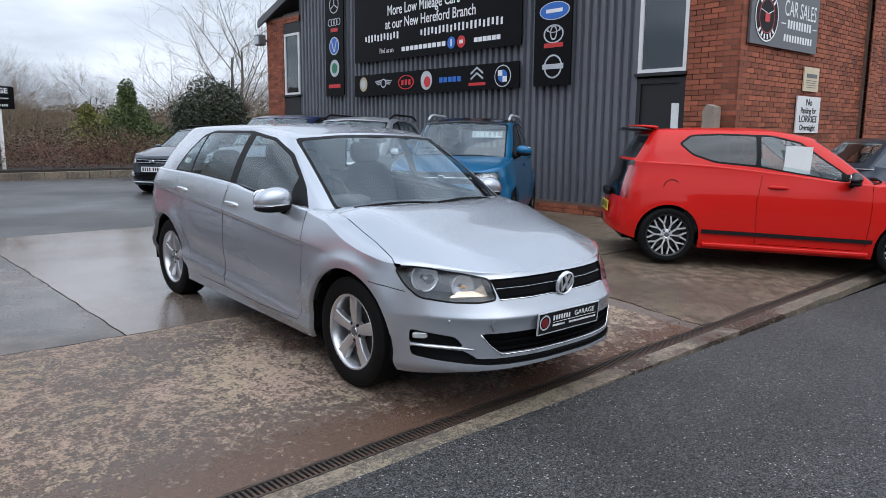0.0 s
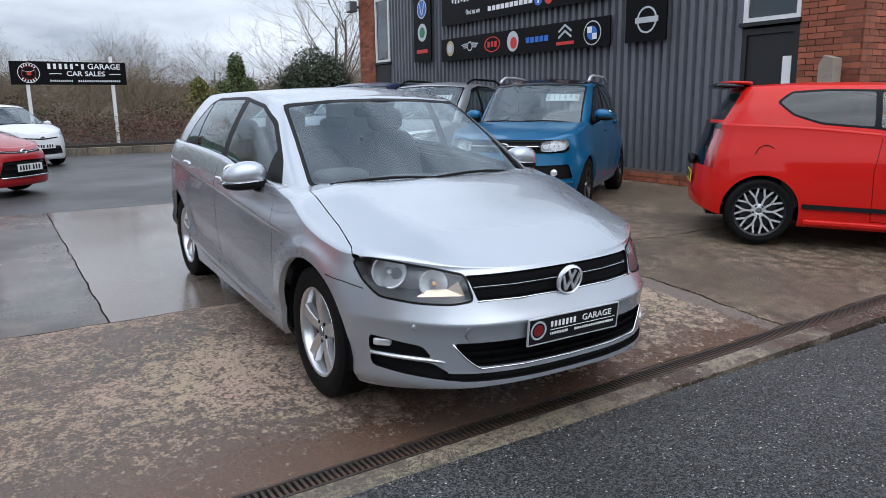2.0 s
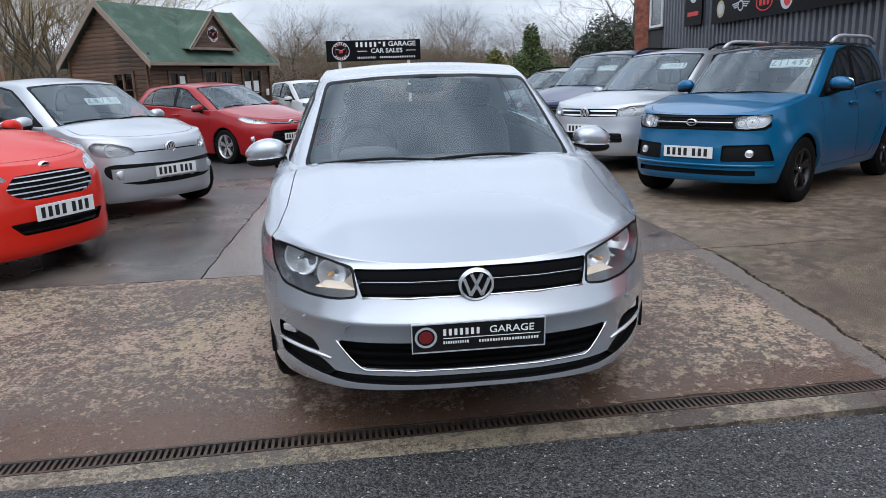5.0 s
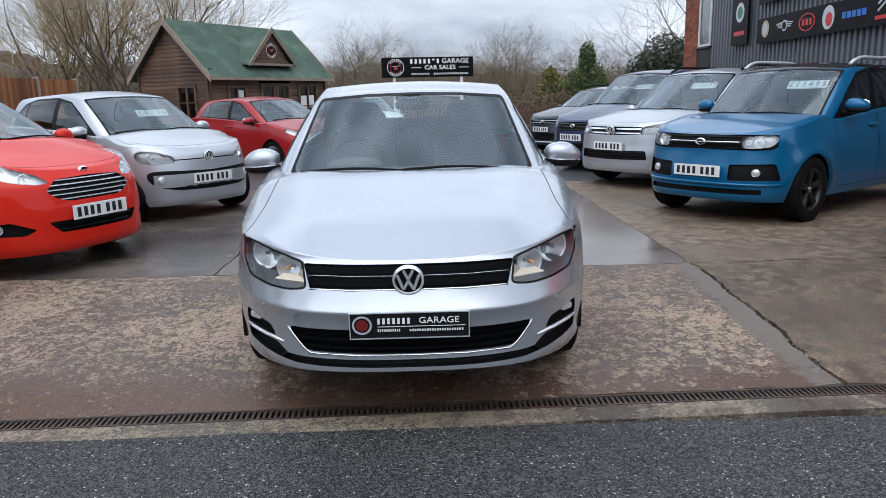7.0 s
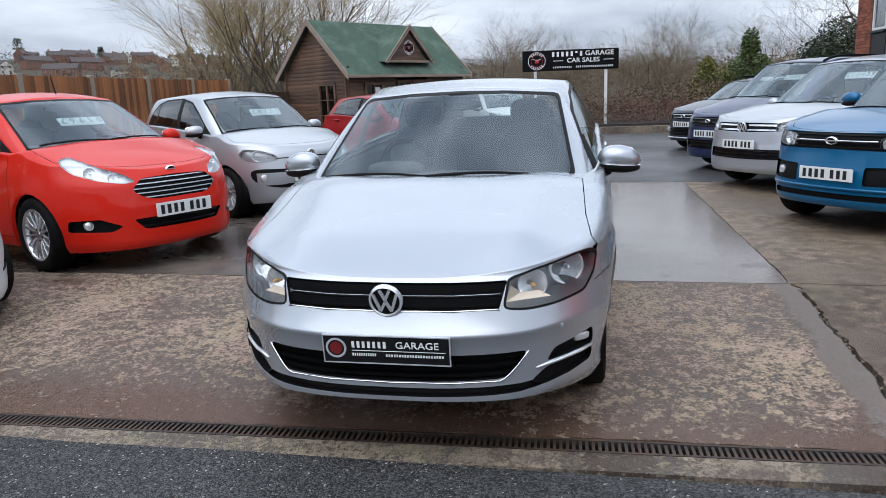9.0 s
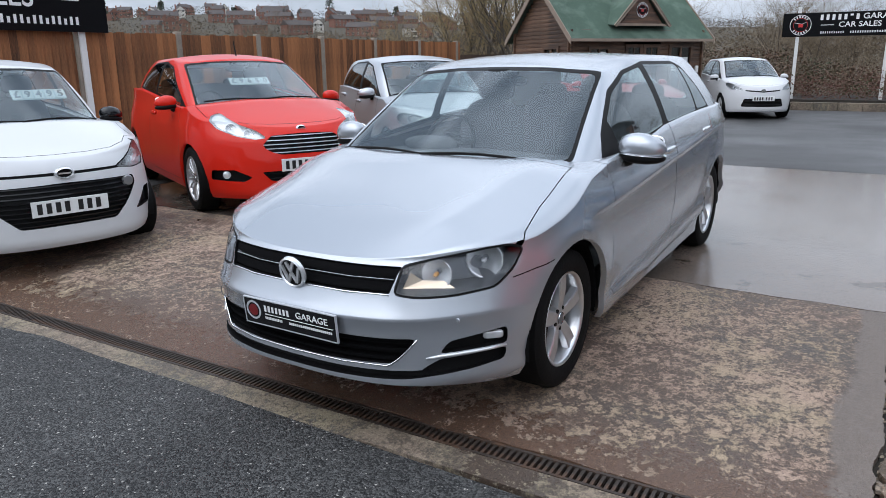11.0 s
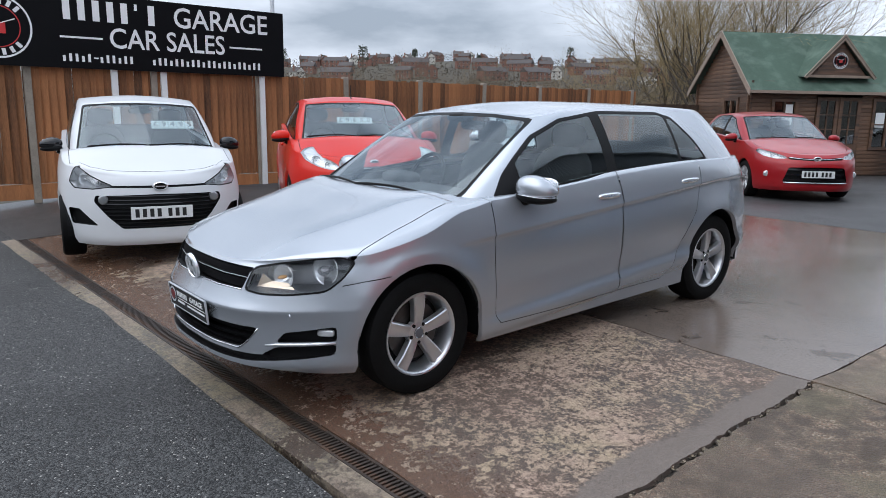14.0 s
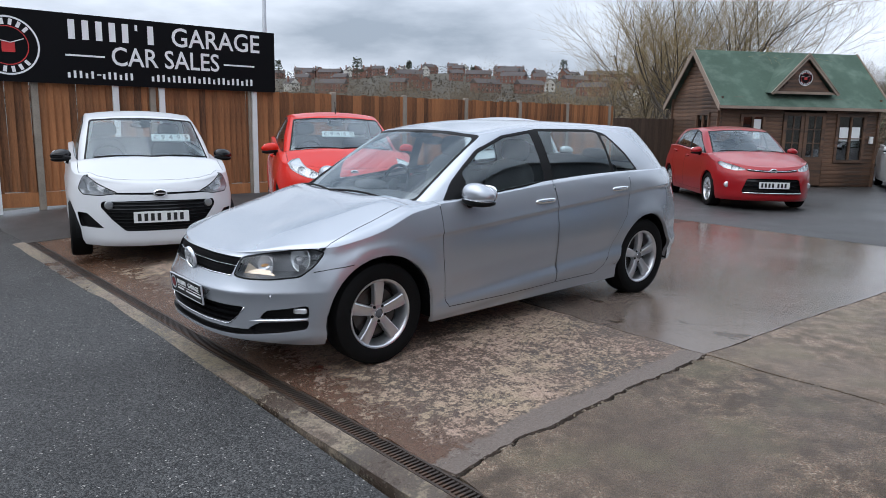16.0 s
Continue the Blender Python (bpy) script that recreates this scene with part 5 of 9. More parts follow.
def build_car(label, m, s, body, name="car", glass_side=None, glass_rear=None, wheel_style=("five", 5, None), rim=0.215, tyre_w=0.20, alloy=None,
              mirror=None, handle=None, roof=None, price=None, plate=None, rails=None, aerial=None, detail=1.0, show=False, hub=0.845, rear_plate=False, group="cars on the forecourt"):
    car = empty(name, m, label, "car", group)
    glass_side = glass_side or M_WINDOW
    glass_rear = glass_rear or glass_side
    mirror, handle, roof = mirror or body, handle or body, roof or body
    s.setdefault("flare", 0.012)
    s["arch"] = s.get("arch", s["wheel"] + 0.035)
    f, r, hw = -s["fo"], s["wb"] + s["ro"], s["hw"]
    bm = body_mesh(s, int(92 * detail), int(26 * detail) + 2, s.get("across", 14))
    gap = s.get("gap", 0.005)
    surface = surface_of(bm)

    def panel(pts, d, value, only=0, by=None, test=None):
        """A panel with an open shut line round it."""
        carve(bm, pts, d, test, 98, only)
        carve(bm, inset(pts, d, by or gap), d, test, value, 98)
        bmesh.ops.delete(bm, geom=[q for q in bm.faces if q[bm.faces.layers.int["num"]] == 98], context="FACES")

    def put(nm, value, material, parent=car, lab="", smooth=40, shift=(0, 0, 0), wall=0.0, along=None, keep=False):
        q = lift_faces(bm, value, shift, wall, keep, along)
        if not len(q.faces):
            q.free()
            return None
        ob = part(nm, q, material, parent, lab, smooth)
        if not wall:
            smooth_as(ob, surface)
        return ob

    # wheel arches
    for sx in (1, -1):
        for yw in (0.0, s["wb"]):
            R, zc = s["arch"], s["wheel"]
            pts = [(sx, yw + R * math.cos(a), zc + R * math.sin(a)) for a in [math.pi * k / 22 for k in range(23)]]
            pts = [(sx, yw + R, 0.0)] + pts + [(sx, yw - R, 0.0)]
            carve(bm, pts, (-sx, 0, 0), lambda c: abs(c.x) > 0.5 * hw, 97)
            carve(bm, pts, (-sx, 0, 0.5), lambda c: abs(c.x) > 0.5 * hw and c.z < zc, 97)
    num = bm.faces.layers.int["num"]
    bmesh.ops.delete(bm, geom=[q for q in bm.faces if q[num] == 97], context="FACES")
    rim_e = []
    for e in bm.edges:
        if e.is_boundary:
            c = (e.verts[0].co + e.verts[1].co) / 2
            if abs(c.x) > 0.5 * hw and any(abs(math.hypot(c.y - yw, c.z - s["wheel"]) - s["arch"]) < 0.02 for yw in (0, s["wb"])) and c.z > s["clear"]:
                rim_e.append(e)
    ex = bmesh.ops.extrude_edge_only(bm, edges=rim_e)
    for v in ex["geom"]:
        if isinstance(v, bmesh.types.BMVert):
            v.co.x -= math.copysign(0.03, v.co.x)
    bm.normal_update()

    # lamps first, then openings, then panels
    v = 10
    for sx in (1, -1):
        if "head" in s:
            th = radians(s.get("head_dir", 48))
            d = (-sx * math.sin(th), math.cos(th), -s.get("head_tip", 0.0))
            pts = rounded([(sx * x, y, z) for x, y, z in s["head"]], s.get("head_round", 0.03), 3)
            deep = s.get("bowl_depth")
            if deep:
                carve(bm, pts, d, lambda c: c.x * sx > 0, 96)
                carve(bm, inset(pts, d, 0.0085), d, lambda c: c.x * sx > 0, 11, 96)
            else:
                carve(bm, pts, d, lambda c: c.x * sx > 0, 11)
            house = lift_faces(bm, 11, (0, 0.0, 0), keep=True)
            for q in house.verts:
                q.co += Vector(d).normalized() * ((0.004 if q.is_boundary else deep) if deep else 0.055)
            bezel = lift_faces(bm, 11, keep=True)
            skin = bezel.faces[:]
            exx = bmesh.ops.extrude_edge_only(bezel, edges=[e for e in bezel.edges if e.is_boundary])
            for q in exx["geom"]:
                if isinstance(q, bmesh.types.BMVert):
                    q.co += Vector(d).normalized() * (0.006 if deep else 0.056)
            bmesh.ops.delete(bezel, geom=skin, context="FACES")
            head = put("headlight", 11, M_LENS, lab="clear headlight lens", wall=0.006, along=d)
            if head:
                head.visible_shadow = False
            part("lamp_housing", house, s.get("head_mat", M_HOUSING), head, smooth=40)
            part("lamp_bezel", bezel, M_DARKBEZEL if deep else M_HOUSING, head, smooth=40)
            if deep:
                put("lamp_surround", 96, M_TRIMB, head, "black lamp surround")
            for cx, cy, cz, rr, mt in s.get("bowls", ()):
                mm = Matrix.Translation((sx * cx, cy, cz)) @ Vector((sx * 0.35, -1, 0.08)).to_track_quat("Z", "Y").to_matrix().to_4x4()
                b2 = bmesh.new()
                add_lathe(b2, [(rr * 0.18, -0.05), (rr * 0.6, -0.035), (rr * 0.92, -0.008), (rr, 0.0), (rr * 1.06, -0.004)], 24)
                bmesh.ops.transform(b2, matrix=mm, verts=b2.verts)
                part("reflector", b2, M_REFLECT, head, smooth=True)
                part("bulb", superbox((0, 0, 0), (rr * 0.16, rr * 0.16, 0.028), 2.2, (10, 6), mm), mt or M_REFLECT, head, smooth=True)
            for pts2, mt in s.get("head_bits", ()):
                b2 = bmesh.new()
                q = [b2.verts.new((sx * x, y, z)) for x, y, z in pts2]
                b2.faces.new(q)
                part("lamp_cell", b2, mt, head)
        for nm, pts, mt, depth, slats, extra in s.get("front_pair", ()):
            v += 1
            th = radians(extra.get("dir", 25))
            d = (-sx * math.sin(th), math.cos(th), 0)
            P = rounded([(sx * p[0], p[1] if len(p) == 3 else f + 0.2 * (abs(p[0]) / hw) ** 2, p[-1]) for p in pts], extra.get("round", 0.02), 2)
            carve(bm, P, d, lambda c: c.x * sx > 0 and c.y < 0.1, v)
            inner = lift_faces(bm, v, keep=True)
            for q in inner.verts:
                q.co += Vector(d) * depth
            rimw = lift_faces(bm, v, keep=True)
            rim_edges = [e for e in rimw.edges if e.is_boundary]
            exx = bmesh.ops.extrude_edge_only(rimw, edges=rim_edges)
            for q in exx["geom"]:
                if isinstance(q, bmesh.types.BMVert):
                    q.co += Vector(d) * depth
            bmesh.ops.delete(rimw, geom=[q for q in rimw.faces if q not in exx["geom"]], context="FACES")
            bmesh.ops.delete(bm, geom=[q for q in bm.faces if q[num] == v], context="FACES")
            op = part(nm, inner, mt, car, extra.get("label", ""), smooth=40)
            part("opening_edge", rimw, extra.get("edge", mt), op, smooth=40)
            for fx, fy, fz, fr in extra.get("fog", ()):
                mm = Matrix.Translation((sx * fx, fy, fz)) @ Vector((sx * 0.25, -1, 0)).to_track_quat("Z", "Y").to_matrix().to_4x4()
                b2 = bmesh.new()
                add_lathe(b2, [(0, 0.004), (fr * 0.7, 0.003), (fr, -0.004), (fr * 1.08, -0.002), (fr * 1.1, -0.03)], 24)
                bmesh.ops.transform(b2, matrix=mm, verts=b2.verts)
                part("fog_lamp", b2, M_REFLECT, op, smooth=35)
            for bar in extra.get("bars", ()):
                part("trim_bar", tube([(sx * p[0], p[1], p[2]) for p in bar[0]], bar[1], 8), bar[2], op, smooth=True)
    for nm, pts, mt, depth, slats, extra in s.get("front", ()):
        v += 1
        P = [(x, f, z) for x, z in pts] + [(-x, f, z) for x, z in reversed(pts) if abs(x) > 1e-6]
        P = rounded(P, extra.get("round", 0.02), 2)
        d = (0, 1, 0)
        carve(bm, P, d, lambda c: c.y < 0.1, v)
        zs = [p[1] for p in pts]
        inner = lift_faces(bm, v, (0, depth, 0), keep=True)
        op = part(nm, inner, mt, car, extra.get("label", ""), smooth=40)
        for k in range(slats):
            zl = min(zs) + (max(zs) - min(zs)) * (k + 0.5 - extra.get("slat_half", 0.18)) / slats
            zh = min(zs) + (max(zs) - min(zs)) * (k + 0.5 + extra.get("slat_half", 0.18)) / slats
            sl = lift_faces(bm, v, keep=True)
            for zz, nz in ((zl, 1), (zh, -1)):
                bmesh.ops.bisect_plane(sl, geom=sl.verts[:] + sl.edges[:] + sl.faces[:], dist=1e-6, plane_co=(0, 0, zz), plane_no=(0, 0, -nz), clear_outer=True)
            if "slat_x" in extra:
                for sgn in (1, -1):
                    bmesh.ops.bisect_plane(sl, geom=sl.verts[:] + sl.edges[:] + sl.faces[:], dist=1e-6, plane_co=(sgn * extra["slat_x"], 0, 0), plane_no=(sgn, 0, 0), clear_outer=True)
            for q in sl.verts:
                q.co.y += depth * extra.get("slat_depth", 0.35)
            rim_edges = [e for e in sl.edges if e.is_boundary]
            if rim_edges:
                exx = bmesh.ops.extrude_edge_only(sl, edges=rim_edges)
                for q in exx["geom"]:
                    if isinstance(q, bmesh.types.BMVert):
                        q.co.y += depth * 0.6
            part("slat", sl, extra.get("slat_mat", M_GLOSSB), op, smooth=40)
        rimw = lift_faces(bm, v, keep=True)
        rim_edges = [e for e in rimw.edges if e.is_boundary]
        exx = bmesh.ops.extrude_edge_only(rimw, edges=rim_edges)
        for q in exx["geom"]:
            if isinstance(q, bmesh.types.BMVert):
                q.co.y += depth
        bmesh.ops.delete(rimw, geom=[q for q in rimw.faces if q not in exx["geom"]], context="FACES")
        part("opening_edge", rimw, extra.get("edge", M_TRIMB), op, smooth=40)
        bmesh.ops.delete(bm, geom=[q for q in bm.faces if q[num] == v], context="FACES")
    # bonnet
    if "bonnet" in s:
        P = [(x, y, 1) for x, y in s["bonnet"]] + [(-x, y, 1) for x, y in reversed(s["bonnet"]) if abs(x) > 1e-6]
        panel(P, (0, 0, -1), 60, test=lambda c: c.z > s.get("bonnet_min", 0.0))
        put("bonnet", 60, body)
    for sx in (1, -1):
        for k, pts in enumerate(s.get("doors", ())):
            panel([(sx, y, z) for y, z in pts], (-sx, 0, 0), 61 + k, test=lambda c: c.x * sx > 0.3)
            dd = put("door", 61 + k, body)
            if dd is None:
                continue
            hy, hz = s["handles"][k]
            hx = sx * s.get("handle_x", hw * 0.955)
            part("handle", superbox((hx + sx * 0.02, hy, hz), (0.017, 0.105, 0.019), 3.0, (14, 8)), handle, dd, smooth=True)
            part("handle_recess", superbox((hx - sx * 0.004, hy - 0.02, hz - 0.012), (0.012, 0.06, 0.03), 2.2, (14, 8)), body, dd, smooth=True)
        for line in s.get("seams", ()):
            strip = [(sx, y, z + 0.002) for y, z in line] + [(sx, y, z - 0.002) for y, z in reversed(line)]
            carve(bm, strip, (-sx, 0, 0), lambda c: c.x * sx > 0.3, 98)
            bmesh.ops.delete(bm, geom=[q for q in bm.faces if q[num] == 98], context="FACES")
        for pts, mt in s.get("side_panels", ()):
            carve(bm, [(sx, y, z) for y, z in pts], (-sx, 0, 0), lambda c: c.x * sx > 0.3, 70)
            put("side_trim", 70, mt, shift=(sx * 0.003, 0, 0), wall=0.006, along=(-sx, 0, 0))
        if "tail" in s:
            th = radians(s.get("tail_dir", 50))
            d = (-sx * math.sin(th), -math.cos(th), 0)
            carve(bm, [(sx * x, y, z) for x, y, z in s["tail"]], d, lambda c: c.x * sx > 0, 71)
            put("tail_lamp", 71, M_TAIL, lab="red tail lamp")
    for pts, mt, nm in s.get("rear", ()):
        P = [(x, r, z) for x, z in pts] + [(-x, r, z) for x, z in reversed(pts) if abs(x) > 1e-6]
        carve(bm, P, (0, -1, 0), lambda c: c.y > s["wb"], 72)
        put(nm, 72, mt)
    for zlo, zhi, mt, nm, ylim in s.get("bands", ()):
        for q in bm.faces:
            c = q.calc_center_median()
            if q[num] == 0 and zlo <= c.z <= zhi and ylim[0] < c.y < ylim[1] and q.normal.z < 0.7:
                q[num] = 73
        put(nm, 73, mt)
    for q in bm.faces:
        q[num] = 0
    put("body_shell", 0, body)
    bm.free()

    # glasshouse
    bm = cabin_mesh(s, int(72 * detail), int(16 * detail) + 2, 12)
    surface = surface_of(bm)
    num = bm.faces.layers.int["num"]
    c0, t0, wb = s["cowl"][0], s["t0"], s["wb"]
    rail = s["height"] - s["gcrown"] - 0.01
    b0, b1 = s["belt"]
    wx, tx = s.get("screen_base", 0.70 * hw / 0.895), s.get("screen_head", s["rx"] * 0.955)
    zt = s.get("screen_top_z", rail - 0.058)
    scr = [(-wx, 0, b0 - 0.02), (wx, 0, b0 - 0.02), (tx, 0, zt), (0.5 * tx, 0, zt + 0.022), (0, 0, zt + 0.028), (-0.5 * tx, 0, zt + 0.022), (-tx, 0, zt)]
    carve(bm, rounded(scr, 0.03, 2), (0, 1, 0), lambda c: c.y < t0 + 0.35, 1)
    carve(bm, rounded(inset(scr, (0, 1, 0), 0.018), 0.03, 2), (0, 1, 0), lambda c: c.y < t0 + 0.35, 2, 1)
    rb = s.get("rear_glass", (0.66 * s["bx"], b1 + 0.02, 0.76 * s["rx"], rail - 0.09))
    rg = [(rb[0], 9, rb[1]), (-rb[0], 9, rb[1]), (-rb[2], 9, rb[3]), (rb[2], 9, rb[3])]
    carve(bm, rounded(rg, 0.05, 3), (0, -1, 0), lambda c: c.y > wb * 0.8, 3)
    qe = s.get("dlo_end", s["roof_end"] - 0.22)
    bp = s.get("b_pillar", wb * 0.567)
    dl = s.get("dlo", [(c0 + 0.27, b0 - 0.03), (t0 + 0.0, lerp(b0, rail, 0.52)), (t0 + 0.25, rail - 0.085), (t0 + 0.55, rail - 0.03), (wb * 0.80, rail - 0.04), (qe - 0.24, rail - 0.09), (qe - 0.08, lerp(b1, rail, 0.40)), (qe, b1 + 0.012), (bp, (b0 + b1) / 2 + 0.008)])
    for sx in (1, -1):
        P = [(sx, y, z) for y, z in dl]
        d = (-sx, 0, 0)
        side = lambda c: c.x * sx > 0.2
        carve(bm, rounded(P, 0.03, 2), d, side, 4)
        I = inset(P, d, 0.02)
        for k, (ya, yb) in enumerate(s.get("panes", [(c0 + 0.47, bp - 0.045), (bp + 0.055, qe - 0.36), (qe - 0.335, qe)])):
            W = clip_band(I, ya, yb)
            if len(W) >= 3:
                carve(bm, rounded(W, 0.02, 2), d, side, 5 + k + (3 if sx < 0 else 0), 4)
    for k, lab in ((5, ""), (6, ""), (7, ""), (8, ""), (9, ""), (10, "")):
        g = M_WINDOW if k in (5, 8) and glass_side is M_WINDOW else (glass_side if k in (5, 8) else glass_rear)
        q = put("side_window", k, g)
    put("windscreen", 2, M_SCREEN, lab="reflective glass windscreen")
    put("screen_surround", 1, M_TRIMB)
    put("rear_window", 3, M_WINDOW)
    for q in bm.faces:
        if q[num] == 4:
            q[num] = 20 if q.calc_center_median().x > 0 else 22
    put("window_surround", 20, M_TRIMB, lab="black window surround")
    put("window_surround", 22, M_TRIMB, lab="black window surround")
    if roof is not body:
        for q in bm.faces:
            c = q.calc_center_median()
            if q[num] == 0 and (c.z > rail - 0.03 or q.normal.z > 0.8) and c.y < s["roof_end"] + 0.1:
                q[num] = 21
        put("roof", 21, roof, lab="contrast roof panel")
    liner = lift_faces(bm, 0, (0, 0, -0.012), keep=True)
    bmesh.ops.reverse_faces(liner, faces=liner.faces)
    part("headlining", liner, M_LINER, car, smooth=40)
    put("cabin_shell", 0, body)
    bm.free()

    # underside, liners, wheels
    cl = s["clear"]
    bmu = box((-hw * 0.55, f + 0.14, cl + 0.02), (hw * 0.55, r - 0.15, cl + 0.14))
    add_box(bmu, (-hw * 0.92, s["arch"] + 0.02, cl + 0.03), (hw * 0.92, s["wb"] - s["arch"] - 0.02, cl + 0.14))
    part("underbody", bmu, M_TRIMB, car)
    for sx in (1, -1):
        for yw in (0.0, s["wb"]):
            b2 = bmesh.new()
            add_lathe(b2, [(s["arch"] + 0.004, sx * hw * 0.5), (s["arch"] + 0.004, sx * (hw - 0.06))], 24, "x", at=(0, yw, s["wheel"]), start=-10, turn=200)
            add_lathe(b2, [(0.0, sx * hw * 0.52), (s["arch"] + 0.005, sx * hw * 0.52)], 24, "x", at=(0, yw, s["wheel"]), start=-10, turn=200)
            part("wheel_arch_liner", b2, M_TRIMB, car)
            make_wheel_at(car, (sx * (hub - tyre_w * 0.5 * 0.62), yw, s["wheel"]), sx, s["wheel"], rim, wheel_style, tyre_w, alloy)
    # cabin
    bz = b0 - 0.05
    dash = bmesh.new()
    prof = [(c0 + 0.10, bz - 0.25), (c0 + 0.08, bz + 0.005), (c0 + 0.30, bz + 0.03), (c0 + 0.52, bz + 0.02), (c0 + 0.60, bz - 0.06), (c0 + 0.58, bz - 0.30)]
    rows = []
    for x in (-0.8, -0.4, 0, 0.4, 0.8):
        rows.append([dash.verts.new((x * s["bx"], y + 0.05 * abs(x), z - 0.03 * abs(x))) for y, z in prof])
    for a, b in zip(rows, rows[1:]):
        for k in range(len(prof) - 1):
            dash.faces.new((a[k], b[k], b[k + 1], a[k + 1]))
    part("dashboard", dash, M_CABIN, car, smooth=50)
    part("binnacle", superbox((-0.36, c0 + 0.5, bz + 0.035), (0.17, 0.09, 0.045), 2.6), M_CABIN, car, smooth=True)
    sw = part("steering_wheel", lathe([(0.168 + 0.014 * math.cos(a), 0.014 * math.sin(a)) for a in [2 * math.pi * k / 8 for k in range(8)]], 32, "y", close=True), M_TRIMB, car, smooth=True, m=pose(-0.36, c0 + 0.72, bz + 0.02, -24, 0, 0))
    part("spoke", box((-0.165, -0.01, -0.02), (0.165, 0.01, 0.02), bevel=0.005), M_TRIMB, sw)
    part("airbag_cover", superbox((0, 0.01, 0), (0.07, 0.03, 0.06), 3), M_TRIMB, sw, smooth=True)
    ys = wb * 0.53
    for x in (-0.37, 0.37):
        seat = part("front_seat", superbox((x, ys - 0.2, 0.52), (0.25, 0.27, 0.10), 4), M_SEAT, car, smooth=True)
        part("backrest", superbox((0, 0, 0), (0.24, 0.09, 0.34), 3.2, m=pose(x, ys + 0.1, 0.82, -14, 0, 0)), M_SEAT, seat, smooth=True)
        part("head_restraint", superbox((0, 0, 0), (0.135, 0.05, 0.085), 3, m=pose(x, ys + 0.2, 1.22 * s["height"] / 1.455, -10, 0, 0)), M_SEAT, seat, smooth=True)
    bench = part("rear_bench", superbox((0, wb * 0.83, 0.56), (0.62, 0.26, 0.09), 5), M_SEAT, car, smooth=True)
    part("backrest", superbox((0, 0, 0), (0.62, 0.09, 0.31), 5, m=pose(0, wb * 0.945, 0.83, -16, 0, 0)), M_SEAT, bench, smooth=True)
    for x in (-0.38, 0.38):
        part("head_restraint", superbox((x, wb * 0.965, 1.13), (0.12, 0.045, 0.07), 3), M_SEAT, bench, smooth=True)
    part("cabin_floor", box((-hw * 0.8, s["arch"] + 0.05, cl + 0.14), (hw * 0.8, s["wb"] + 0.4, cl + 0.17)), M_CABIN, car)
    for sx in (1, -1):
        part("door_card", box((sx * (s["bx"] - 0.03) - 0.015, c0 + 0.4, cl + 0.17), (sx * (s["bx"] - 0.03) + 0.015, wb * 0.93, b0 - 0.02)), M_CABIN, car)
    part("rear_view_mirror", superbox((0.0, t0 + 0.13, rail - 0.115), (0.115, 0.02, 0.032), 3), M_TRIMB, car, smooth=True)
    part("mirror_mount", superbox((0, t0 + 0.02, rail - 0.062), (0.11, 0.06, 0.03), 2.5), M_TRIMB, car, smooth=True)
    # wing mirrors
    my, mz = s.get("mirror_at", (c0 + 0.42, b0 + 0.03))
    k = s.get("mirror_size", 1.0)
    for sx in (1, -1):
        pm = pose(sx * (hw + 0.035), my, mz, 0, 0, sx * 12)

        def shell(half, flat=0.62, lift=0.0, p=2.3):
            """A mirror cover: domed above, flatter below, tapering outwards."""
            b2 = superbox((0, 0, 0), half, p, (24, 14))
            for q in b2.verts:
                u = sx * q.co.x / half[0]
                q.co.z = q.co.z * (1 - 0.30 * max(0.0, u) ** 1.5) * (flat if q.co.z < 0 else 1.0) + lift - 0.008 * k * u
                q.co.y += 0.02 * k * u * u * (1 if u > 0 else 0.3)
            bmesh.ops.transform(b2, matrix=pm, verts=b2.verts)
            return b2

        mi = part("wing_mirror", shell((0.108 * k, 0.066 * k, 0.072 * k)), mirror, car, "painted wing mirror cover", smooth=True)
        part("mirror_base", shell((0.103 * k, 0.062 * k, 0.030 * k), 1.0, -0.036 * k, 2.6), M_TRIMB, mi, smooth=True)
        part("mirror_foot", tube([(sx * (hw - 0.12), my + 0.0, mz - 0.085), (sx * (hw - 0.07), my, mz - 0.072), (sx * (hw - 0.02), my, mz - 0.052)], [0.040, 0.032, 0.030], 10), M_TRIMB, mi, smooth=True)
        part("mirror_glass", superbox((0, 0, 0), (0.088 * k, 0.006, 0.05 * k), 3.2, (18, 8), pose(sx * (hw + 0.03), my + 0.062 * k, mz + 0.008, 0, 0, sx * 12)), M_CHROME, mi, smooth=True)
        if s.get("repeater"):
            part("repeater", shell((0.107 * k, 0.0665 * k, 0.005), 1.0, -0.024 * k, 2.4), M_CHROME, mi, smooth=True)
    # wipers
    zc = s["cowl"][1]
    for x0, x1 in s.get("wipers", ((-0.62, 0.02), (-0.05, 0.58))):
        pts = []
        for t in np.linspace(0, 1, 7):
            x = x0 + (x1 - x0) * t
            yy = c0 - 0.03 + 0.17 * (abs(x) / s["bx"]) ** 2 + 0.018 * math.sin(math.pi * t)
            pts.append((x, yy - 0.03, zc - 0.004 + 0.014 * math.sin(math.pi * min(1, t * 1.1)) - 0.02 * (abs(x) / s["bx"]) ** 2))
        part("wiper", tube(pts, [0.010, 0.009, 0.008, 0.008, 0.007, 0.006, 0.005], 6), M_TRIMB, car, smooth=True)
    part("cowl_panel", cowl_strip(s), M_TRIMB, car, smooth=True)
    # plates
    py, pz, pw = plate or (f + 0.004, 0.45, 0.52)
    number_plate(car, pose(0, py, pz, s.get("plate_tip", 0), 0, 0), True, pw, 0.111, 7, show)
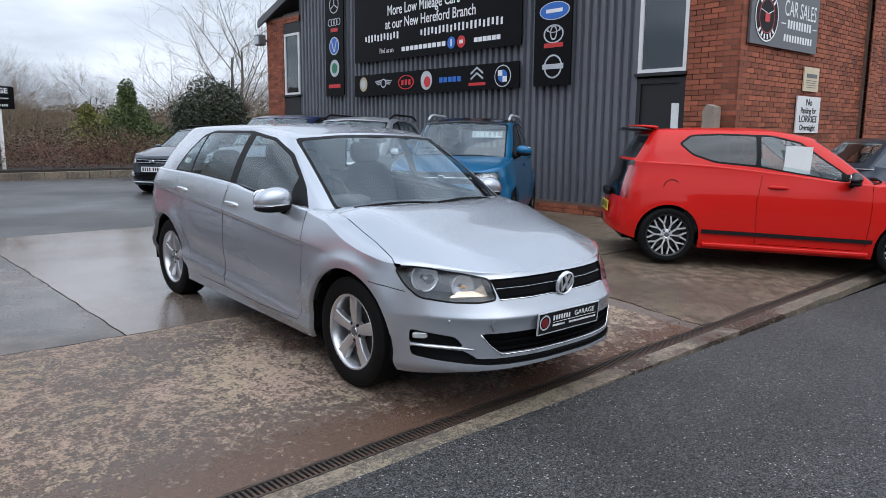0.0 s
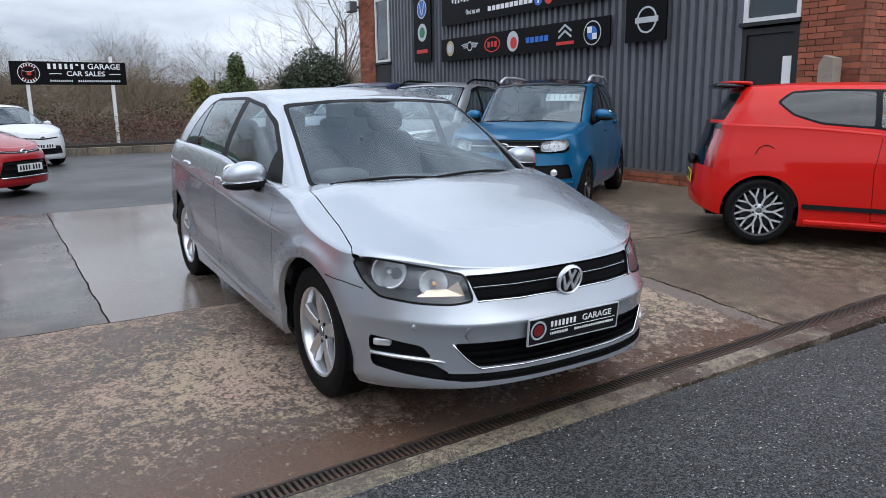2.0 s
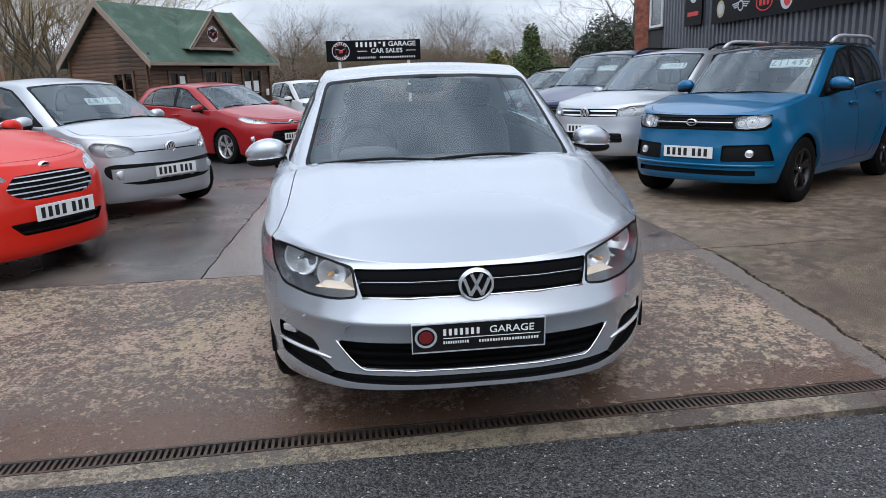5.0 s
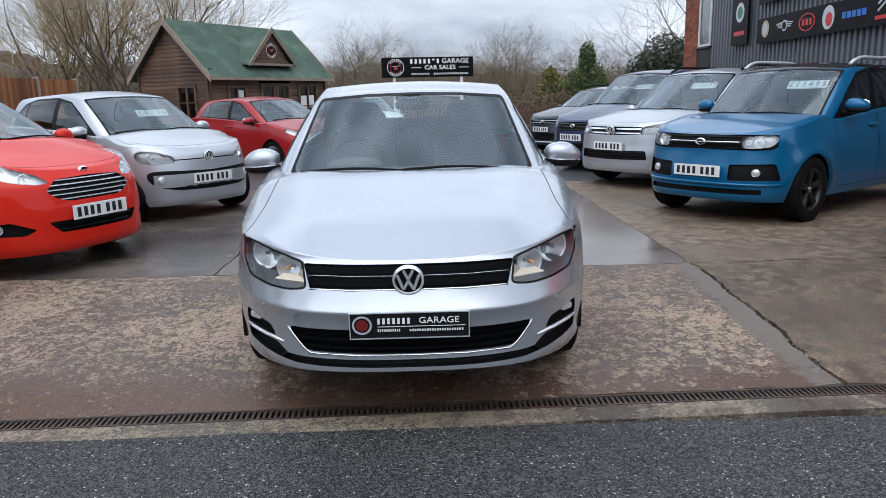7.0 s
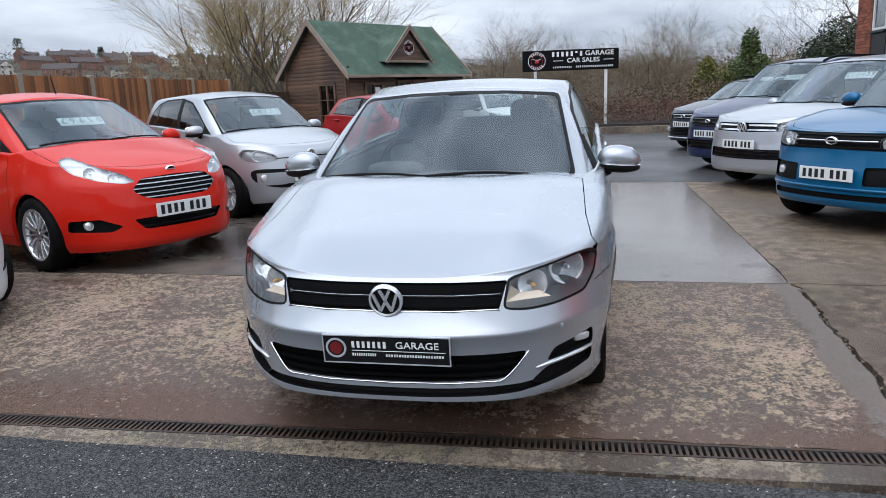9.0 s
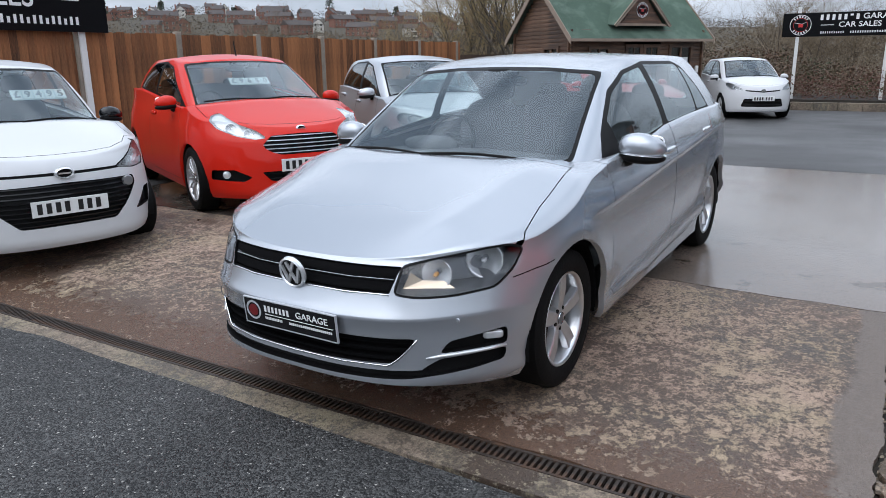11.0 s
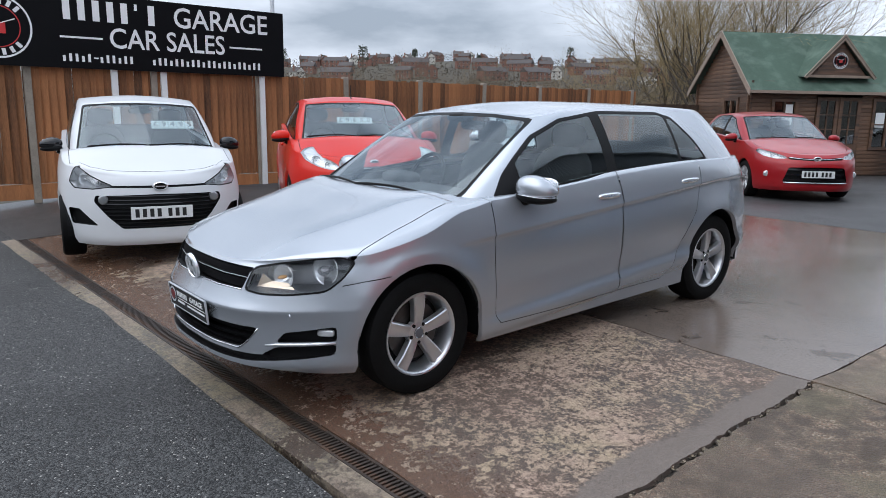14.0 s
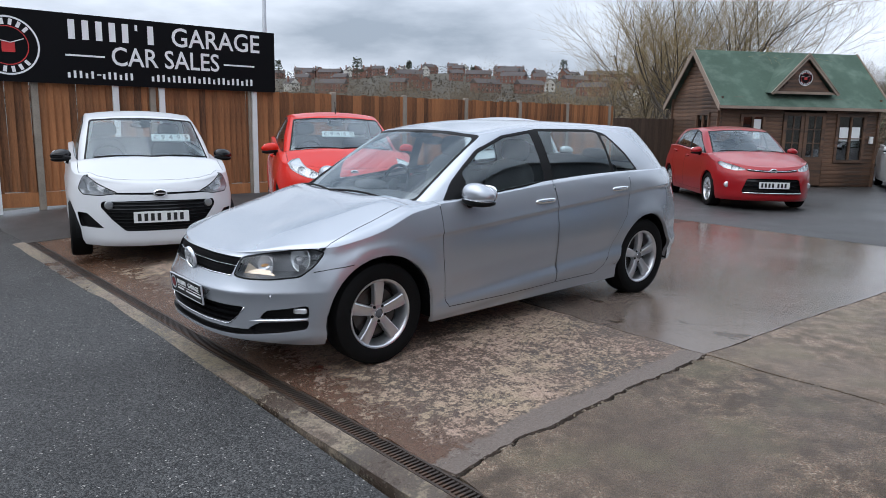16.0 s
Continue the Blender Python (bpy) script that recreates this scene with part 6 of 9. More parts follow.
    if rear_plate:
        number_plate(car, pose(0, r + 0.006 + rear_plate[0], rear_plate[1], 0, 0, 180), False)
    # emblem
    if "badge" in s:
        by, bz2, br, kindb = s["badge"]
        mm = pose(0, by, bz2, s.get("badge_tip", 10), 0, 0)
        bd = part("badge", lathe([(0, -0.004), (br * 0.86, -0.003), (br * 0.9, -0.009), (br, -0.006), (br, 0.012)] if kindb == "round" else [(0, -0.006), (br * 0.9, -0.005), (br, 0.0), (br, 0.01)], 36, "y"), M_TRIMB, car, "chrome maker's emblem", smooth=30, m=mm @ Matrix.Diagonal((1, 1, 1 if kindb == "round" else 0.62, 1)))
        if kindb == "oval":
            part("badge_ring", lathe([(br * 0.74, -0.006), (br * 0.88, -0.018), (br * 1.0, -0.008), (br * 1.02, 0.006)], 36, "y"), M_REFLECT, bd, smooth=30)
            part("badge_stroke", box((-br * 0.62, -0.011, -br * 0.13), (br * 0.62, -0.004, br * 0.13)), M_REFLECT, bd)
        if kindb == "round":
            part("badge_ring", lathe([(br * 0.84, -0.006), (br * 0.9, -0.013), (br * 1.0, -0.008), (br * 1.02, 0.006)], 36, "y"), M_REFLECT, bd, smooth=30)
            w2 = br * 0.085
            for (xa, za), (xb, zb) in (((-0.30, 0.72), (0, 0.08)), ((0.30, 0.72), (0, 0.08)), ((-0.70, 0.42), (-0.33, -0.62)), ((0.70, 0.42), (0.33, -0.62)), ((-0.33, -0.62), (0, 0.0)), ((0.33, -0.62), (0, 0.0))):
                dx, dz = xb - xa, zb - za
                ln = math.hypot(dx, dz)
                nx, nz = -dz / ln * w2, dx / ln * w2
                part("badge_stroke", flat_plate([(xa * br + nx, za * br + nz), (xb * br + nx, zb * br + nz), (xb * br - nx, zb * br - nz), (xa * br - nx, za * br - nz)], "y", -0.012, -0.003), M_REFLECT, bd)
    for b in s.get("extras", ()):
        b(car)
    if price:
        px, pz_ = price[1]
        t = (pz_ - zc) / (rail - zc)
        yy = c0 + 0.12 + (t0 + 0.06 - c0 - 0.12) * t
        card = part("price_card", box((-0.21, 0, -0.055), (0.21, 0.003, 0.055)), M_PRICE, car, "pale windscreen price card", m=pose(px, yy + 0.035, pz_, -math.degrees(math.atan2(t0 - c0, rail - zc)) * 0.8, 0, 0))
        n_c = len(price[0])
        for i, ch in enumerate(price[0]):
            cell = -0.21 + 0.42 * (i + 0.5) / n_c
            part("digit_card", box((cell - 0.036, -0.004, -0.046), (cell + 0.036, -0.001, 0.046)), mat("digit_card", (0.46, 0.52, 0.51), 0.5, vary=0.05), card)
            lettering(ch, 0.095, mat("grey_print", (0.16, 0.18, 0.19), 0.5, vary=0.05), card, pose(cell, -0.006, 0, 90, 0, 0), "price_digit", bold=0.002)
    if rails:
        for sx in (1, -1):
            pts = []
            for t in np.linspace(0, 1, 14):
                yy = t0 + 0.22 + (s["roof_end"] - t0 - 0.42) * t
                e = min(1, 5.5 * min(t, 1 - t))
                pts.append((sx * (s["rx"] - 0.035), yy, rail - 0.0 + 0.075 * e ** 0.6))
            part("roof_rail", tube(pts, 0.019, 8), rails, car, smooth=True)
    if aerial:
        part("aerial", tube([(0, aerial[0], aerial[1]), (0, aerial[0] + 0.06, aerial[1] + 0.16)], [0.008, 0.004], 6), M_TRIMB, car)
    return car


def lerp(a, b, t):
    return a + (b - a) * t


def clip_band(pts, y0, y1):
    """The part of an outline between two y values."""
    for lim, sgn in ((y0, 1), (y1, -1)):
        out = []
        for a, b in zip(pts, pts[1:] + pts[:1]):
            ia, ib = sgn * (a[1] - lim) >= 0, sgn * (b[1] - lim) >= 0
            if ia:
                out.append(Vector(a))
            if ia != ib:
                t = (lim - a[1]) / (b[1] - a[1])
                out.append(Vector(a).lerp(Vector(b), t))
        pts = out
        if not pts:
            return []
    return pts


def make_wheel_at(parent, at, sx, R, rim, style, width, alloy):
    w = new("wheel")
    w.parent = parent
    w.matrix_basis = Matrix.Translation(at)
    return make_wheel(w, (0, 0, 0), sx, R, rim, style, width, alloy)


def cowl_strip(s):
    """The dark panel between bonnet and windscreen."""
    bm = bmesh.new()
    rows = []
    for t in np.linspace(-0.95, 0.95, 17):
        x = t * s["bx"] * 0.93
        y = s["cowl"][0] - 0.055 + 0.15 * t * t
        z = s["cowl"][1] - 0.012 - 0.028 * t * t
        rows.append([bm.verts.new((x, y, z - 0.01)), bm.verts.new((x, y + 0.05, z + 0.0)), bm.verts.new((x, y + 0.10, z - 0.02))])
    for a, b in zip(rows, rows[1:]):
        for k in range(2):
            bm.faces.new((a[k], b[k], b[k + 1], a[k + 1]))
    return bm


def on_nose(s, x, z, out=0.0):
    """A point of the front, at that distance from the middle and height."""
    pl = s["plan"]
    f = -s["fo"]
    y = float(np.interp(abs(x), [p[0] for p in pl[:10]], [p[1] for p in pl[:10]]))
    wf = max(0.0, (0.1 - y) / (0.1 - f))
    return (x, y + curve1(s["fsh"])(z) * wf - out, z)


# ---- the silver hatchback in the middle of the forecourt ----
M_GRILLE = mat("deep_black_grille", (0.004, 0.004, 0.0045), 0.65, spec=0.04, vary=0.15, scale=8, fine=80)
SLOPE = math.degrees(math.atan2(0.074, 2.636))
P_SILVER = paint("silver_paint", (0.435, 0.462, 0.50), 0.66, 0.27)
hero = hatch(0.86, 2.637, 0.73, 0.895, 1.453, hood=0.715, drop=0.125, crown=0.033, base_in=0.067, roof_end=2.92, tail_lean=0.2)
hero["ridge"], hero["ridge_line"], hero["rise"] = 0.022, (0.43, 0.64), 0.062
hero["g0"] = hero["g0"][:7] + [(0.828, 1.9), (0.826, 2.5), (0.817, 2.8), (0.789, 2.95), (0.722, 3.055), (0.46, 3.13), (0, 3.15)]
hero["g1"] = hero["g1"][:7] + [(0.615, 1.6), (0.615, 1.9), (0.60, 2.46), (0.575, 2.74), (0.52, 2.85), (0.32, 2.90), (0, 2.92)]
hero["rows"] = [0.19, 0.212, 0.228, 0.245, 0.258, 0.27, 0.285, 0.30, 0.317, 0.335, 0.36, 0.39, 0.42, 0.45, 0.475, 0.492, 0.505, 0.512, 0.519, 0.53, 0.545, 0.565, 0.585, 0.605,
                0.64, 0.675, 0.705, 0.73, 0.746, 0.757, 0.766, 0.774, 0.787, 0.81, 0.84, 0.87, 0.90, 0.925, 0.95, 1.0]
hero["crease"], hero["crease_w"] = 0.770, 0.9945
hero["sec_front"] = [(0.10, 0.945), (0.19, 0.958), (0.245, 0.984), (0.40, 0.99), (0.55, 0.994), (0.66, 0.990), (0.76, 0.982), (0.84, 0.968), (0.98, 0.93), (1.1, 0.92)]
hero["bot"] = [(-0.86, 0.250), (-0.75, 0.236), (-0.46, 0.196), (-0.2, 0.19), (0.4, 0.20), (2.2, 0.20), (3.1, 0.24), (3.42, 0.31)]
hero["fsh"] = [(0.18, 0.05), (0.215, 0.02), (0.245, 0.0), (0.27, 0.0), (0.30, 0.010), (0.45, 0.014), (0.49, 0.006), (0.512, 0.0), (0.520, 0.006), (0.545, 0.022), (0.605, 0.053), (0.675, 0.082), (0.725, 0.12), (1.0, 0.16)]
hero["arch"], hero["flare"] = 0.368, 0.014
hero["seams"] = [[(-0.42, 0.628), (-0.33, 0.640), (-0.20, 0.652)]]
hero["sec"] = [(0.10, 0.945), (0.19, 0.958), (0.245, 0.984), (0.285, 0.988), (0.300, 0.984), (0.335, 0.971), (0.39, 0.974), (0.5, 0.988), (0.62, 0.990), (0.70, 0.986), (0.746, 0.9835), (0.757, 0.987), (0.766, 0.9945), (0.774, 0.9925), (0.80, 0.983), (0.84, 0.968), (0.88, 0.958), (0.98, 0.93), (1.1, 0.92)]
hero["head"] = [(0.415, -0.731, 0.598), (0.452, -0.70, 0.705), (0.56, -0.62, 0.732), (0.68, -0.47, 0.756), (0.735, -0.375, 0.761), (0.782, -0.325, 0.738), (0.765, -0.39, 0.660), (0.728, -0.465, 0.600), (0.62, -0.60, 0.585), (0.50, -0.69, 0.585)]
hero["bowls"] = [(0.545, -0.60, 0.655, 0.060, M_AMBER), (0.672, -0.445, 0.690, 0.073, None)]
hero["head_bits"] = [([(0.445, -0.685, 0.606), (0.62, -0.575, 0.60), (0.57, -0.585, 0.628), (0.50, -0.63, 0.632), (0.465, -0.66, 0.668)], M_WARM)]
hero["bowl_depth"], hero["head_mat"] = 0.115, mat("smoked_lamp_housing", (0.13, 0.136, 0.148), 0.3, 0.5, vary=0.08, scale=8)
hero["gap"] = 0.0045
hero["dlo"] = [(0.505, 0.93), (0.63, 1.062), (0.755, 1.15), (0.93, 1.26), (1.19, 1.348), (1.55, 1.386), (2.16, 1.368), (2.31, 1.33), (2.45, 1.19), (2.56, 1.034), (1.5, 1.012)]
hero["panes"] = [(0.74, 1.455), (1.55, 2.215), (2.245, 3.0)]
hero["bonnet_min"] = 0.697
hero["bonnet"] = [(0, -0.92), (0.50, -0.92), (0.50, -0.75), (0.61, -0.655), (0.745, -0.48), (0.80, -0.345), (0.778, -0.29), (0.752, -0.1), (0.742, 0.1), (0.732, 0.29), (0.6, 0.245), (0.3, 0.2), (0, 0.18)]
hero["front"] = [
    ("upper_grille", [(0, 0.600), (0.428, 0.600), (0.456, 0.700), (0, 0.700)], M_TRIMB, 0.035, 2, {"label": "black slatted upper grille", "round": 0.008, "slat_mat": M_GRILLE, "slat_half": 0.3, "slat_depth": 0.45}),
    ("lower_grille", [(0, 0.326), (0.445, 0.330), (0.485, 0.352), (0.535, 0.432), (0, 0.435)], M_TRIMB, 0.05, 3, {"label": "black slatted lower grille", "round": 0.02, "slat_mat": M_GRILLE}),
    ("lower_groove", [(0, 0.268), (0.50, 0.268), (0.60, 0.276), (0.63, 0.305), (0.52, 0.300), (0, 0.300)], M_TRIMB, 0.035, 0, {"label": "black groove above the front lip", "round": 0.004}),
]
hero["front_pair"] = [
    ("fog_recess", [(0.605, -0.685, 0.364), (0.635, -0.655, 0.412), (0.785, -0.46, 0.438), (0.785, -0.46, 0.366)], M_TRIMB, 0.035, 0, {"dir": 42, "label": "black fog lamp recess"}),
    ("corner_intake", [(0.55, -0.74, 0.300), (0.61, -0.69, 0.342), (0.785, -0.46, 0.350), (0.775, -0.47, 0.300), (0.70, -0.60, 0.284), (0.59, -0.71, 0.274)], M_TRIMB, 0.03, 0, {"dir": 42, "label": "black corner intake"}),
]
hero["doors"] = [
    [(0.458, 0.95), (0.452, 0.62), (0.474, 0.32), (0.50, 0.280), (1.0, 0.272), (1.53, 0.275), (1.54, 0.70), (1.51, 1.1), (0.458, 1.1)],
    [(1.531, 0.275), (2.0, 0.272), (2.08, 0.32), (2.20, 0.50), (2.35, 0.70), (2.395, 0.99), (2.395, 1.1), (1.511, 1.1), (1.541, 0.70)],
]
hero["handles"] = [(1.40, 0.890), (2.255, 0.915)]
hero["handle_x"] = 0.858
hero["tail"] = [(0.84, 2.98, 0.93), (0.66, 3.2, 0.95), (0.64, 3.26, 0.77), (0.80, 3.08, 0.74)]
hero["badge"] = (-0.826, 0.648, 0.066, "round")
hero["plate_tip"] = 4
hero["mirror_at"], hero["mirror_size"] = (0.70, 0.99), 1.1
hero["repeater"] = True


def hero_details(car):
    for z, r, out, mt in ((0.599, 0.0045, 0.001, M_CHROME), (0.652, 0.0014, -0.012, M_SILVERV)):
        part("grille_strip", tube([on_nose(hero, x, z, out) for x in np.linspace(-0.43, 0.43, 25)], r, 6), mt, car, "thin chrome grille strip", smooth=True)
    pts = [on_nose(hero, x, 0.320 + 0.108 * max(0, (abs(x) - 0.43) / 0.108) ** 1.4, 0.002) for x in np.linspace(-0.538, 0.538, 61)]
    part("chrome_strip", tube(pts, 0.0036, 6), M_CHROME, car, "chrome strip under the lower grille", smooth=True)
    for sx in (1, -1):
        part("trim_blade", tube([on_nose(hero, sx * x, z, 0.0) for x, z in ((0.565, 0.350), (0.61, 0.354), (0.65, 0.356), (0.70, 0.357), (0.74, 0.358), (0.78, 0.358))], [0.003, 0.006, 0.0075, 0.0075, 0.007, 0.005], 8), M_REFLECT, car, smooth=True)
        part("fog_lamp", superbox((0, 0, 0), (0.042, 0.012, 0.017), 4, m=pose(sx * 0.733, -0.487, 0.402, 0, 0, sx * 42)), M_REFLECT, car, "clear fog lamp", smooth=True)
        for x, yy, z in ((0.34, on_nose(hero, 0.34, 0.475)[1], 0.475), (0.66, on_nose(hero, 0.66, 0.495)[1], 0.495)):
            part("parking_sensor", lathe([(0, -0.003), (0.009, -0.002), (0.011, 0.004)], 14, "y", at=(sx * x, yy, z)), P_SILVER, car, smooth=30)
    part("towing_cover", lathe([(0.026, -0.001), (0.028, -0.002), (0.030, 0.004)], 24, "y", at=(-0.475, on_nose(hero, 0.475, 0.475)[1] - 0.006, 0.475)), M_GREYBOARD, car)


hero["extras"] = [hero_details]
build_car("silver metallic five-door hatchback parked on brown concrete by the drain", pose(0, 0, 0, SLOPE, 0, 0), hero, P_SILVER, wheel_style=("five", 5, None), rim=0.212, plate=(-0.866, 0.462, 0.50), show=True, handle=mat("bright_handle", (0.72, 0.74, 0.76), 0.18, 0.8, vary=0.03), hub=0.806, group="cars on the forecourt")


# ---- the other cars ----
def parked(nose, heading, s):
    h = radians(heading)
    d = Vector((math.cos(h), math.sin(h)))
    a = Vector(nose[:2]) - d * s["fo"]
    b = a - d * s["wb"]
    ga, gb = GROUND(a.y), GROUND(b.y)
    return Matrix.Translation((a.x, a.y, ga)) @ pose(0, 0, 0, 0, 0, heading + 90) @ pose(0, 0, 0, math.degrees(math.atan2(gb - ga, s["wb"])), 0, 0)


def std_doors(s, n=2, front=None):
    wb, b1, cl = s["wb"], s["belt"][1] + 0.1, s["clear"] + 0.09
    a0 = s["cowl"][0] + 0.2 if front is None else front
    bp = s.get("b_pillar", wb * 0.567) + 0.03
    e = wb - s["wheel"] - 0.03
    if n == 2:
        s["doors"] = [[(a0, 0.95), (a0, 0.6), (a0 + 0.02, cl + 0.03), (a0 + 0.05, cl), (bp, cl), (bp + 0.01, 0.7), (bp - 0.02, b1), (a0, b1)],
                      [(bp + 0.001, cl), (e - 0.28, cl), (e - 0.18, cl + 0.06), (e - 0.05, 0.52), (e + 0.1, 0.72), (e + 0.14, b1), (bp - 0.019, b1), (bp + 0.011, 0.7)]]
        s["handles"] = [(bp - 0.14, s["belt"][0] - 0.085), (e + 0.0, s["belt"][1] - 0.11)]
    else:
        s["doors"] = [[(a0, 0.95), (a0, 0.6), (a0 + 0.02, cl + 0.03), (a0 + 0.05, cl), (bp + 0.12, cl), (bp + 0.15, 0.7), (bp + 0.08, b1), (a0, b1)]]
        s["handles"] = [(bp - 0.06, s["belt"][0] - 0.10)]
    s["handle_x"] = s["hw"] * 0.955


def std_bonnet(s, edge=0.82, front=0.06):
    hw, f, c = s["hw"], -s["fo"], s["cowl"][0]
    g = lambda k: on_nose(s, k * hw, s["hood"])[1] + front
    s["bonnet"] = [(0, g(0)), (0.28 * hw, g(0.28)), (0.5 * hw, g(0.5)), (0.66 * hw, g(0.66) + 0.02), (0.76 * hw, g(0.76) + 0.1), (edge * hw, c - 0.35), (edge * hw, c + 0.04), (0.66 * hw, c - 0.005), (0.33 * hw, c - 0.05), (0, c - 0.07)]


def head_of(s, pts, dirn=40, rnd=0.03, bowls=(), amber=True):
    s["head"] = [on_nose(s, x, z) for x, z in pts]
    s["head_dir"], s["head_round"] = dirn, rnd
    out = []
    for x, z, r in bowls:
        q = on_nose(s, x, z)
        out.append((q[0] - 0.015, q[1] + 0.038, z, r, None))
    s["bowls"] = out


def pair(s, nm, pts, mt, depth, extra):
    s.setdefault("front_pair", []).append((nm, [on_nose(s, x, z) for x, z in pts], mt, depth, 0, extra))


def chrome_line(pts_fn, r=0.006, mt=None, nm="chrome_strip"):
    def add(car):
        part(nm, tube(pts_fn(), r, 6), mt or M_CHROME, car, smooth=True)
    return add


def nose_line(s, x1, z, out=0.004, rise=0.0, n=13, x0=None):
    x0 = -x1 if x0 is None else x0
    return [on_nose(s, x, z + rise * (abs(x) / x1) ** 2, out) for x in np.linspace(x0, x1, n)]


P_SILVER2 = paint("pale_silver_paint", (0.46, 0.48, 0.51), 0.65, 0.33)
P_RED = paint("bright_red_paint", (0.54, 0.010, 0.006), 0.0, 0.3)
P_ORANGE = paint("orange_red_paint", (0.55, 0.016, 0.006), 0.0, 0.3)
P_CRIMSON = paint("crimson_paint", (0.30, 0.008, 0.012), 0.1, 0.3)
P_WHITE = paint("white_car_paint", (0.60, 0.61, 0.625), 0.0, 0.3)
P_BLUE = paint("bright_blue_paint", (0.003, 0.105, 0.235), 0.2, 0.28)
P_NAVY = paint("navy_paint", (0.02, 0.03, 0.085), 0.3, 0.3)
P_GREYB = paint("dark_blue_grey_paint", (0.035, 0.045, 0.06), 0.4, 0.3)

# small white hatchback by the fence
s = hatch(0.72, 2.385, 0.56, 0.83, 1.50, hood=0.80, cowl=(0.16, 1.02), belt=(0.97, 1.06), screen_top=(0.80, 0.55), roof_end=2.55, glass_end=2.80, wheel=0.29, clear=0.17, tail_lean=0.16, base_in=0.10, roof_in=0.25)
head_of(s, [(0.385, 0.700), (0.40, 0.722), (0.56, 0.80), (0.665, 0.875), (0.70, 0.84), (0.73, 0.73), (0.69, 0.675), (0.54, 0.675)], 42, 0.02, [(0.61, 0.755, 0.055), (0.50, 0.715, 0.034)])
s["bowl_depth"] = 0.06
std_bonnet(s, 0.86)
std_doors(s)
s["front"] = [("grille", [(0, 0.335), (0.33, 0.335), (0.44, 0.44), (0.545, 0.57), (0.53, 0.625), (0, 0.635)], M_TRIMB, 0.03, 9, {"label": "black mesh grille", "slat_mat": M_GLOSSB, "slat_half": 0.14, "round": 0.02}),
              ("upper_slot", [(0, 0.688), (0.41, 0.694), (0.41, 0.712), (0, 0.710)], M_TRIMB, 0.012, 0, {"round": 0.004})]
pair(s, "corner_intake", [(0.52, 0.36), (0.72, 0.36), (0.74, 0.50), (0.66, 0.50)], M_TRIMB, 0.04, {"dir": 35})
s["badge"] = (on_nose(s, 0, 0.705)[1] - 0.016, 0.705, 0.066, "oval")
s["extras"] = [lambda car, s=s: [part("fog_lamp", lathe([(0, -0.01), (0.034, -0.008), (0.042, 0), (0.042, 0.03)], 24, "y", at=(sx * 0.47, on_nose(s, 0.47, 0.59)[1] - 0.004, 0.588)), M_HOUSING, car, smooth=30) for sx in (1, -1)]]
s["wipers"] = ((-0.55, 0.1), (0.0, 0.6))
build_car("small white hatchback with black mirrors parked by the fence", parked((-2.99, -0.02), -12, s), s, P_WHITE, wheel_style=("thin", 10, None), rim=0.19, mirror=M_GLOSSB, price=("\u00a39495", (0.28, 1.20)), plate=(-0.735, 0.475, 0.52), hub=0.785, detail=0.62)

# orange-red three-door
s = hatch(0.82, 2.489, 0.66, 0.861, 1.485, hood=0.80, cowl=(0.12, 1.03), belt=(0.97, 1.10), screen_top=(0.92, 0.55), roof_end=2.60, glass_end=2.92, wheel=0.305, clear=0.17, tail_lean=0.2, base_in=0.10, roof_in=0.27, front_lean=0.13)
head_of(s, [(0.34, 0.715), (0.40, 0.775), (0.56, 0.845), (0.735, 0.925), (0.77, 0.905), (0.70, 0.80), (0.58, 0.735), (0.44, 0.705)], 42, 0.03, [(0.60, 0.795, 0.045), (0.48, 0.75, 0.04)])
s["head_mat"] = M_LAMP
std_bonnet(s, 0.84)
std_doors(s, 1)
s["front"] = [("grille", [(0, 0.565), (0.24, 0.565), (0.34, 0.60), (0.395, 0.655), (0.30, 0.735), (0, 0.745)], M_TRIMB, 0.035, 5, {"label": "black trapezoid grille with bright bars", "slat_mat": M_SILVERV, "round": 0.03, "slat_depth": 0.3, "edge": M_CHROME, "slat_half": 0.09}),
              ("lower_grille", [(0, 0.33), (0.34, 0.335), (0.42, 0.42), (0, 0.43)], M_TRIMB, 0.05, 2, {"round": 0.02})]
pair(s, "fog_recess", [(0.49, 0.375), (0.56, 0.335), (0.77, 0.345), (0.765, 0.43), (0.62, 0.44)], M_TRIMB, 0.04, {"dir": 40, "fog": [(0.67, on_nose(s, 0.67, 0.385)[1] + 0.02, 0.39, 0.032)]})
s["badge"] = (on_nose(s, 0, 0.79)[1] - 0.004, 0.785, 0.045, "oval")
s["panes"] = [(s["cowl"][0] + 0.47, s["wb"] * 0.6), (s["wb"] * 0.63, 3)]
build_car("orange-red three-door hatchback with a price card in its windscreen", parked((-2.57, 2.02), -24, s), s, P_ORANGE, wheel_style=("thin", 15, None), rim=0.212, price=("\u00a39650", (-0.02, 1.19)), plate=(-0.838, 0.475, 0.52), glass_rear=M_TINT, aerial=(1.0, 1.45), hub=0.81, detail=0.62)


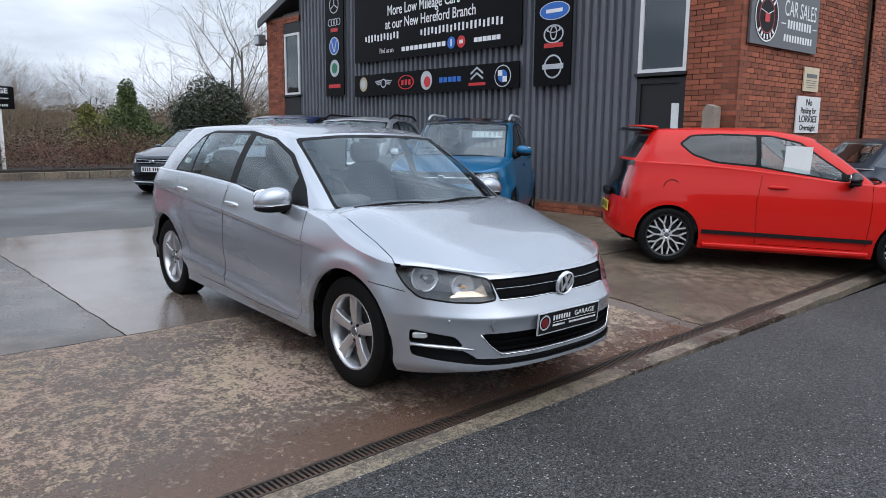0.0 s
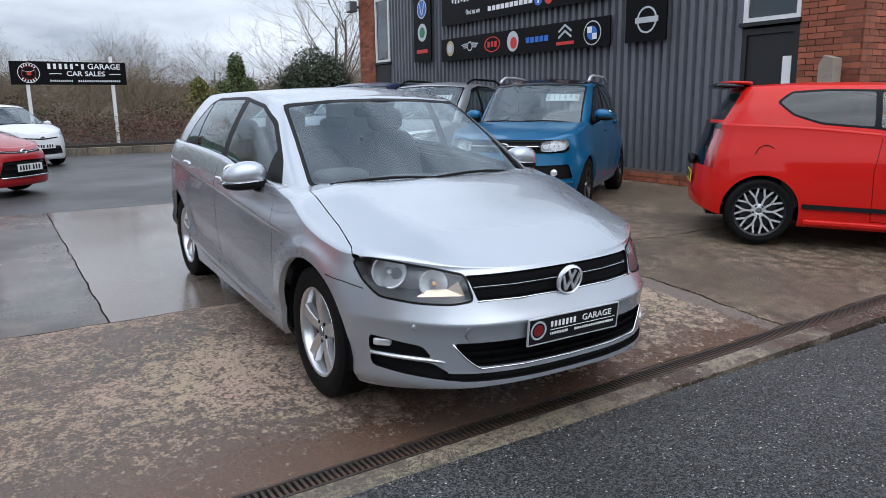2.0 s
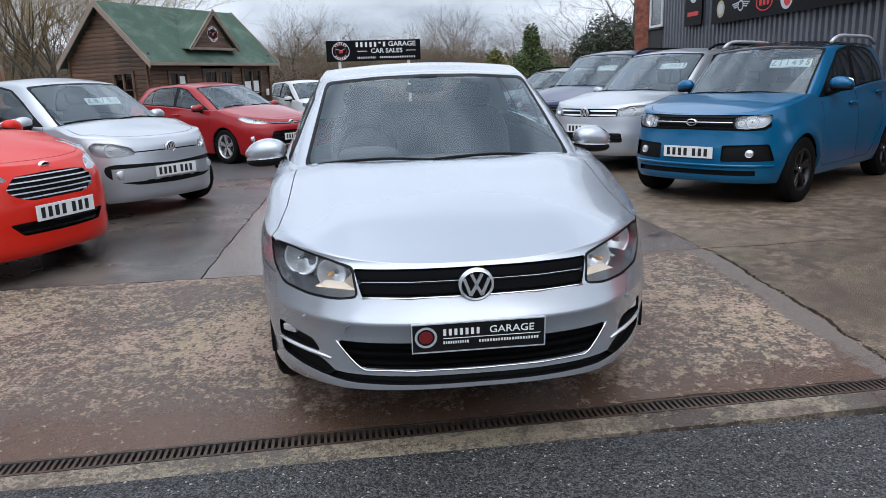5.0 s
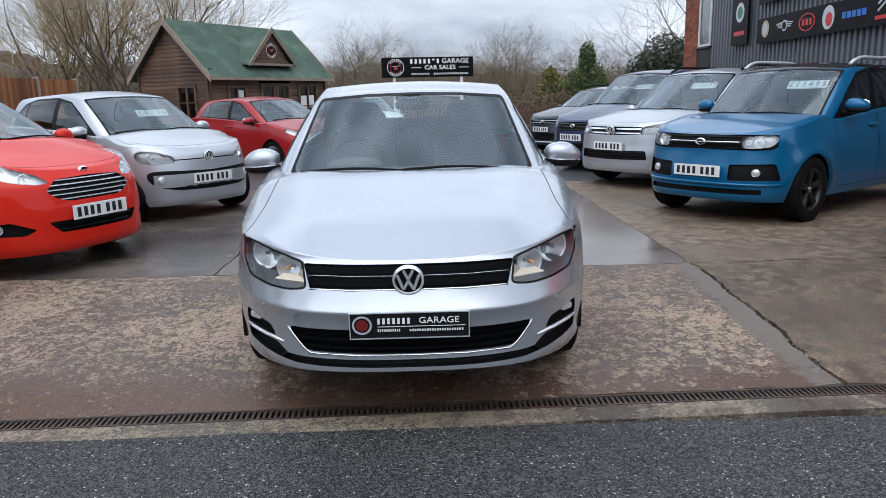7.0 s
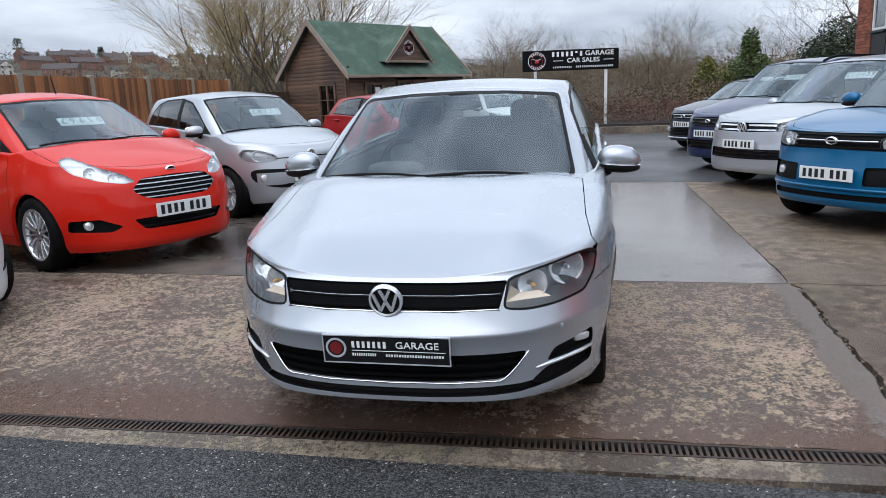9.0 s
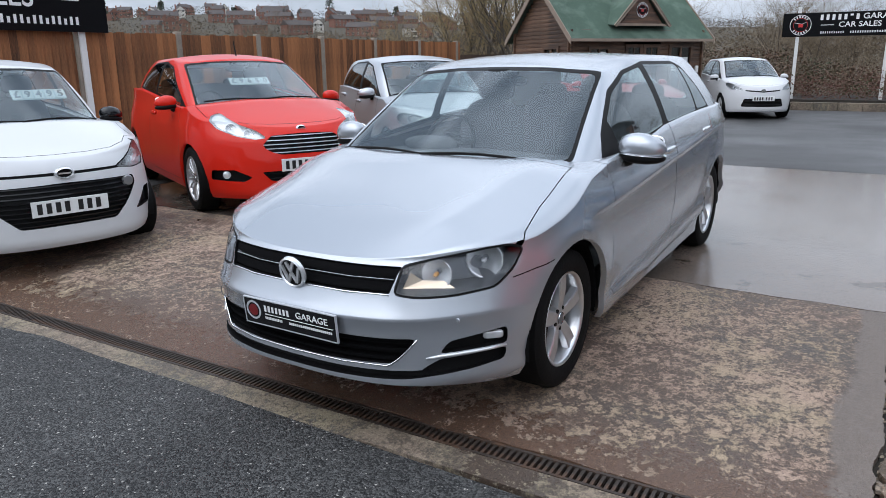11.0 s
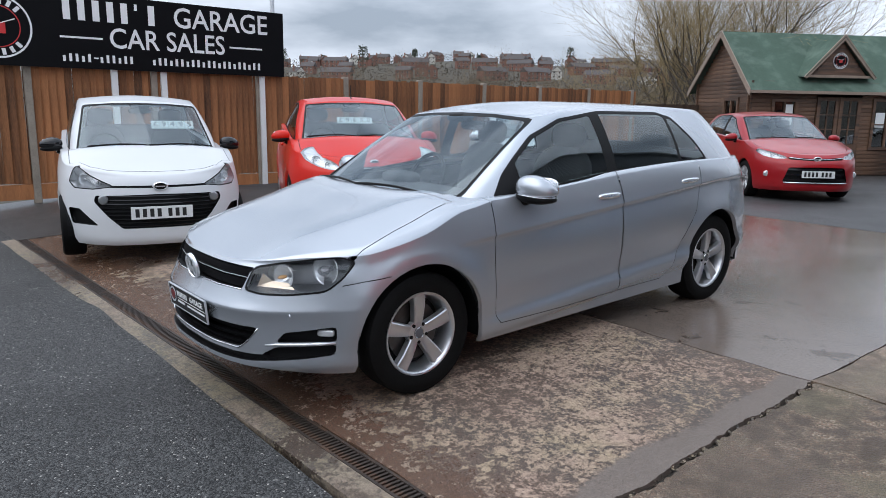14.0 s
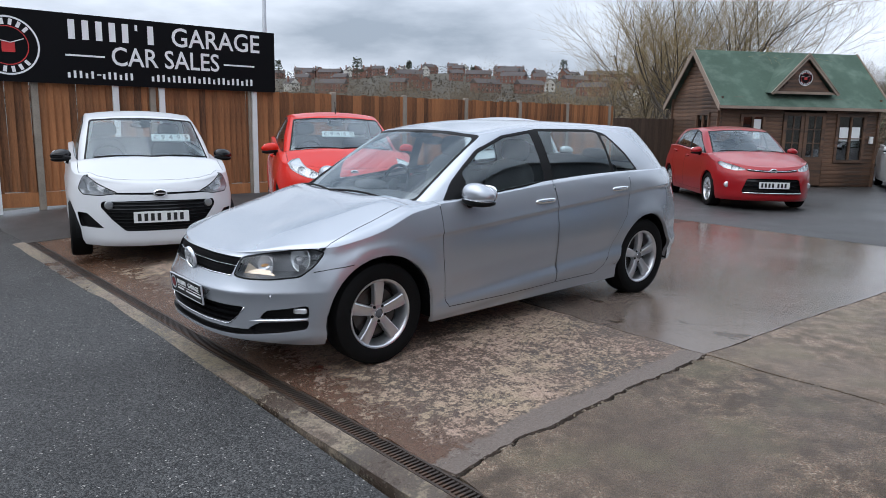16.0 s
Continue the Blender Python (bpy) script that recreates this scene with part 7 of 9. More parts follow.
def city_car(label, m, body, doors, **kw):
    """A short upright city car."""
    s = hatch(0.60, 2.42, 0.57, 0.82, 1.485, hood=0.80, cowl=(0.20, 1.0), belt=(0.965, 1.06), screen_top=(0.86, 0.55), roof_end=2.66, glass_end=2.86, wheel=0.292, clear=0.17, tail_lean=0.12, base_in=0.085, roof_in=0.24, bluff=0.55, front_lean=0.10)
    head_of(s, [(0.40, 0.655), (0.42, 0.72), (0.56, 0.775), (0.70, 0.795), (0.74, 0.74), (0.72, 0.655), (0.58, 0.63)], 38, 0.05, [(0.60, 0.71, 0.06), (0.49, 0.685, 0.038)])
    std_bonnet(s, 0.86)
    std_doors(s, doors)
    s["front"] = [("bumper_insert", [(0, 0.335), (0.42, 0.345), (0.60, 0.385), (0.68, 0.46), (0.68, 0.55), (0.60, 0.568), (0, 0.545)], M_TRIMB, 0.014, 1, {"label": "bumper insert outlined in black", "slat_mat": body, "slat_depth": 0.0, "slat_half": 0.30, "slat_x": 0.63, "round": 0.05}),
                  ("upper_slot", [(0, 0.672), (0.42, 0.672), (0.42, 0.684), (0, 0.684)], M_GLOSSB, 0.012, 0, {"round": 0.004})]
    s["badge"] = (on_nose(s, 0, 0.70)[1] - 0.012, 0.70, 0.062, "round")

    def bits(car):
        for sx in (1, -1):
            q = on_nose(s, sx * 0.56, 0.46)
            part("fog_lamp", lathe([(0, -0.012), (0.036, -0.010), (0.046, -0.004), (0.048, 0.03)], 24, "y", at=(q[0], q[1], q[2])), M_REFLECT, car, smooth=30)
        for k in range(-2, 3):
            x = k * 0.14
            q = on_nose(s, x, 0.385, 0.006)
            part("slot", box((q[0] - 0.06, q[1], 0.378), (q[0] + 0.06, q[1] + 0.01, 0.39)), M_GLOSSB, car)
    s["extras"] = [bits] + list(kw.pop("more", []))
    s["tail"] = [(0.80, 2.62, 1.02), (0.70, 2.93, 1.02), (0.70, 2.97, 0.62), (0.80, 2.78, 0.60)]
    s.update(kw.pop("over", {}))
    return build_car(label, m(s), s, body, detail=0.62, hub=0.775, **kw)


city_car("silver five-door city car with a black-outlined bumper", lambda s: parked((-2.40, 4.55), -36, s), P_SILVER2, 2, wheel_style=("thin", 14, None), rim=0.20, price=("\u00a38750", (0.12, 1.19)), plate=(-0.618, 0.465, 0.52), glass_rear=M_TINT)


def sporty(car):
    for sx in (1, -1):
        part("sill_stripe", box((sx * 0.835 - 0.003, 0.36, 0.345), (sx * 0.835 + 0.003, 2.08, 0.385)), M_GLOSSB, car)
        part("sill_blade", box((sx * 0.80 - 0.035, 0.38, 0.20), (sx * 0.80 + 0.035, 2.06, 0.25), bevel=0.015), P_RED, car)
    part("roof_spoiler", superbox((0, 2.74, 1.395), (0.50, 0.14, 0.028), 4), M_GLOSSB, car, "black roof spoiler", smooth=True)
    part("spoiler_top", superbox((0, 2.66, 1.425), (0.49, 0.13, 0.02), 4), P_RED, car, smooth=True)
    part("fuel_flap", lathe([(0.078, 0.0), (0.082, 0.002), (0.086, 0.0)], 28, "x", at=(-0.79, 2.42, 0.80)), M_TRIMB, car)
    part("window_sheet", box((-0.715, 1.02, 1.02), (-0.71, 1.29, 1.30)), M_PAPER, car, "white information sheet in the window")
    b = superbox((0, 2.99, 0.68), (0.24, 0.03, 0.045), 4)
    part("plate_recess", b, M_TRIMB, car, smooth=True)


h = radians(-47)
city_car("bright red three-door city car with black spoiler and stripes", lambda s: parked((5.99 + 0.60 * math.cos(h), -0.36 + 0.60 * math.sin(h)), -47, s), P_RED, 1, wheel_style=("cross", 5, M_REFLECT), rim=0.222, glass_rear=M_TINT, mirror=M_GLOSSB, rear_plate=(0.0, 0.52),
         more=[sporty], over={"rear": [([(0, 0.66), (0.56, 0.66), (0.62, 1.2), (0, 1.2)], M_GLOSSB, "tailgate")], "panes": [(0.70, 1.52), (1.57, 3)], "dlo": [(0.47, 0.935), (0.86, 1.175), (1.11, 1.345), (1.41, 1.40), (1.94, 1.39), (2.24, 1.36), (2.36, 1.26), (2.22, 1.145), (1.98, 1.078), (1.57, 1.06)], "tail": [(0.73, 2.85, 1.0), (0.64, 2.97, 1.0), (0.64, 3.0, 0.66), (0.75, 2.89, 0.64)]})

# crimson five-door
s = hatch(0.91, 2.60, 0.765, 0.88, 1.475, hood=0.76, cowl=(0.18, 1.01), belt=(0.96, 1.06), screen_top=(0.96, 0.56), roof_end=2.80, glass_end=3.1, wheel=0.31, clear=0.17, tail_lean=0.25, roof_in=0.27, front_lean=0.14)
head_of(s, [(0.44, 0.70), (0.47, 0.735), (0.66, 0.80), (0.80, 0.84), (0.815, 0.80), (0.74, 0.725), (0.60, 0.69)], 45, 0.025, [(0.62, 0.735, 0.04), (0.53, 0.715, 0.03)])
s["head_mat"] = M_LAMP
std_bonnet(s, 0.84)
std_doors(s)
s["front"] = [("upper_grille", [(0, 0.665), (0.42, 0.685), (0.44, 0.725), (0, 0.70)], M_TRIMB, 0.02, 0, {"round": 0.01}),
              ("lower_grille", [(0, 0.32), (0.52, 0.325), (0.44, 0.56), (0, 0.57)], M_TRIMB, 0.045, 3, {"label": "black lower grille", "round": 0.03})]
s["front_pair"] = []
s["badge"] = (on_nose(s, 0, 0.70)[1] - 0.012, 0.70, 0.062, "oval")
s["extras"] = [chrome_line(lambda s=s: nose_line(s, 0.50, 0.315, 0.012), 0.012), chrome_line(lambda s=s: nose_line(s, 0.43, 0.688, 0.004, 0.03), 0.007),
               lambda car, s=s: [part("fog_lamp", lathe([(0, -0.012), (0.036, -0.010), (0.05, 0), (0.05, 0.04)], 24, "y", at=on_nose(s, sx * 0.70, 0.44)), M_REFLECT, car, smooth=30) for sx in (1, -1)]]
build_car("crimson red five-door hatchback parked before the summerhouse", parked((-1.60, 9.94), -42, s), s, P_CRIMSON, wheel_style=("split", 5, None), rim=0.21, plate=(-0.925, 0.455, 0.52), hub=0.82, detail=0.55)

# white supermini
s = hatch(0.79, 2.51, 0.585, 0.8475, 1.51, hood=0.79, cowl=(0.05, 1.03), belt=(0.97, 1.08), screen_top=(0.80, 0.55), roof_end=2.60, glass_end=2.88, wheel=0.30, clear=0.17, tail_lean=0.2, roof_in=0.26)
head_of(s, [(0.46, 0.70), (0.50, 0.76), (0.66, 0.85), (0.77, 0.90), (0.785, 0.82), (0.70, 0.71)], 45, 0.03, [(0.62, 0.76, 0.05)])
std_bonnet(s, 0.84)
std_doors(s)
s["front"] = [("upper_grille", [(0, 0.645), (0.40, 0.68), (0.42, 0.71), (0, 0.68)], M_TRIMB, 0.02, 0, {"round": 0.008}),
              ("lower_grille", [(0, 0.30), (0.50, 0.31), (0.44, 0.50), (0, 0.50)], M_TRIMB, 0.045, 2, {"round": 0.03})]
s["badge"] = (on_nose(s, 0, 0.70)[1] - 0.012, 0.70, 0.055, "oval")
build_car("white supermini parked at the back of the yard", parked((-1.02, 16.5), -63, s), s, P_WHITE, wheel_style=("split", 5, None), rim=0.20, plate=(-0.80, 0.50, 0.52), hub=0.79, detail=0.5)

# blue small off-roader
s = hatch(0.70, 2.435, 0.565, 0.83, 1.60, hood=0.865, cowl=(0.26, 1.055), belt=(1.0, 1.12), screen_top=(0.86, 0.58), roof_end=2.60, glass_end=2.86, wheel=0.322, clear=0.22, tail_lean=0.12, base_in=0.085, roof_in=0.20, bluff=0.8, front_lean=0.06, drop=0.035, hood_mid=1.0)
s["flare"] = 0.035
s["front"] = [("grille", [(0, 0.728), (0.52, 0.722), (0.66, 0.728), (0.70, 0.76), (0.69, 0.872), (0, 0.868)], M_TRIMB, 0.03, 4, {"label": "black mesh grille", "slat_mat": M_TRIMB, "round": 0.01}),
              ("lower_grille", [(0, 0.30), (0.62, 0.30), (0.62, 0.35), (0, 0.35)], M_TRIMB, 0.03, 0, {"round": 0.01})]
head_of(s, [(0.415, 0.742), (0.405, 0.80), (0.43, 0.850), (0.58, 0.868), (0.685, 0.866), (0.705, 0.82), (0.66, 0.755), (0.52, 0.738)], 30, 0.04, [(0.56, 0.803, 0.058), (0.47, 0.795, 0.035)])
s["head_mat"] = M_LAMP
pair(s, "fog_recess", [(0.32, 0.43), (0.32, 0.585), (0.70, 0.60), (0.74, 0.44)], M_TRIMB, 0.03, {"dir": 18, "fog": [(0.56, on_nose(s, 0.56, 0.51)[1] + 0.012, 0.51, 0.035)]})
std_bonnet(s, 0.88, 0.03)
std_doors(s)
s["badge"] = (on_nose(s, 0, 0.80)[1] - 0.006, 0.80, 0.055, "oval")
s["extras"] = [chrome_line(lambda s=s: nose_line(s, 0.40, 0.80, 0.008), 0.008), chrome_line(lambda s=s: nose_line(s, 0.74, 0.395, 0.01), 0.014, P_BLUE, "bumper_bar")]
s["mirror_at"], s["mirror_size"] = (0.72, 1.12), 1.05
build_car("bright blue compact off-roader with black roof and silver rails", parked((2.80, 3.43), 216, s), s, P_BLUE, wheel_style=("split", 5, M_DARKALLOY), rim=0.205, roof=M_GLOSSB, rails=M_SILVERV, price=("\u00a311495", (0.34, 1.34)), plate=(-0.712, 0.515, 0.52), alloy=M_DARKALLOY, glass_side=M_TINT, hub=0.80, detail=0.66)

# silver off-roader
s = hatch(0.88, 2.604, 0.92, 0.905, 1.68, hood=0.89, cowl=(0.24, 1.07), belt=(1.02, 1.12), screen_top=(1.02, 0.60), roof_end=3.0, glass_end=3.3, wheel=0.345, clear=0.22, tail_lean=0.2, base_in=0.09, roof_in=0.25, bluff=0.35, front_lean=0.09, drop=0.06)
head_of(s, [(0.47, 0.745), (0.47, 0.845), (0.62, 0.885), (0.80, 0.90), (0.82, 0.84), (0.72, 0.745)], 40, 0.03, [(0.64, 0.815, 0.055), (0.545, 0.80, 0.04)])
s["front"] = [("upper_grille", [(0, 0.735), (0.47, 0.745), (0.47, 0.85), (0, 0.85)], M_TRIMB, 0.03, 2, {"slat_mat": M_CHROME, "label": "dark grille with chrome bars", "round": 0.01}),
              ("lower_grille", [(0, 0.40), (0.58, 0.41), (0.56, 0.53), (0, 0.53)], M_TRIMB, 0.04, 3, {"round": 0.02})]
std_bonnet(s, 0.86)
std_doors(s)
s["badge"] = (on_nose(s, 0, 0.80)[1] - 0.012, 0.795, 0.07, "round")
build_car("silver family off-roader with roof rails", parked((2.62, 6.35), 214, s), s, P_SILVER2, wheel_style=("split", 5, None), rim=0.22, rails=M_TRIMB, price=("\u00a310495", (0.30, 1.40)), plate=(-0.895, 0.585, 0.52), hub=0.85, detail=0.55)

# navy people carrier
s = hatch(0.92, 2.728, 0.73, 0.905, 1.78, hood=0.90, cowl=(0.05, 1.16), belt=(1.06, 1.12), screen_top=(0.80, 0.62), roof_end=3.2, glass_end=3.4, wheel=0.32, clear=0.2, tail_lean=0.1, base_in=0.08, roof_in=0.22, bluff=0.3)
head_of(s, [(0.52, 0.76), (0.55, 0.86), (0.70, 0.97), (0.80, 1.0), (0.82, 0.90), (0.72, 0.76)], 42, 0.03, [(0.66, 0.86, 0.05)])
s["front"] = [("grille", [(0, 0.70), (0.42, 0.72), (0.46, 0.86), (0, 0.865)], M_TRIMB, 0.03, 3, {"edge": M_CHROME, "round": 0.02}), ("lower_grille", [(0, 0.36), (0.55, 0.37), (0.52, 0.50), (0, 0.50)], M_TRIMB, 0.04, 2, {"round": 0.02})]
std_bonnet(s, 0.84)
std_doors(s)
s["badge"] = (on_nose(s, 0, 0.80)[1] - 0.01, 0.80, 0.05, "oval")
build_car("navy blue tall people carrier", parked((2.60, 8.95), 212, s), s, P_NAVY, rim=0.2, price=("\u00a39995", (0.32, 1.45)), plate=(-0.935, 0.60, 0.52), hub=0.84, detail=0.5)

# dark raised hatchback
s = hatch(0.82, 2.588, 0.68, 0.88, 1.56, hood=0.88, cowl=(0.18, 1.09), belt=(1.02, 1.12), screen_top=(0.90, 0.57), roof_end=2.75, glass_end=3.05, wheel=0.315, clear=0.21, tail_lean=0.2, roof_in=0.26, bluff=0.3)
head_of(s, [(0.50, 0.71), (0.52, 0.80), (0.70, 0.86), (0.79, 0.85), (0.78, 0.75), (0.66, 0.70)], 42, 0.03, [(0.63, 0.78, 0.05)])
s["head_mat"] = M_LAMP
s["front"] = [("grille", [(0, 0.70), (0.46, 0.70), (0.48, 0.82), (0, 0.82)], M_TRIMB, 0.03, 2, {"slat_mat": M_SILVERV, "round": 0.02, "slat_half": 0.08}), ("lower_grille", [(0, 0.34), (0.66, 0.35), (0.64, 0.50), (0, 0.50)], M_TRIMB, 0.03, 2, {"round": 0.03})]
std_bonnet(s, 0.84)
std_doors(s)
s["badge"] = (on_nose(s, 0, 0.76)[1] - 0.012, 0.76, 0.06, "oval")
s["extras"] = [chrome_line(lambda s=s: nose_line(s, 0.6, 0.29, 0.012), 0.016, M_SILVERV, "skid_bar"), lambda car, s=s: [part("fog_lamp", lathe([(0, -0.02), (0.04, -0.018), (0.055, -0.01), (0.055, 0.04)], 20, "y", at=on_nose(s, sx * 0.66, 0.46)), M_REFLECT, car, smooth=30) for sx in (1, -1)]]
build_car("dark blue-grey raised hatchback with roof bars", parked((2.75, 13.35), 212, s), s, P_GREYB, rim=0.2, rails=M_TRIMB, plate=(-0.835, 0.585, 0.52), hub=0.82, detail=0.5)

# dark grey hatchback beyond the red city car
s = hatch(0.85, 2.6, 0.75, 0.88, 1.46, roof_in=0.27)
std_bonnet(s, 0.84)
std_doors(s)
build_car("dark grey hatchback beside the brick wall", parked((10.3, -2.0), -40, s), s, P_GREYB, rim=0.21, hub=0.83, detail=0.5)


# ---- summerhouse ----
shed = empty("summerhouse", pose(-5.22, 14.33, -0.02, 0, 0, 58), "brown stained log summerhouse with a green felt roof", "summerhouse", kind="")
LS, DS, ZE, ZR = 4.3, 2.6, 2.16, 3.38


def log_wall(m, length, height, openings=(), gable=0.0, parent=shed):
    """Stacked log boards with rounded faces; gable: height of the triangle above, over the whole length."""
    h = 0.098
    wall = part("wall", box((0.02, 0.035, 0), (length - 0.02, 0.045, min(height, 0.6))), M_LOG, parent, m=m)
    k = 0
    z = 0.0
    while z < height + gable - 0.03:
        a, b = -0.06, length + 0.06
        if z >= height:
            t = (z + h - height) / gable
            a, b = length / 2 * t, length - length / 2 * t
            if b - a < 0.1:
                break
        spans = [(a, b)]
        for o in openings:
            if o[2] < z + h / 2 < o[3]:
                spans = [q for p, e in spans for q in ((p, min(e, o[0])), (max(p, o[1]), e)) if q[1] - q[0] > 0.02]
        for p, e in spans:
            bm = bmesh.new()
            add_plate(bm, [(0.0, 0.0), (-0.008, 0.006), (-0.012, h / 2), (-0.010, h - 0.008), (0.0, h), (0.036, h), (0.036, 0)], "x", p, e)
            bmesh.ops.recalc_face_normals(bm, faces=bm.faces)
            ob = part("log_board", bm, M_LOG, wall, m=Matrix.Translation((0, 0, z)))
        z += h + 0.002
        k += 1
    return wall


def casement(parent, m, w, h, cols=2, rows=3, papers=()):
    win = part("window", add_box(add_box(add_box(box((-0.04, -0.05, -0.04), (0.03, 0.04, h + 0.04)), (w - 0.03, -0.05, -0.04), (w + 0.04, 0.04, h + 0.04)), (0.03, -0.05, h - 0.03), (w - 0.03, 0.04, h + 0.04)), (0.03, -0.05, -0.04), (w - 0.03, 0.04, 0.03)), M_LOG, parent, m=m)
    for i in range(1, cols):
        part("glazing_bar", box((w * i / cols - 0.02, -0.045, 0.03), (w * i / cols + 0.02, -0.005, h - 0.03)), M_LOG, win)
    for j in range(1, rows):
        part("glazing_bar", box((0.03, -0.04, h * j / rows - 0.012), (w - 0.03, -0.008, h * j / rows + 0.012)), M_LOG, win)
    part("pane", box((0.03, -0.003, 0.03), (w - 0.03, 0.003, h - 0.03)), M_PANE, win)
    for x0, x1, z0, z1 in papers:
        part("notice", box((x0, -0.012, z0), (x1, -0.008, z1)), M_PAPER, win, "white paper notice")
    return win


log_wall(Matrix.Identity(4), LS, ZE, openings=((0.55, 1.2, 0.95, 1.78), (1.68, 2.86, 0, 1.86), (3.15, 3.95, 0.62, 1.82)))
log_wall(Matrix.Translation((0, DS, 0)) @ pose(0, 0, 0, 0, 0, -90), DS, ZE, openings=((1.45, 2.15, 0.55, 1.80),), gable=ZR - ZE)
log_wall(Matrix.Translation((LS, 0, 0)) @ pose(0, 0, 0, 0, 0, 90), DS, ZE, gable=ZR - ZE)
log_wall(Matrix.Translation((LS, DS, 0)) @ pose(0, 0, 0, 0, 0, 180), LS, ZE)
casement(shed, pose(0.58, 0, 0.98), 0.59, 0.77, 2, 1, papers=((0.33, 0.52, 0.2, 0.68),))
casement(shed, pose(3.18, 0, 0.65), 0.74, 1.14, 2, 2, papers=((0.08, 0.32, 0.50, 0.85), (0.40, 0.64, 0.52, 0.86)))
casement(shed, Matrix.Translation((0, DS - 1.48, 0.58)) @ pose(0, 0, 0, 0, 0, -90), 0.64, 1.19, 2, 3)
for x in (1.70, 2.28):
    leaf = part("door", box((x, -0.03, 0.04), (x + 0.56, 0.01, 0.75)), M_LOG, shed, "part-glazed timber door leaf")
    part("door_frame", add_box(add_box(box((x, -0.035, 0.75), (x + 0.09, 0.012, 1.84)), (x + 0.47, -0.035, 0.75), (x + 0.56, 0.012, 1.84)), (x + 0.09, -0.035, 1.76), (x + 0.47, 0.012, 1.84)), M_LOG, leaf)
    part("pane", box((x + 0.09, -0.014, 0.75), (x + 0.47, -0.008, 1.76)), M_PANE, leaf)
    part("glazing_bar", box((x + 0.265, -0.03, 0.75), (x + 0.295, 0.0, 1.76)), M_LOG, leaf)
    for zb in (1.08, 1.42):
        part("glazing_bar", box((x + 0.09, -0.03, zb), (x + 0.47, 0.0, zb + 0.024)), M_LOG, leaf)
# roof
OV, OG = 0.24, 0.16
slope = (ZR - ZE) / (DS / 2)
ze = ZE - OV * slope + 0.04
for nm, y0, y1 in (("roof", -OV, DS / 2), ("roof_back", DS + OV, DS / 2)):
    bm = bmesh.new()
    pts = [(-OG, y0, ze), (LS + OG, y0, ze), (LS + OG, y1, ZR + 0.04), (-OG, y1, ZR + 0.04)]
    n1 = 14
    lo = [[bm.verts.new((-OG + (LS + 2 * OG) * i / n1, y0 + (y1 - y0) * j / 6, ze + (ZR + 0.04 - ze) * j / 6 + 0.008 * noise.noise((i * 0.9, j * 1.1, y0)))) for i in range(n1 + 1)] for j in range(7)]
    for j in range(6):
        for i in range(n1):
            bm.faces.new((lo[j][i], lo[j][i + 1], lo[j + 1][i + 1], lo[j + 1][i]))
    ex = bmesh.ops.extrude_face_region(bm, geom=bm.faces[:])
    for v in ex["geom"]:
        if isinstance(v, bmesh.types.BMVert):
            v.co.z -= 0.045
    bmesh.ops.recalc_face_normals(bm, faces=bm.faces)
    part("roof", bm, M_FELT, shed, "green mineral felt roof", smooth=30)
for x in (-OG - 0.025, LS + OG):
    for sgn in (0, 1):
        bm = bmesh.new()
        ya, yb = (-OV - 0.03, DS / 2) if sgn == 0 else (DS + OV + 0.03, DS / 2)
        add_plate(bm, [(ya, ze - 0.13), (yb, ZR - 0.10), (yb, ZR + 0.07), (ya, ze + 0.03)], "x", x, x + 0.025)
        bmesh.ops.recalc_face_normals(bm, faces=bm.faces)
        part("barge_board", bm, M_TRIM, shed)
part("fascia", box((-OG, -OV - 0.012, ze - 0.07), (LS + OG, -OV, ze - 0.0)), M_TRIM, shed)
# little gable on the roof
gx, gz, gw, gh = 2.12, 2.32, 0.74, 0.84
yg = -OV + 0.06
dm = bmesh.new()
back_y = lambda z: (z - ze) / slope - OV
a = [dm.verts.new(p) for p in ((gx - gw, yg + 0.12, gz), (gx + gw, yg + 0.12, gz), (gx, yg + 0.12, gz + gh))]
dm.faces.new(a)
gab = part("gable", dm, M_LOG, shed, "small boarded roof gable with an emblem")
k = 0
z = gz + 0.02
while z < gz + gh - 0.12:
    t = (z + 0.1 - gz) / gh
    part("log_board", box((gx - gw * (1 - t), yg + 0.095, z), (gx + gw * (1 - t), yg + 0.118, z + 0.096)), M_LOG, gab)
    z += 0.1
for sgn in (-1, 1):
    bm = bmesh.new()
    q = [(gx + sgn * (gw + 0.12), gz - 0.06), (gx, gz + gh - 0.02), (gx, gz + gh + 0.12), (gx + sgn * (gw + 0.18), gz - 0.02)]
    add_plate(bm, q, "y", yg + 0.0, yg + 0.04)
    bmesh.ops.recalc_face_normals(bm, faces=bm.faces)
    part("barge_board", bm, M_TRIM, gab)
    bm = bmesh.new()
    top = gz + gh + 0.07
    vs = [bm.verts.new(p) for p in ((gx, yg, top), (gx, back_y(top), top), (gx + sgn * (gw + 0.15), back_y(gz + 0.02), gz + 0.02), (gx + sgn * (gw + 0.15), yg, gz + 0.0))]
    bm.faces.new(vs)
    ex = bmesh.ops.extrude_face_region(bm, geom=bm.faces[:])
    for v in ex["geom"]:
        if isinstance(v, bmesh.types.BMVert):
            v.co.z -= 0.03
    bmesh.ops.recalc_face_normals(bm, faces=bm.faces)
    part("gable_roof", bm, M_FELT, gab)
part("sill_board", box((gx - gw - 0.08, yg + 0.05, gz - 0.03), (gx + gw + 0.08, yg + 0.11, gz + 0.03)), M_TRIM, gab)


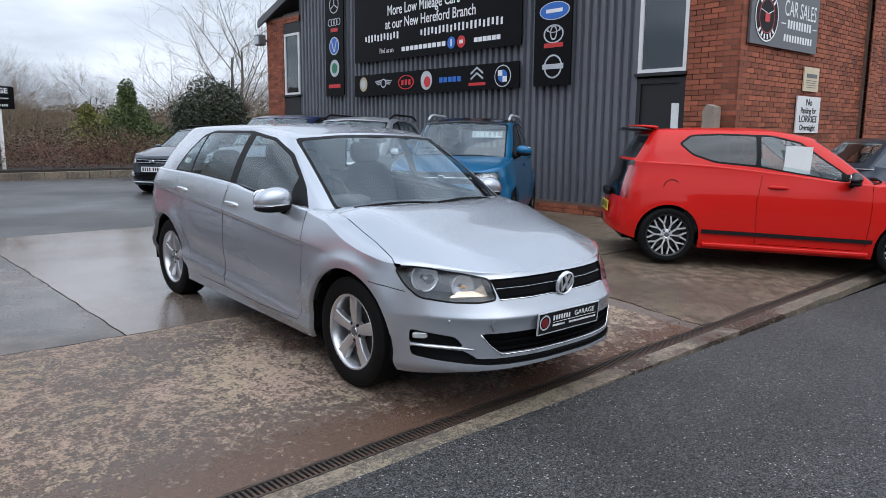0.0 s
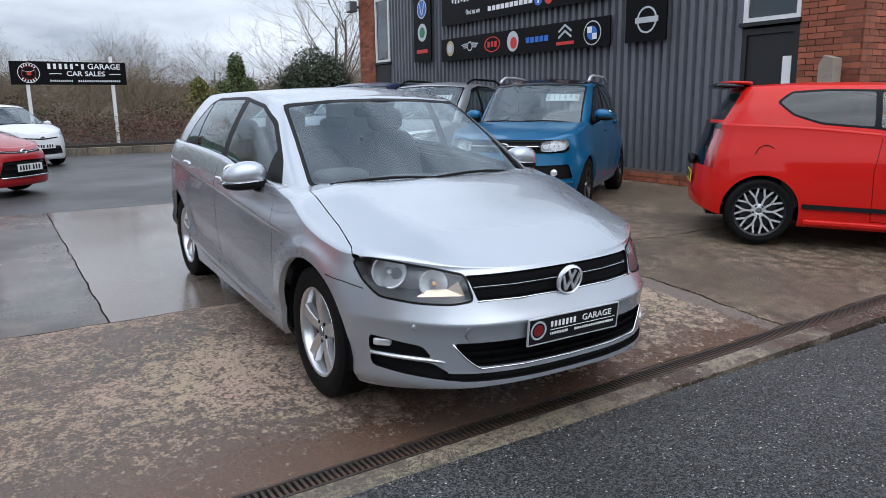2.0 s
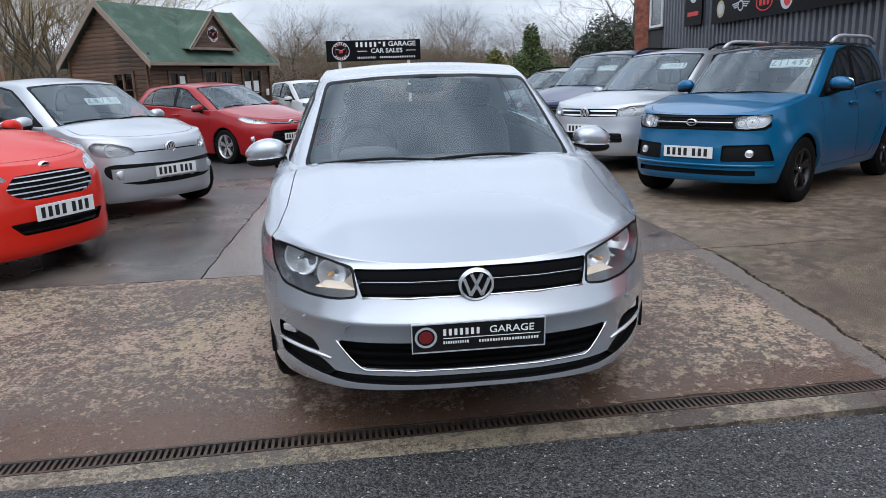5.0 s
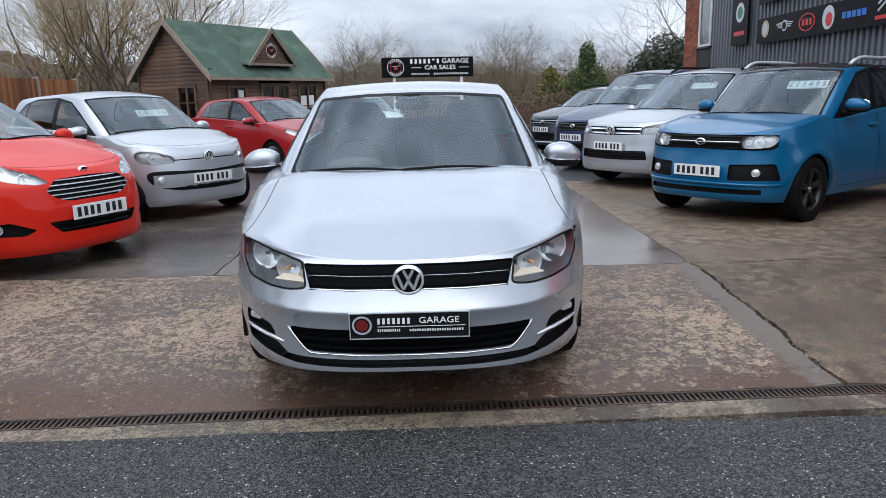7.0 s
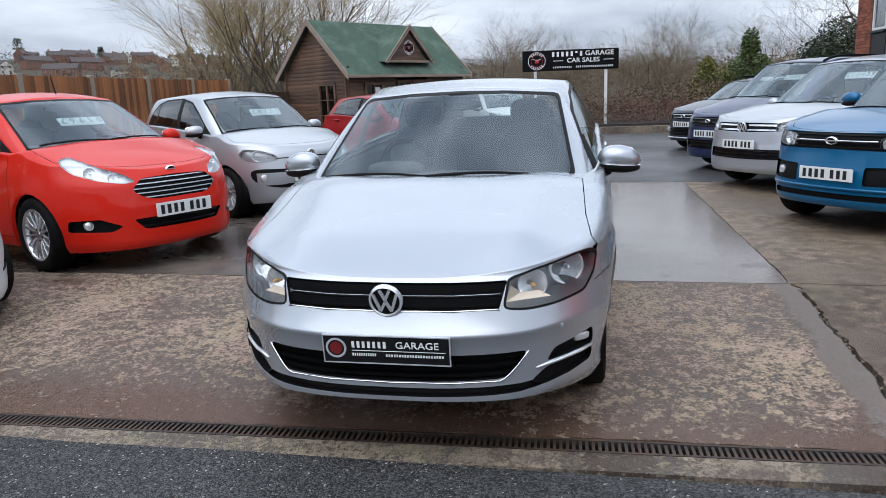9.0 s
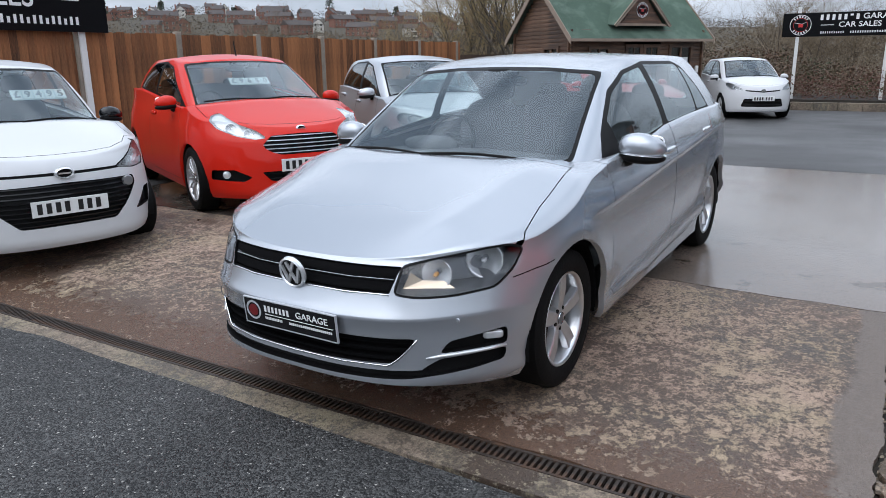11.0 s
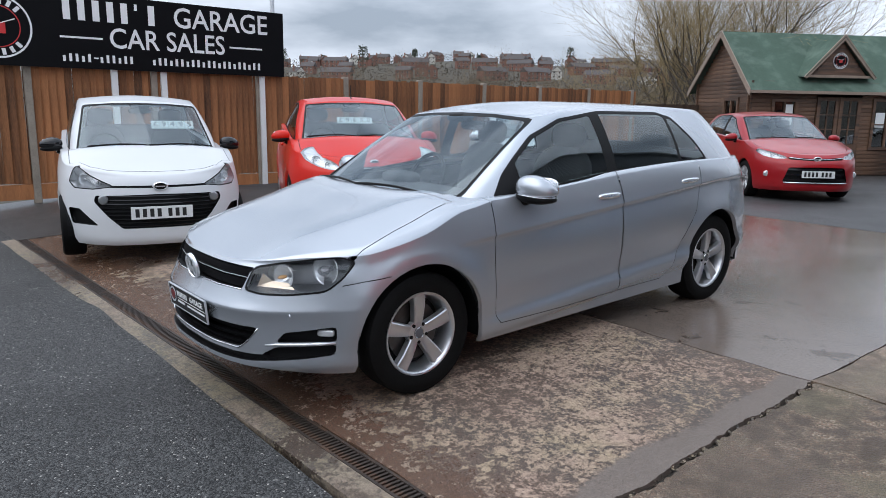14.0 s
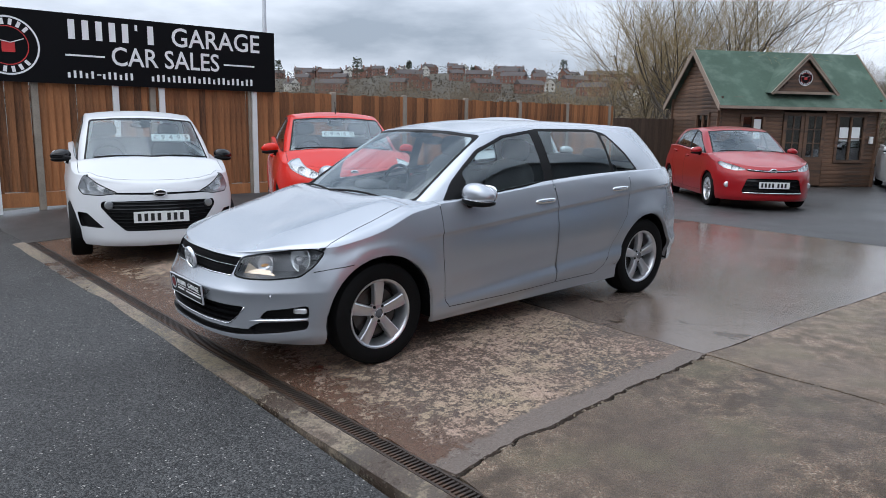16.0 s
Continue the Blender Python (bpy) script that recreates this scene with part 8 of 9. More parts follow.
def roundel(parent, m, r, name="emblem"):
    """The round emblem: a white ring on black with bars for its lettering and a red centre. It faces its local +z."""
    b = part(name, lathe([(0, 0.004), (r, 0.004), (r, 0.0)], 40), M_BLACK, parent, "round black emblem with a white ring", m=m)
    part("ring", lathe([(r * 0.92, 0.006), (r * 0.98, 0.006), (r * 0.98, 0.004), (r * 0.92, 0.004)], 40, close=True), M_LETTER, b)
    part("inner_ring", lathe([(r * 0.62, 0.006), (r * 0.65, 0.006), (r * 0.65, 0.004), (r * 0.62, 0.004)], 36, close=True), M_RED, b)
    part("motif", box((-r * 0.18, -r * 0.22, 0.004), (r * 0.22, r * 0.12, 0.007), bevel=r * 0.02), M_RED, b)
    part("motif_bar", tube([(-r * 0.55, r * 0.22, 0.006), (r * 0.1, r * 0.1, 0.006), (r * 0.5, r * 0.25, 0.006)], r * 0.018, 6), M_LETTER, b)
    for lo, n, up in ((35, 6, 1), (215, 6, 1)):
        for k in range(n):
            an = radians(lo + 110 * (k + 0.5) / n)
            part("text_bar", box((-r * 0.055, -r * 0.10, 0.004), (r * 0.055, r * 0.10, 0.006), pose(r * 0.785 * math.cos(an), r * 0.785 * math.sin(an), 0, 0, 0, math.degrees(an) - 90)), M_LETTER, b)
    return b


roundel(gab, pose(gx, yg + 0.085, gz + 0.36, 90, 0, 0), 0.19)
part("door_light", box((LS - 0.22, -0.07, 1.10), (LS - 0.12, -0.022, 1.28), bevel=0.01), M_WHITE, shed, "white wall box")
floor_in = part("floor", box((0.05, 0.05, 0.0), (LS - 0.05, DS - 0.05, 0.04)), M_LOG, shed)
# a dark clipped shrub and a standing board at the end of the summerhouse are part of the scrub below

# ---- signs ----
EAST = lambda y, z, x=6.69: Matrix.Translation((x, y, z)) @ pose(0, 0, 0, 90, 0, -90)


def board_west(name, label, y0, y1, z0, z1, thick=0.03, x=6.70, material=None):
    b = empty(name, pose(0, 0, 0), label, "sign")
    part("board", box((x, y0, z0), (x + thick, y1, z1)), material or M_BLACK, b)
    for yy in (y0 + 0.15, y1 - 0.15):
        part("fixing_rail", box((x + thick, yy - 0.03, z0 + 0.1), (XB + 0.01, yy + 0.03, z1 - 0.1)), M_DARK, b)
    return b


big = board_west("advertising_board", "large black advertising board with white lettering on the cladding", 5.76, 10.98, 3.0, 4.66)
lettering("More Low Mileage Cars", 0.30, M_LETTER, big, EAST(8.55, 4.02), squash=0.80, bold=0.003)
lettering("at our New Hereford Branch", 0.29, M_LETTER, big, EAST(8.36, 3.74), squash=0.83, bold=0.003)
for y0, y1, z, h in ((6.19, 8.61, 3.475, 0.15), (9.30, 10.58, 3.50, 0.15)):
    n = int((y1 - y0) / 0.115)
    for k in range(n):
        part("text_bar", box((6.697, y1 - (k + 0.70) * (y1 - y0) / n, z - h * (0.5 if k % 3 else 0.36)), (6.70, y1 - (k + 0.22) * (y1 - y0) / n, z + h * (0.5 if k % 4 else 0.36))), M_LETTER, big)
lettering("Find us on", 0.15, M_LETTER, big, EAST(9.75, 3.20), squash=0.82)
for k in range(10):
    part("text_bar", box((6.697, 9.22 - 0.145 * k - 0.11, 3.145), (6.70, 9.22 - 0.145 * k, 3.235)), M_LETTER, big)
part("blue_disc", lathe([(0, -0.004), (0.115, -0.004), (0.115, 0)], 28, "x", at=(6.70, 7.63, 3.19)), M_BLUE, big)
part("red_disc", lathe([(0, -0.004), (0.115, -0.004), (0.115, 0)], 28, "x", at=(6.70, 7.34, 3.185)), M_RED, big)
part("play_bar", box((6.694, 7.29, 3.15), (6.6965, 7.39, 3.22)), M_LETTER, big)
part("disc_bar", box((6.694, 7.61, 3.12), (6.6965, 7.65, 3.26)), M_LETTER, big)
for k in range(6):
    part("text_bar", box((6.697, 6.98 - 0.12 * k - 0.10, 3.14), (6.70, 6.98 - 0.12 * k, 3.225)), M_LETTER, big)


def disc_at(parent, y, z, ry, rz, material, name="emblem", x=6.70, d=0.004):
    bm = lathe([(0, -d), (1, -d), (1, 0)], 30, "x")
    return part(name, bm, material, parent, m=Matrix.Translation((x, y, z)) @ Matrix.Diagonal((1, ry, rz, 1)))


def ring_at(parent, y, z, ry, rz, material, w=0.14, x=6.70, d=0.006):
    bm = lathe([(1 - w, -d), (1, -d), (1, 0), (1 - w, 0)], 30, "x", close=True)
    return part("emblem_ring", bm, material, parent, m=Matrix.Translation((x, y, z)) @ Matrix.Diagonal((1, ry, rz, 1)))


def bar_at(parent, y, z, w, h, material, x=6.70, d=0.006, turn=0):
    return part("emblem_bar", box((-d, -w / 2, -h / 2), (0, w / 2, h / 2)), material, parent, m=Matrix.Translation((x, y, z)) @ pose(0, 0, 0, turn, 0, 0))


col_l = board_west("emblem_board", "tall black board with car makers' emblems on the cladding", 11.46, 12.24, 2.30, 4.75)
ring_at(col_l, 11.84, 4.42, 0.20, 0.20, M_SILVERV, 0.1)
for tn in (0, 120, 240):
    part("emblem_bar", box((-0.006, -0.012, 0), (0, 0.012, 0.19)), M_SILVERV, col_l, m=Matrix.Translation((6.70, 11.84, 4.42)) @ pose(0, 0, 0, tn, 0, 0))
for k in range(4):
    ring_at(col_l, 12.02 - 0.12 * k, 4.02, 0.085, 0.085, M_SILVERV, 0.16)
bar_at(col_l, 11.84, 3.84, 0.30, 0.085, M_RED)
disc_at(col_l, 11.85, 3.47, 0.20, 0.20, M_BLUE)
ring_at(col_l, 11.85, 3.47, 0.21, 0.21, M_SILVERV, 0.12)
for dy, tn in ((-0.06, 20), (0.06, -20)):
    bar_at(col_l, 11.85 + dy, 3.47, 0.03, 0.28, M_SILVERV, d=0.008, turn=tn)
disc_at(col_l, 11.845, 2.95, 0.20, 0.20, M_SILVERV)
disc_at(col_l, 11.845, 2.95, 0.12, 0.12, mat("green_vinyl", (0.03, 0.2, 0.10), 0.4, vary=0.05), d=0.007)
bar_at(col_l, 11.85, 2.53, 0.50, 0.085, M_RED)
row_b = board_west("emblem_board", "long black board with a row of makers' emblems", 5.79, 11.0, 2.25, 2.72)
M_GOLD = mat("gold_vinyl", (0.5, 0.42, 0.25), 0.4, 0.2, vary=0.1)
disc_at(row_b, 10.64, 2.515, 0.15, 0.16, M_GOLD)
disc_at(row_b, 10.64, 2.515, 0.09, 0.10, M_SILVERV, d=0.008)
disc_at(row_b, 9.875, 2.51, 0.10, 0.10, M_SILVERV)
disc_at(row_b, 9.875, 2.51, 0.07, 0.07, M_BLACK, d=0.008)
for sg in (-1, 1):
    for q in range(3):
        bar_at(row_b, 9.875 + sg * (0.2 - 0.02 * q), 2.56 - 0.035 * q, 0.22 - 0.04 * q, 0.022, M_SILVERV, turn=sg * -6)
ring_at(row_b, 9.07, 2.495, 0.27, 0.15, M_RED, 0.12)
for k in range(3):
    bar_at(row_b, 9.19 - 0.12 * k, 2.495, 0.075, 0.11, M_RED)
disc_at(row_b, 8.39, 2.50, 0.18, 0.19, M_SILVERV)
disc_at(row_b, 8.36, 2.47, 0.10, 0.11, M_RED, d=0.008)
for k in range(5):
    bar_at(row_b, 7.93 - 0.135 * k, 2.485, 0.105, 0.10, M_BLUE)
for q in (0.05, -0.05):
    for sg in (-1, 1):
        bar_at(row_b, 6.885 + sg * 0.085, 2.56 + q, 0.20, 0.035, M_SILVERV, turn=sg * -33)
bar_at(row_b, 6.88, 2.36, 0.46, 0.055, M_RED)
disc_at(row_b, 6.20, 2.475, 0.21, 0.20, M_SILVERV)
disc_at(row_b, 6.20, 2.475, 0.19, 0.18, M_BLACK, d=0.006)
disc_at(row_b, 6.20, 2.475, 0.12, 0.115, M_BLUE, d=0.008)
bar_at(row_b, 6.26, 2.53, 0.11, 0.10, M_LETTER, d=0.010)
bar_at(row_b, 6.14, 2.42, 0.11, 0.10, M_LETTER, d=0.010)
col_r = board_west("emblem_board", "tall black board with three car makers' emblems on the cladding", 4.63, 5.45, 2.25, 4.4)
disc_at(col_r, 5.01, 3.49, 0.33, 0.15, M_SILVERV)
disc_at(col_r, 5.01, 3.49, 0.31, 0.135, M_BLUE, d=0.007)
bar_at(col_r, 5.01, 3.49, 0.36, 0.06, M_LETTER, d=0.009)
ring_at(col_r, 5.015, 3.11, 0.22, 0.155, M_SILVERV, 0.13)
ring_at(col_r, 5.015, 3.13, 0.075, 0.125, M_SILVERV, 0.25)
ring_at(col_r, 5.015, 3.19, 0.16, 0.06, M_SILVERV, 0.22)
bar_at(col_r, 5.01, 2.925, 0.42, 0.075, M_RED)
ring_at(col_r, 5.01, 2.57, 0.20, 0.20, M_SILVERV, 0.14)
bar_at(col_r, 5.01, 2.57, 0.46, 0.085, M_SILVERV, d=0.010)

# grey sign and notices on the side wall
SOUTH = lambda x, z, y: Matrix.Translation((x, y, z)) @ pose(0, 0, 0, 90, 0, 0)
sg = empty("wall_sign", pose(0, 0, 0), "grey wall sign with a round emblem and white lettering", "sign")
part("board", box((6.90, 1.665, 2.70), (9.10, 1.70, 3.62)), M_GREYBOARD, sg)
roundel(sg, Matrix.Translation((7.36, 1.664, 3.10)) @ pose(0, 0, 0, 90, 0, 0), 0.36)
lettering("CAR SALES", 0.32, M_LETTER, sg, SOUTH(8.45, 3.27, 1.662), squash=0.72)
for x0, x1, z, h in ((8.02, 8.86, 3.06, 0.12), (7.92, 8.92, 2.86, 0.10)):
    n = int((x1 - x0) / 0.085)
    for k in range(n):
        part("text_bar", box((x0 + k * (x1 - x0) / n + 0.012, 1.661, z - h / 2), (x0 + (k + 1) * (x1 - x0) / n - 0.026, 1.664, z + h / 2)), M_LETTER, sg)
for x0, x1 in ((7.82, 7.97), (8.9, 9.04)):
    part("rule", box((x0, 1.661, 3.05), (x1, 1.664, 3.065)), M_LETTER, sg)
nb = empty("notice_board", pose(0, 0, 0), "white no-parking notice on the brick wall", "sign")
part("board", box((8.62, 1.68, 1.48), (9.48, 1.70, 2.05)), M_WHITE, nb)
for w, z, sz, sq in (("No", 1.955, 0.15, 1.2), ("Parking for", 1.825, 0.13, 1.0), ("LORRIES", 1.695, 0.15, 1.2), ("Overnight", 1.56, 0.13, 1.1)):
    lettering(w, sz, M_INK, nb, SOUTH(9.05, z, 1.678), squash=sq, bold=0.002)
nb2 = empty("notice_board", pose(0, 0, 0), "cream notice with small print on the brick wall", "sign")
part("board", box((8.79, 1.68, 2.13), (9.34, 1.70, 2.50)), mat("cream_board", (0.62, 0.52, 0.36), 0.5, vary=0.05), nb2)
part("heading_bar", box((8.88, 1.677, 2.34), (9.26, 1.68, 2.40)), M_GREYBOARD, nb2)
for k in range(4):
    part("text_bar", box((8.88, 1.677, 2.29 - 0.035 * k), (9.26 - 0.04 * (k % 2), 1.68, 2.30 - 0.035 * k)), M_GREYBOARD, nb2)

# big black sign over the fence
NORTHX = lambda y, z, x=-8.078: Matrix.Translation((x, y, z)) @ pose(0, 0, 0, 90, 0, 90)
fs = empty("garage_sign", pose(0, 0, 0), "long black garage sign with white lettering above the fence", "sign")
part("board", box((-8.12, -1.05, 1.915), (-8.08, 3.82, 2.965)), M_BLACK, fs)
for yy in (1.05, 1.78, 3.43, -0.7):
    part("post", box((-8.17, yy - 0.045, -0.05), (-8.12, yy + 0.045, 2.9)), M_WHITE, fs, "white square post")
roundel(fs, NORTHX(-0.42, 2.43), 0.43)
lettering("GARAGE", 0.43, M_LETTER, fs, NORTHX(2.74, 2.725), squash=0.94, bold=0.004)
lettering("CAR SALES", 0.41, M_LETTER, fs, NORTHX(1.885, 2.355), squash=0.90, bold=0.004)
for k in range(7):
    y0 = 0.35 + k * 0.196
    hh = 0.09 if k == 5 else 0.29
    part("text_bar", box((-8.08, y0 + 0.05, 2.88 - hh), (-8.077, y0 + (0.145 if k != 5 else 0.09), 2.88)), M_LETTER, fs)
for a, b in ((0.34, 0.91), (2.85, 3.42)):
    part("rule", box((-8.08, a, 2.335), (-8.077, b, 2.362)), M_LETTER, fs)
for a, b, n in ((0.345, 1.35, 12), (1.60, 3.41, 21)):
    w = (b - a) / n
    for k in range(n):
        if n == 12 and k == 5:
            part("text_bar", box((-8.08, a + k * w + 0.01, 2.06), (-8.077, a + (k + 1) * w - 0.01, 2.08)), M_LETTER, fs)
        else:
            part("text_bar", box((-8.08, a + k * w + 0.012, 2.01), (-8.077, a + (k + 1) * w - 0.035, 2.12 if (k * 7) % 3 else 2.09)), M_LETTER, fs)
# sign at the back of the yard
s2 = empty("garage_sign", Matrix.Translation((-1.42, 21.15, 0)) @ pose(0, 0, 0, 0, 0, 6), "black garage sign on two white posts behind the low wall", "sign")
part("board", box((0, -0.03, 2.02), (3.12, 0.0, 2.68)), M_BLACK, s2)
for x in (0.42, 2.72):
    part("post", box((x - 0.045, 0.0, -0.1), (x + 0.045, 0.07, 2.86)), M_WHITE, s2, "white square post")
roundel(s2, Matrix.Translation((0.47, -0.031, 2.35)) @ pose(0, 0, 0, 90, 0, 0), 0.29)
lettering("GARAGE", 0.215, M_LETTER, s2, Matrix.Translation((2.50, -0.033, 2.545)) @ pose(0, 0, 0, 90, 0, 0), squash=1.1, bold=0.003)
lettering("CAR SALES", 0.20, M_LETTER, s2, Matrix.Translation((1.98, -0.033, 2.335)) @ pose(0, 0, 0, 90, 0, 0), squash=1.1, bold=0.003)
for k in range(7):
    part("text_bar", box((0.97 + k * 0.15, -0.034, 2.47 if k != 5 else 2.57), (0.97 + k * 0.15 + 0.075, -0.03, 2.62)), M_LETTER, s2)
for a, b in ((1.0, 1.33), (2.63, 2.96)):
    part("rule", box((a, -0.034, 2.325), (b, -0.03, 2.345)), M_LETTER, s2)
for a, b, n in ((1.0, 1.62, 11), (1.75, 2.95, 20)):
    for k in range(n):
        part("text_bar", box((a + k * (b - a) / n + 0.008, -0.034, 2.10), (a + (k + 1) * (b - a) / n - 0.022, -0.03, 2.16)), M_LETTER, s2)
lp = empty("lamp_post", pose(-9.6, 4.38, 0), "tall grey steel lamp post behind the fence", "lamp post")
part("column", tube([(0, 0, -0.1), (0, 0, 3.0), (0, 0, 7.5)], [0.055, 0.042, 0.035], 12), M_SILVERV, lp, smooth=True)


# ---- trees, scrub, town ----
M_BARK = mat("grey_bark", (0.085, 0.07, 0.055), 0.9, vary=0.3, scale=3, fine=30, bump=0.4)
M_TWIG = mat("brown_twigs", (0.155, 0.118, 0.076), 0.9, vary=0.2, scale=0.8, fine=8)
M_WILLOW = mat("ochre_twigs", (0.27, 0.20, 0.095), 0.9, vary=0.2, scale=0.8, fine=8)
M_DEADLEAF = mat("bramble_leaf", (0.105, 0.062, 0.038), 0.8, vary=0.2, scale=0.6, fine=10, island=0.4, second=(0.05, 0.058, 0.026), second_at=0.56, second_scale=0.8)
M_GREENLEAF = mat("evergreen_leaf", (0.066, 0.096, 0.024), 0.6, vary=0.2, scale=0.8, fine=10, island=0.4)
M_YELLOWLEAF = mat("yellow_green_leaf", (0.13, 0.13, 0.025), 0.6, vary=0.2, scale=0.8, fine=10, island=0.4)
M_IVY = mat("dark_ivy_leaf", (0.030, 0.042, 0.020), 0.5, vary=0.2, scale=0.8, fine=10, island=0.4)
rng = random.Random(11)


class Sticks:
    """Gathers tapered sticks and leaves into one mesh."""

    def __init__(self):
        self.v, self.f = [], []

    def stick(self, a, b, ra, rb, seg=3):
        d = (b - a)
        if d.length < 1e-5:
            return
        d.normalize()
        u = d.orthogonal().normalized()
        w = d.cross(u)
        k = len(self.v)
        for p, r in ((a, ra), (b, rb)):
            for i in range(seg):
                t = 2 * math.pi * i / seg
                self.v.append(tuple(p + (u * math.cos(t) + w * math.sin(t)) * r))
        for i in range(seg):
            j = (i + 1) % seg
            self.f.append((k + i, k + j, k + seg + j, k + seg + i))

    def leaf(self, p, size, flat=0.3):
        u = Vector((rng.gauss(0, 1), rng.gauss(0, 1), rng.gauss(0, flat))).normalized()
        w = u.cross(Vector((rng.gauss(0, 1), rng.gauss(0, 1), rng.gauss(0, 1)))).normalized()
        k = len(self.v)
        for a, b in ((-1, 0), (0, -0.55), (1, 0), (0, 0.55)):
            self.v.append(tuple(p + (u * a + w * b) * size))
        self.f.append((k, k + 1, k + 2, k + 3))

    def mesh(self, name, material, parent=None, kind="", label=""):
        me = bpy.data.meshes.new(name)
        me.from_pydata(self.v, [], self.f)
        me.materials.append(material)
        ob = new(name, me)
        ob.parent = parent
        return tagged(ob, label, kind=kind)


def grow(wood, twig, p, d, length, r, level, spread, up, count, tips=None):
    """One limb and its branches."""
    n = 4 if level > 1 else 3
    q = p.copy()
    dd = d.copy()
    pts = [q.copy()]
    for i in range(n):
        dd = (dd + Vector((rng.gauss(0, 0.13), rng.gauss(0, 0.13), rng.gauss(0, 0.08) + up))).normalized()
        q2 = q + dd * (length / n)
        ra, rb = r * (1 - 0.62 * i / n), r * (1 - 0.62 * (i + 1) / n)
        (wood if level > 1 else twig).stick(q, q2, ra, rb, 6 if level > 2 else (4 if level > 1 else 3))
        q = q2
        pts.append(q.copy())
    if tips is not None and level <= 1:
        tips.append(q.copy())
    if level <= 0:
        return
    for k in range(count[level]):
        t = rng.uniform(0.25, 1.0)
        i = min(n - 1, int(t * n))
        at = pts[i].lerp(pts[i + 1], t * n - i)
        side = dd.orthogonal().normalized()
        side.rotate(Matrix.Rotation(rng.uniform(0, 2 * math.pi), 3, dd))
        nd = (dd * (1 - spread) + side * spread * rng.uniform(0.7, 1.3)).normalized()
        grow(wood, twig, at, nd, length * rng.uniform(0.45, 0.72), r * 0.36 * (1 - 0.4 * t) + 0.0015, level - 1, spread, up * 1.15, count, tips)


def bare_tree(label, at, height, stems=1, r=0.12, spread=0.55, up=0.05, count=(0, 6, 7, 8), levels=3, material=None, lean=0.1, category="tree", group="bare trees", thick=1.0):
    t = empty("tree", pose(*at), label, category, group)
    wood, twig = Sticks(), Sticks()
    for k in range(stems):
        a = 2 * math.pi * k / stems + rng.uniform(-0.4, 0.4)
        ln = lean * (0.5 + rng.random()) if stems > 1 else rng.uniform(0, lean)
        d = Vector((math.cos(a) * ln, math.sin(a) * ln, 1)).normalized()
        grow(wood, twig, Vector((math.cos(a) * 0.1 * (stems > 1), math.sin(a) * 0.1 * (stems > 1), -0.2)), d, height * rng.uniform(0.5, 0.62), r * rng.uniform(0.75, 1.1) * thick, levels, spread, up, count)
    wood.mesh("trunk", M_BARK, t)
    twig.mesh("crown", material or M_TWIG, t)
    return t


# willow thicket behind the summerhouse
bare_tree("multi-stemmed bare willow with ochre twigs behind the summerhouse", (-8.6, 19.6, 0), 8.0, stems=12, r=0.065, spread=0.42, up=0.05, count=(0, 8, 8, 7), material=M_WILLOW, lean=0.5)
bare_tree("bare willow with ochre twigs beside the fence", (-12.0, 21.5, 0), 7.6, stems=9, r=0.07, spread=0.38, up=0.07, count=(0, 6, 8, 8), material=M_WILLOW, lean=0.45)
bare_tree("bare leggy shrub willow behind the fence", (-11.5, 17.0, 0), 4.2, stems=6, r=0.04, spread=0.45, up=0.04, count=(0, 5, 6, 6), material=M_WILLOW, lean=0.5)
# slim bare tree by the end of the building
bare_tree("slim bare tree with fine twigs beside the building", (10.6, 26.6, 0), 9.0, stems=2, r=0.10, spread=0.50, up=0.03, count=(0, 6, 7, 8), lean=0.12)
# far belt of bare trees
far = [bare_tree("tall bare tree in the far tree belt", (x, y, 0), h, stems=st, r=0.085, spread=0.5, up=0.04, count=(0, 8, 9, 9), lean=0.3)
       for x, y, h, st in ((6.6, 58, 8.4, 3), (-4, 55, 6.3, 4), (15, 62, 8.0, 3), (24, 58, 7.4, 4))]
spots = []
for k in range(70):
    x = -34 + 92 * (k + 0.5) / 70 + rng.uniform(-1, 1)
    spots.append((x, rng.uniform(36, 58), rng.uniform(0.42, 0.80)))
for k in range(26):
    spots.append((-34 - k * 1.2 + rng.uniform(-1, 1), rng.uniform(24, 60), rng.uniform(0.4, 0.72)))
for x, y, sc in spots:
    src = far[rng.randrange(4)]
    c = copy_thing(src, pose(x, y, -0.3, 0, 0, rng.uniform(0, 360)) @ Matrix.Diagonal((sc * 1.4, sc * 1.4, sc * 1.15, 1)))
    c["label"] = "small bare tree in the scrub"
for x, y, sc in ((8.2, 60, 0.98), (5.0, 61, 0.88), (31, 56, 0.9), (39, 60, 0.85), (20, 60, 0.8)):
    copy_thing(far[rng.randrange(4)], pose(x, y, -0.2, 0, 0, rng.uniform(0, 360)) @ Matrix.Diagonal((sc, sc, sc, 1)))

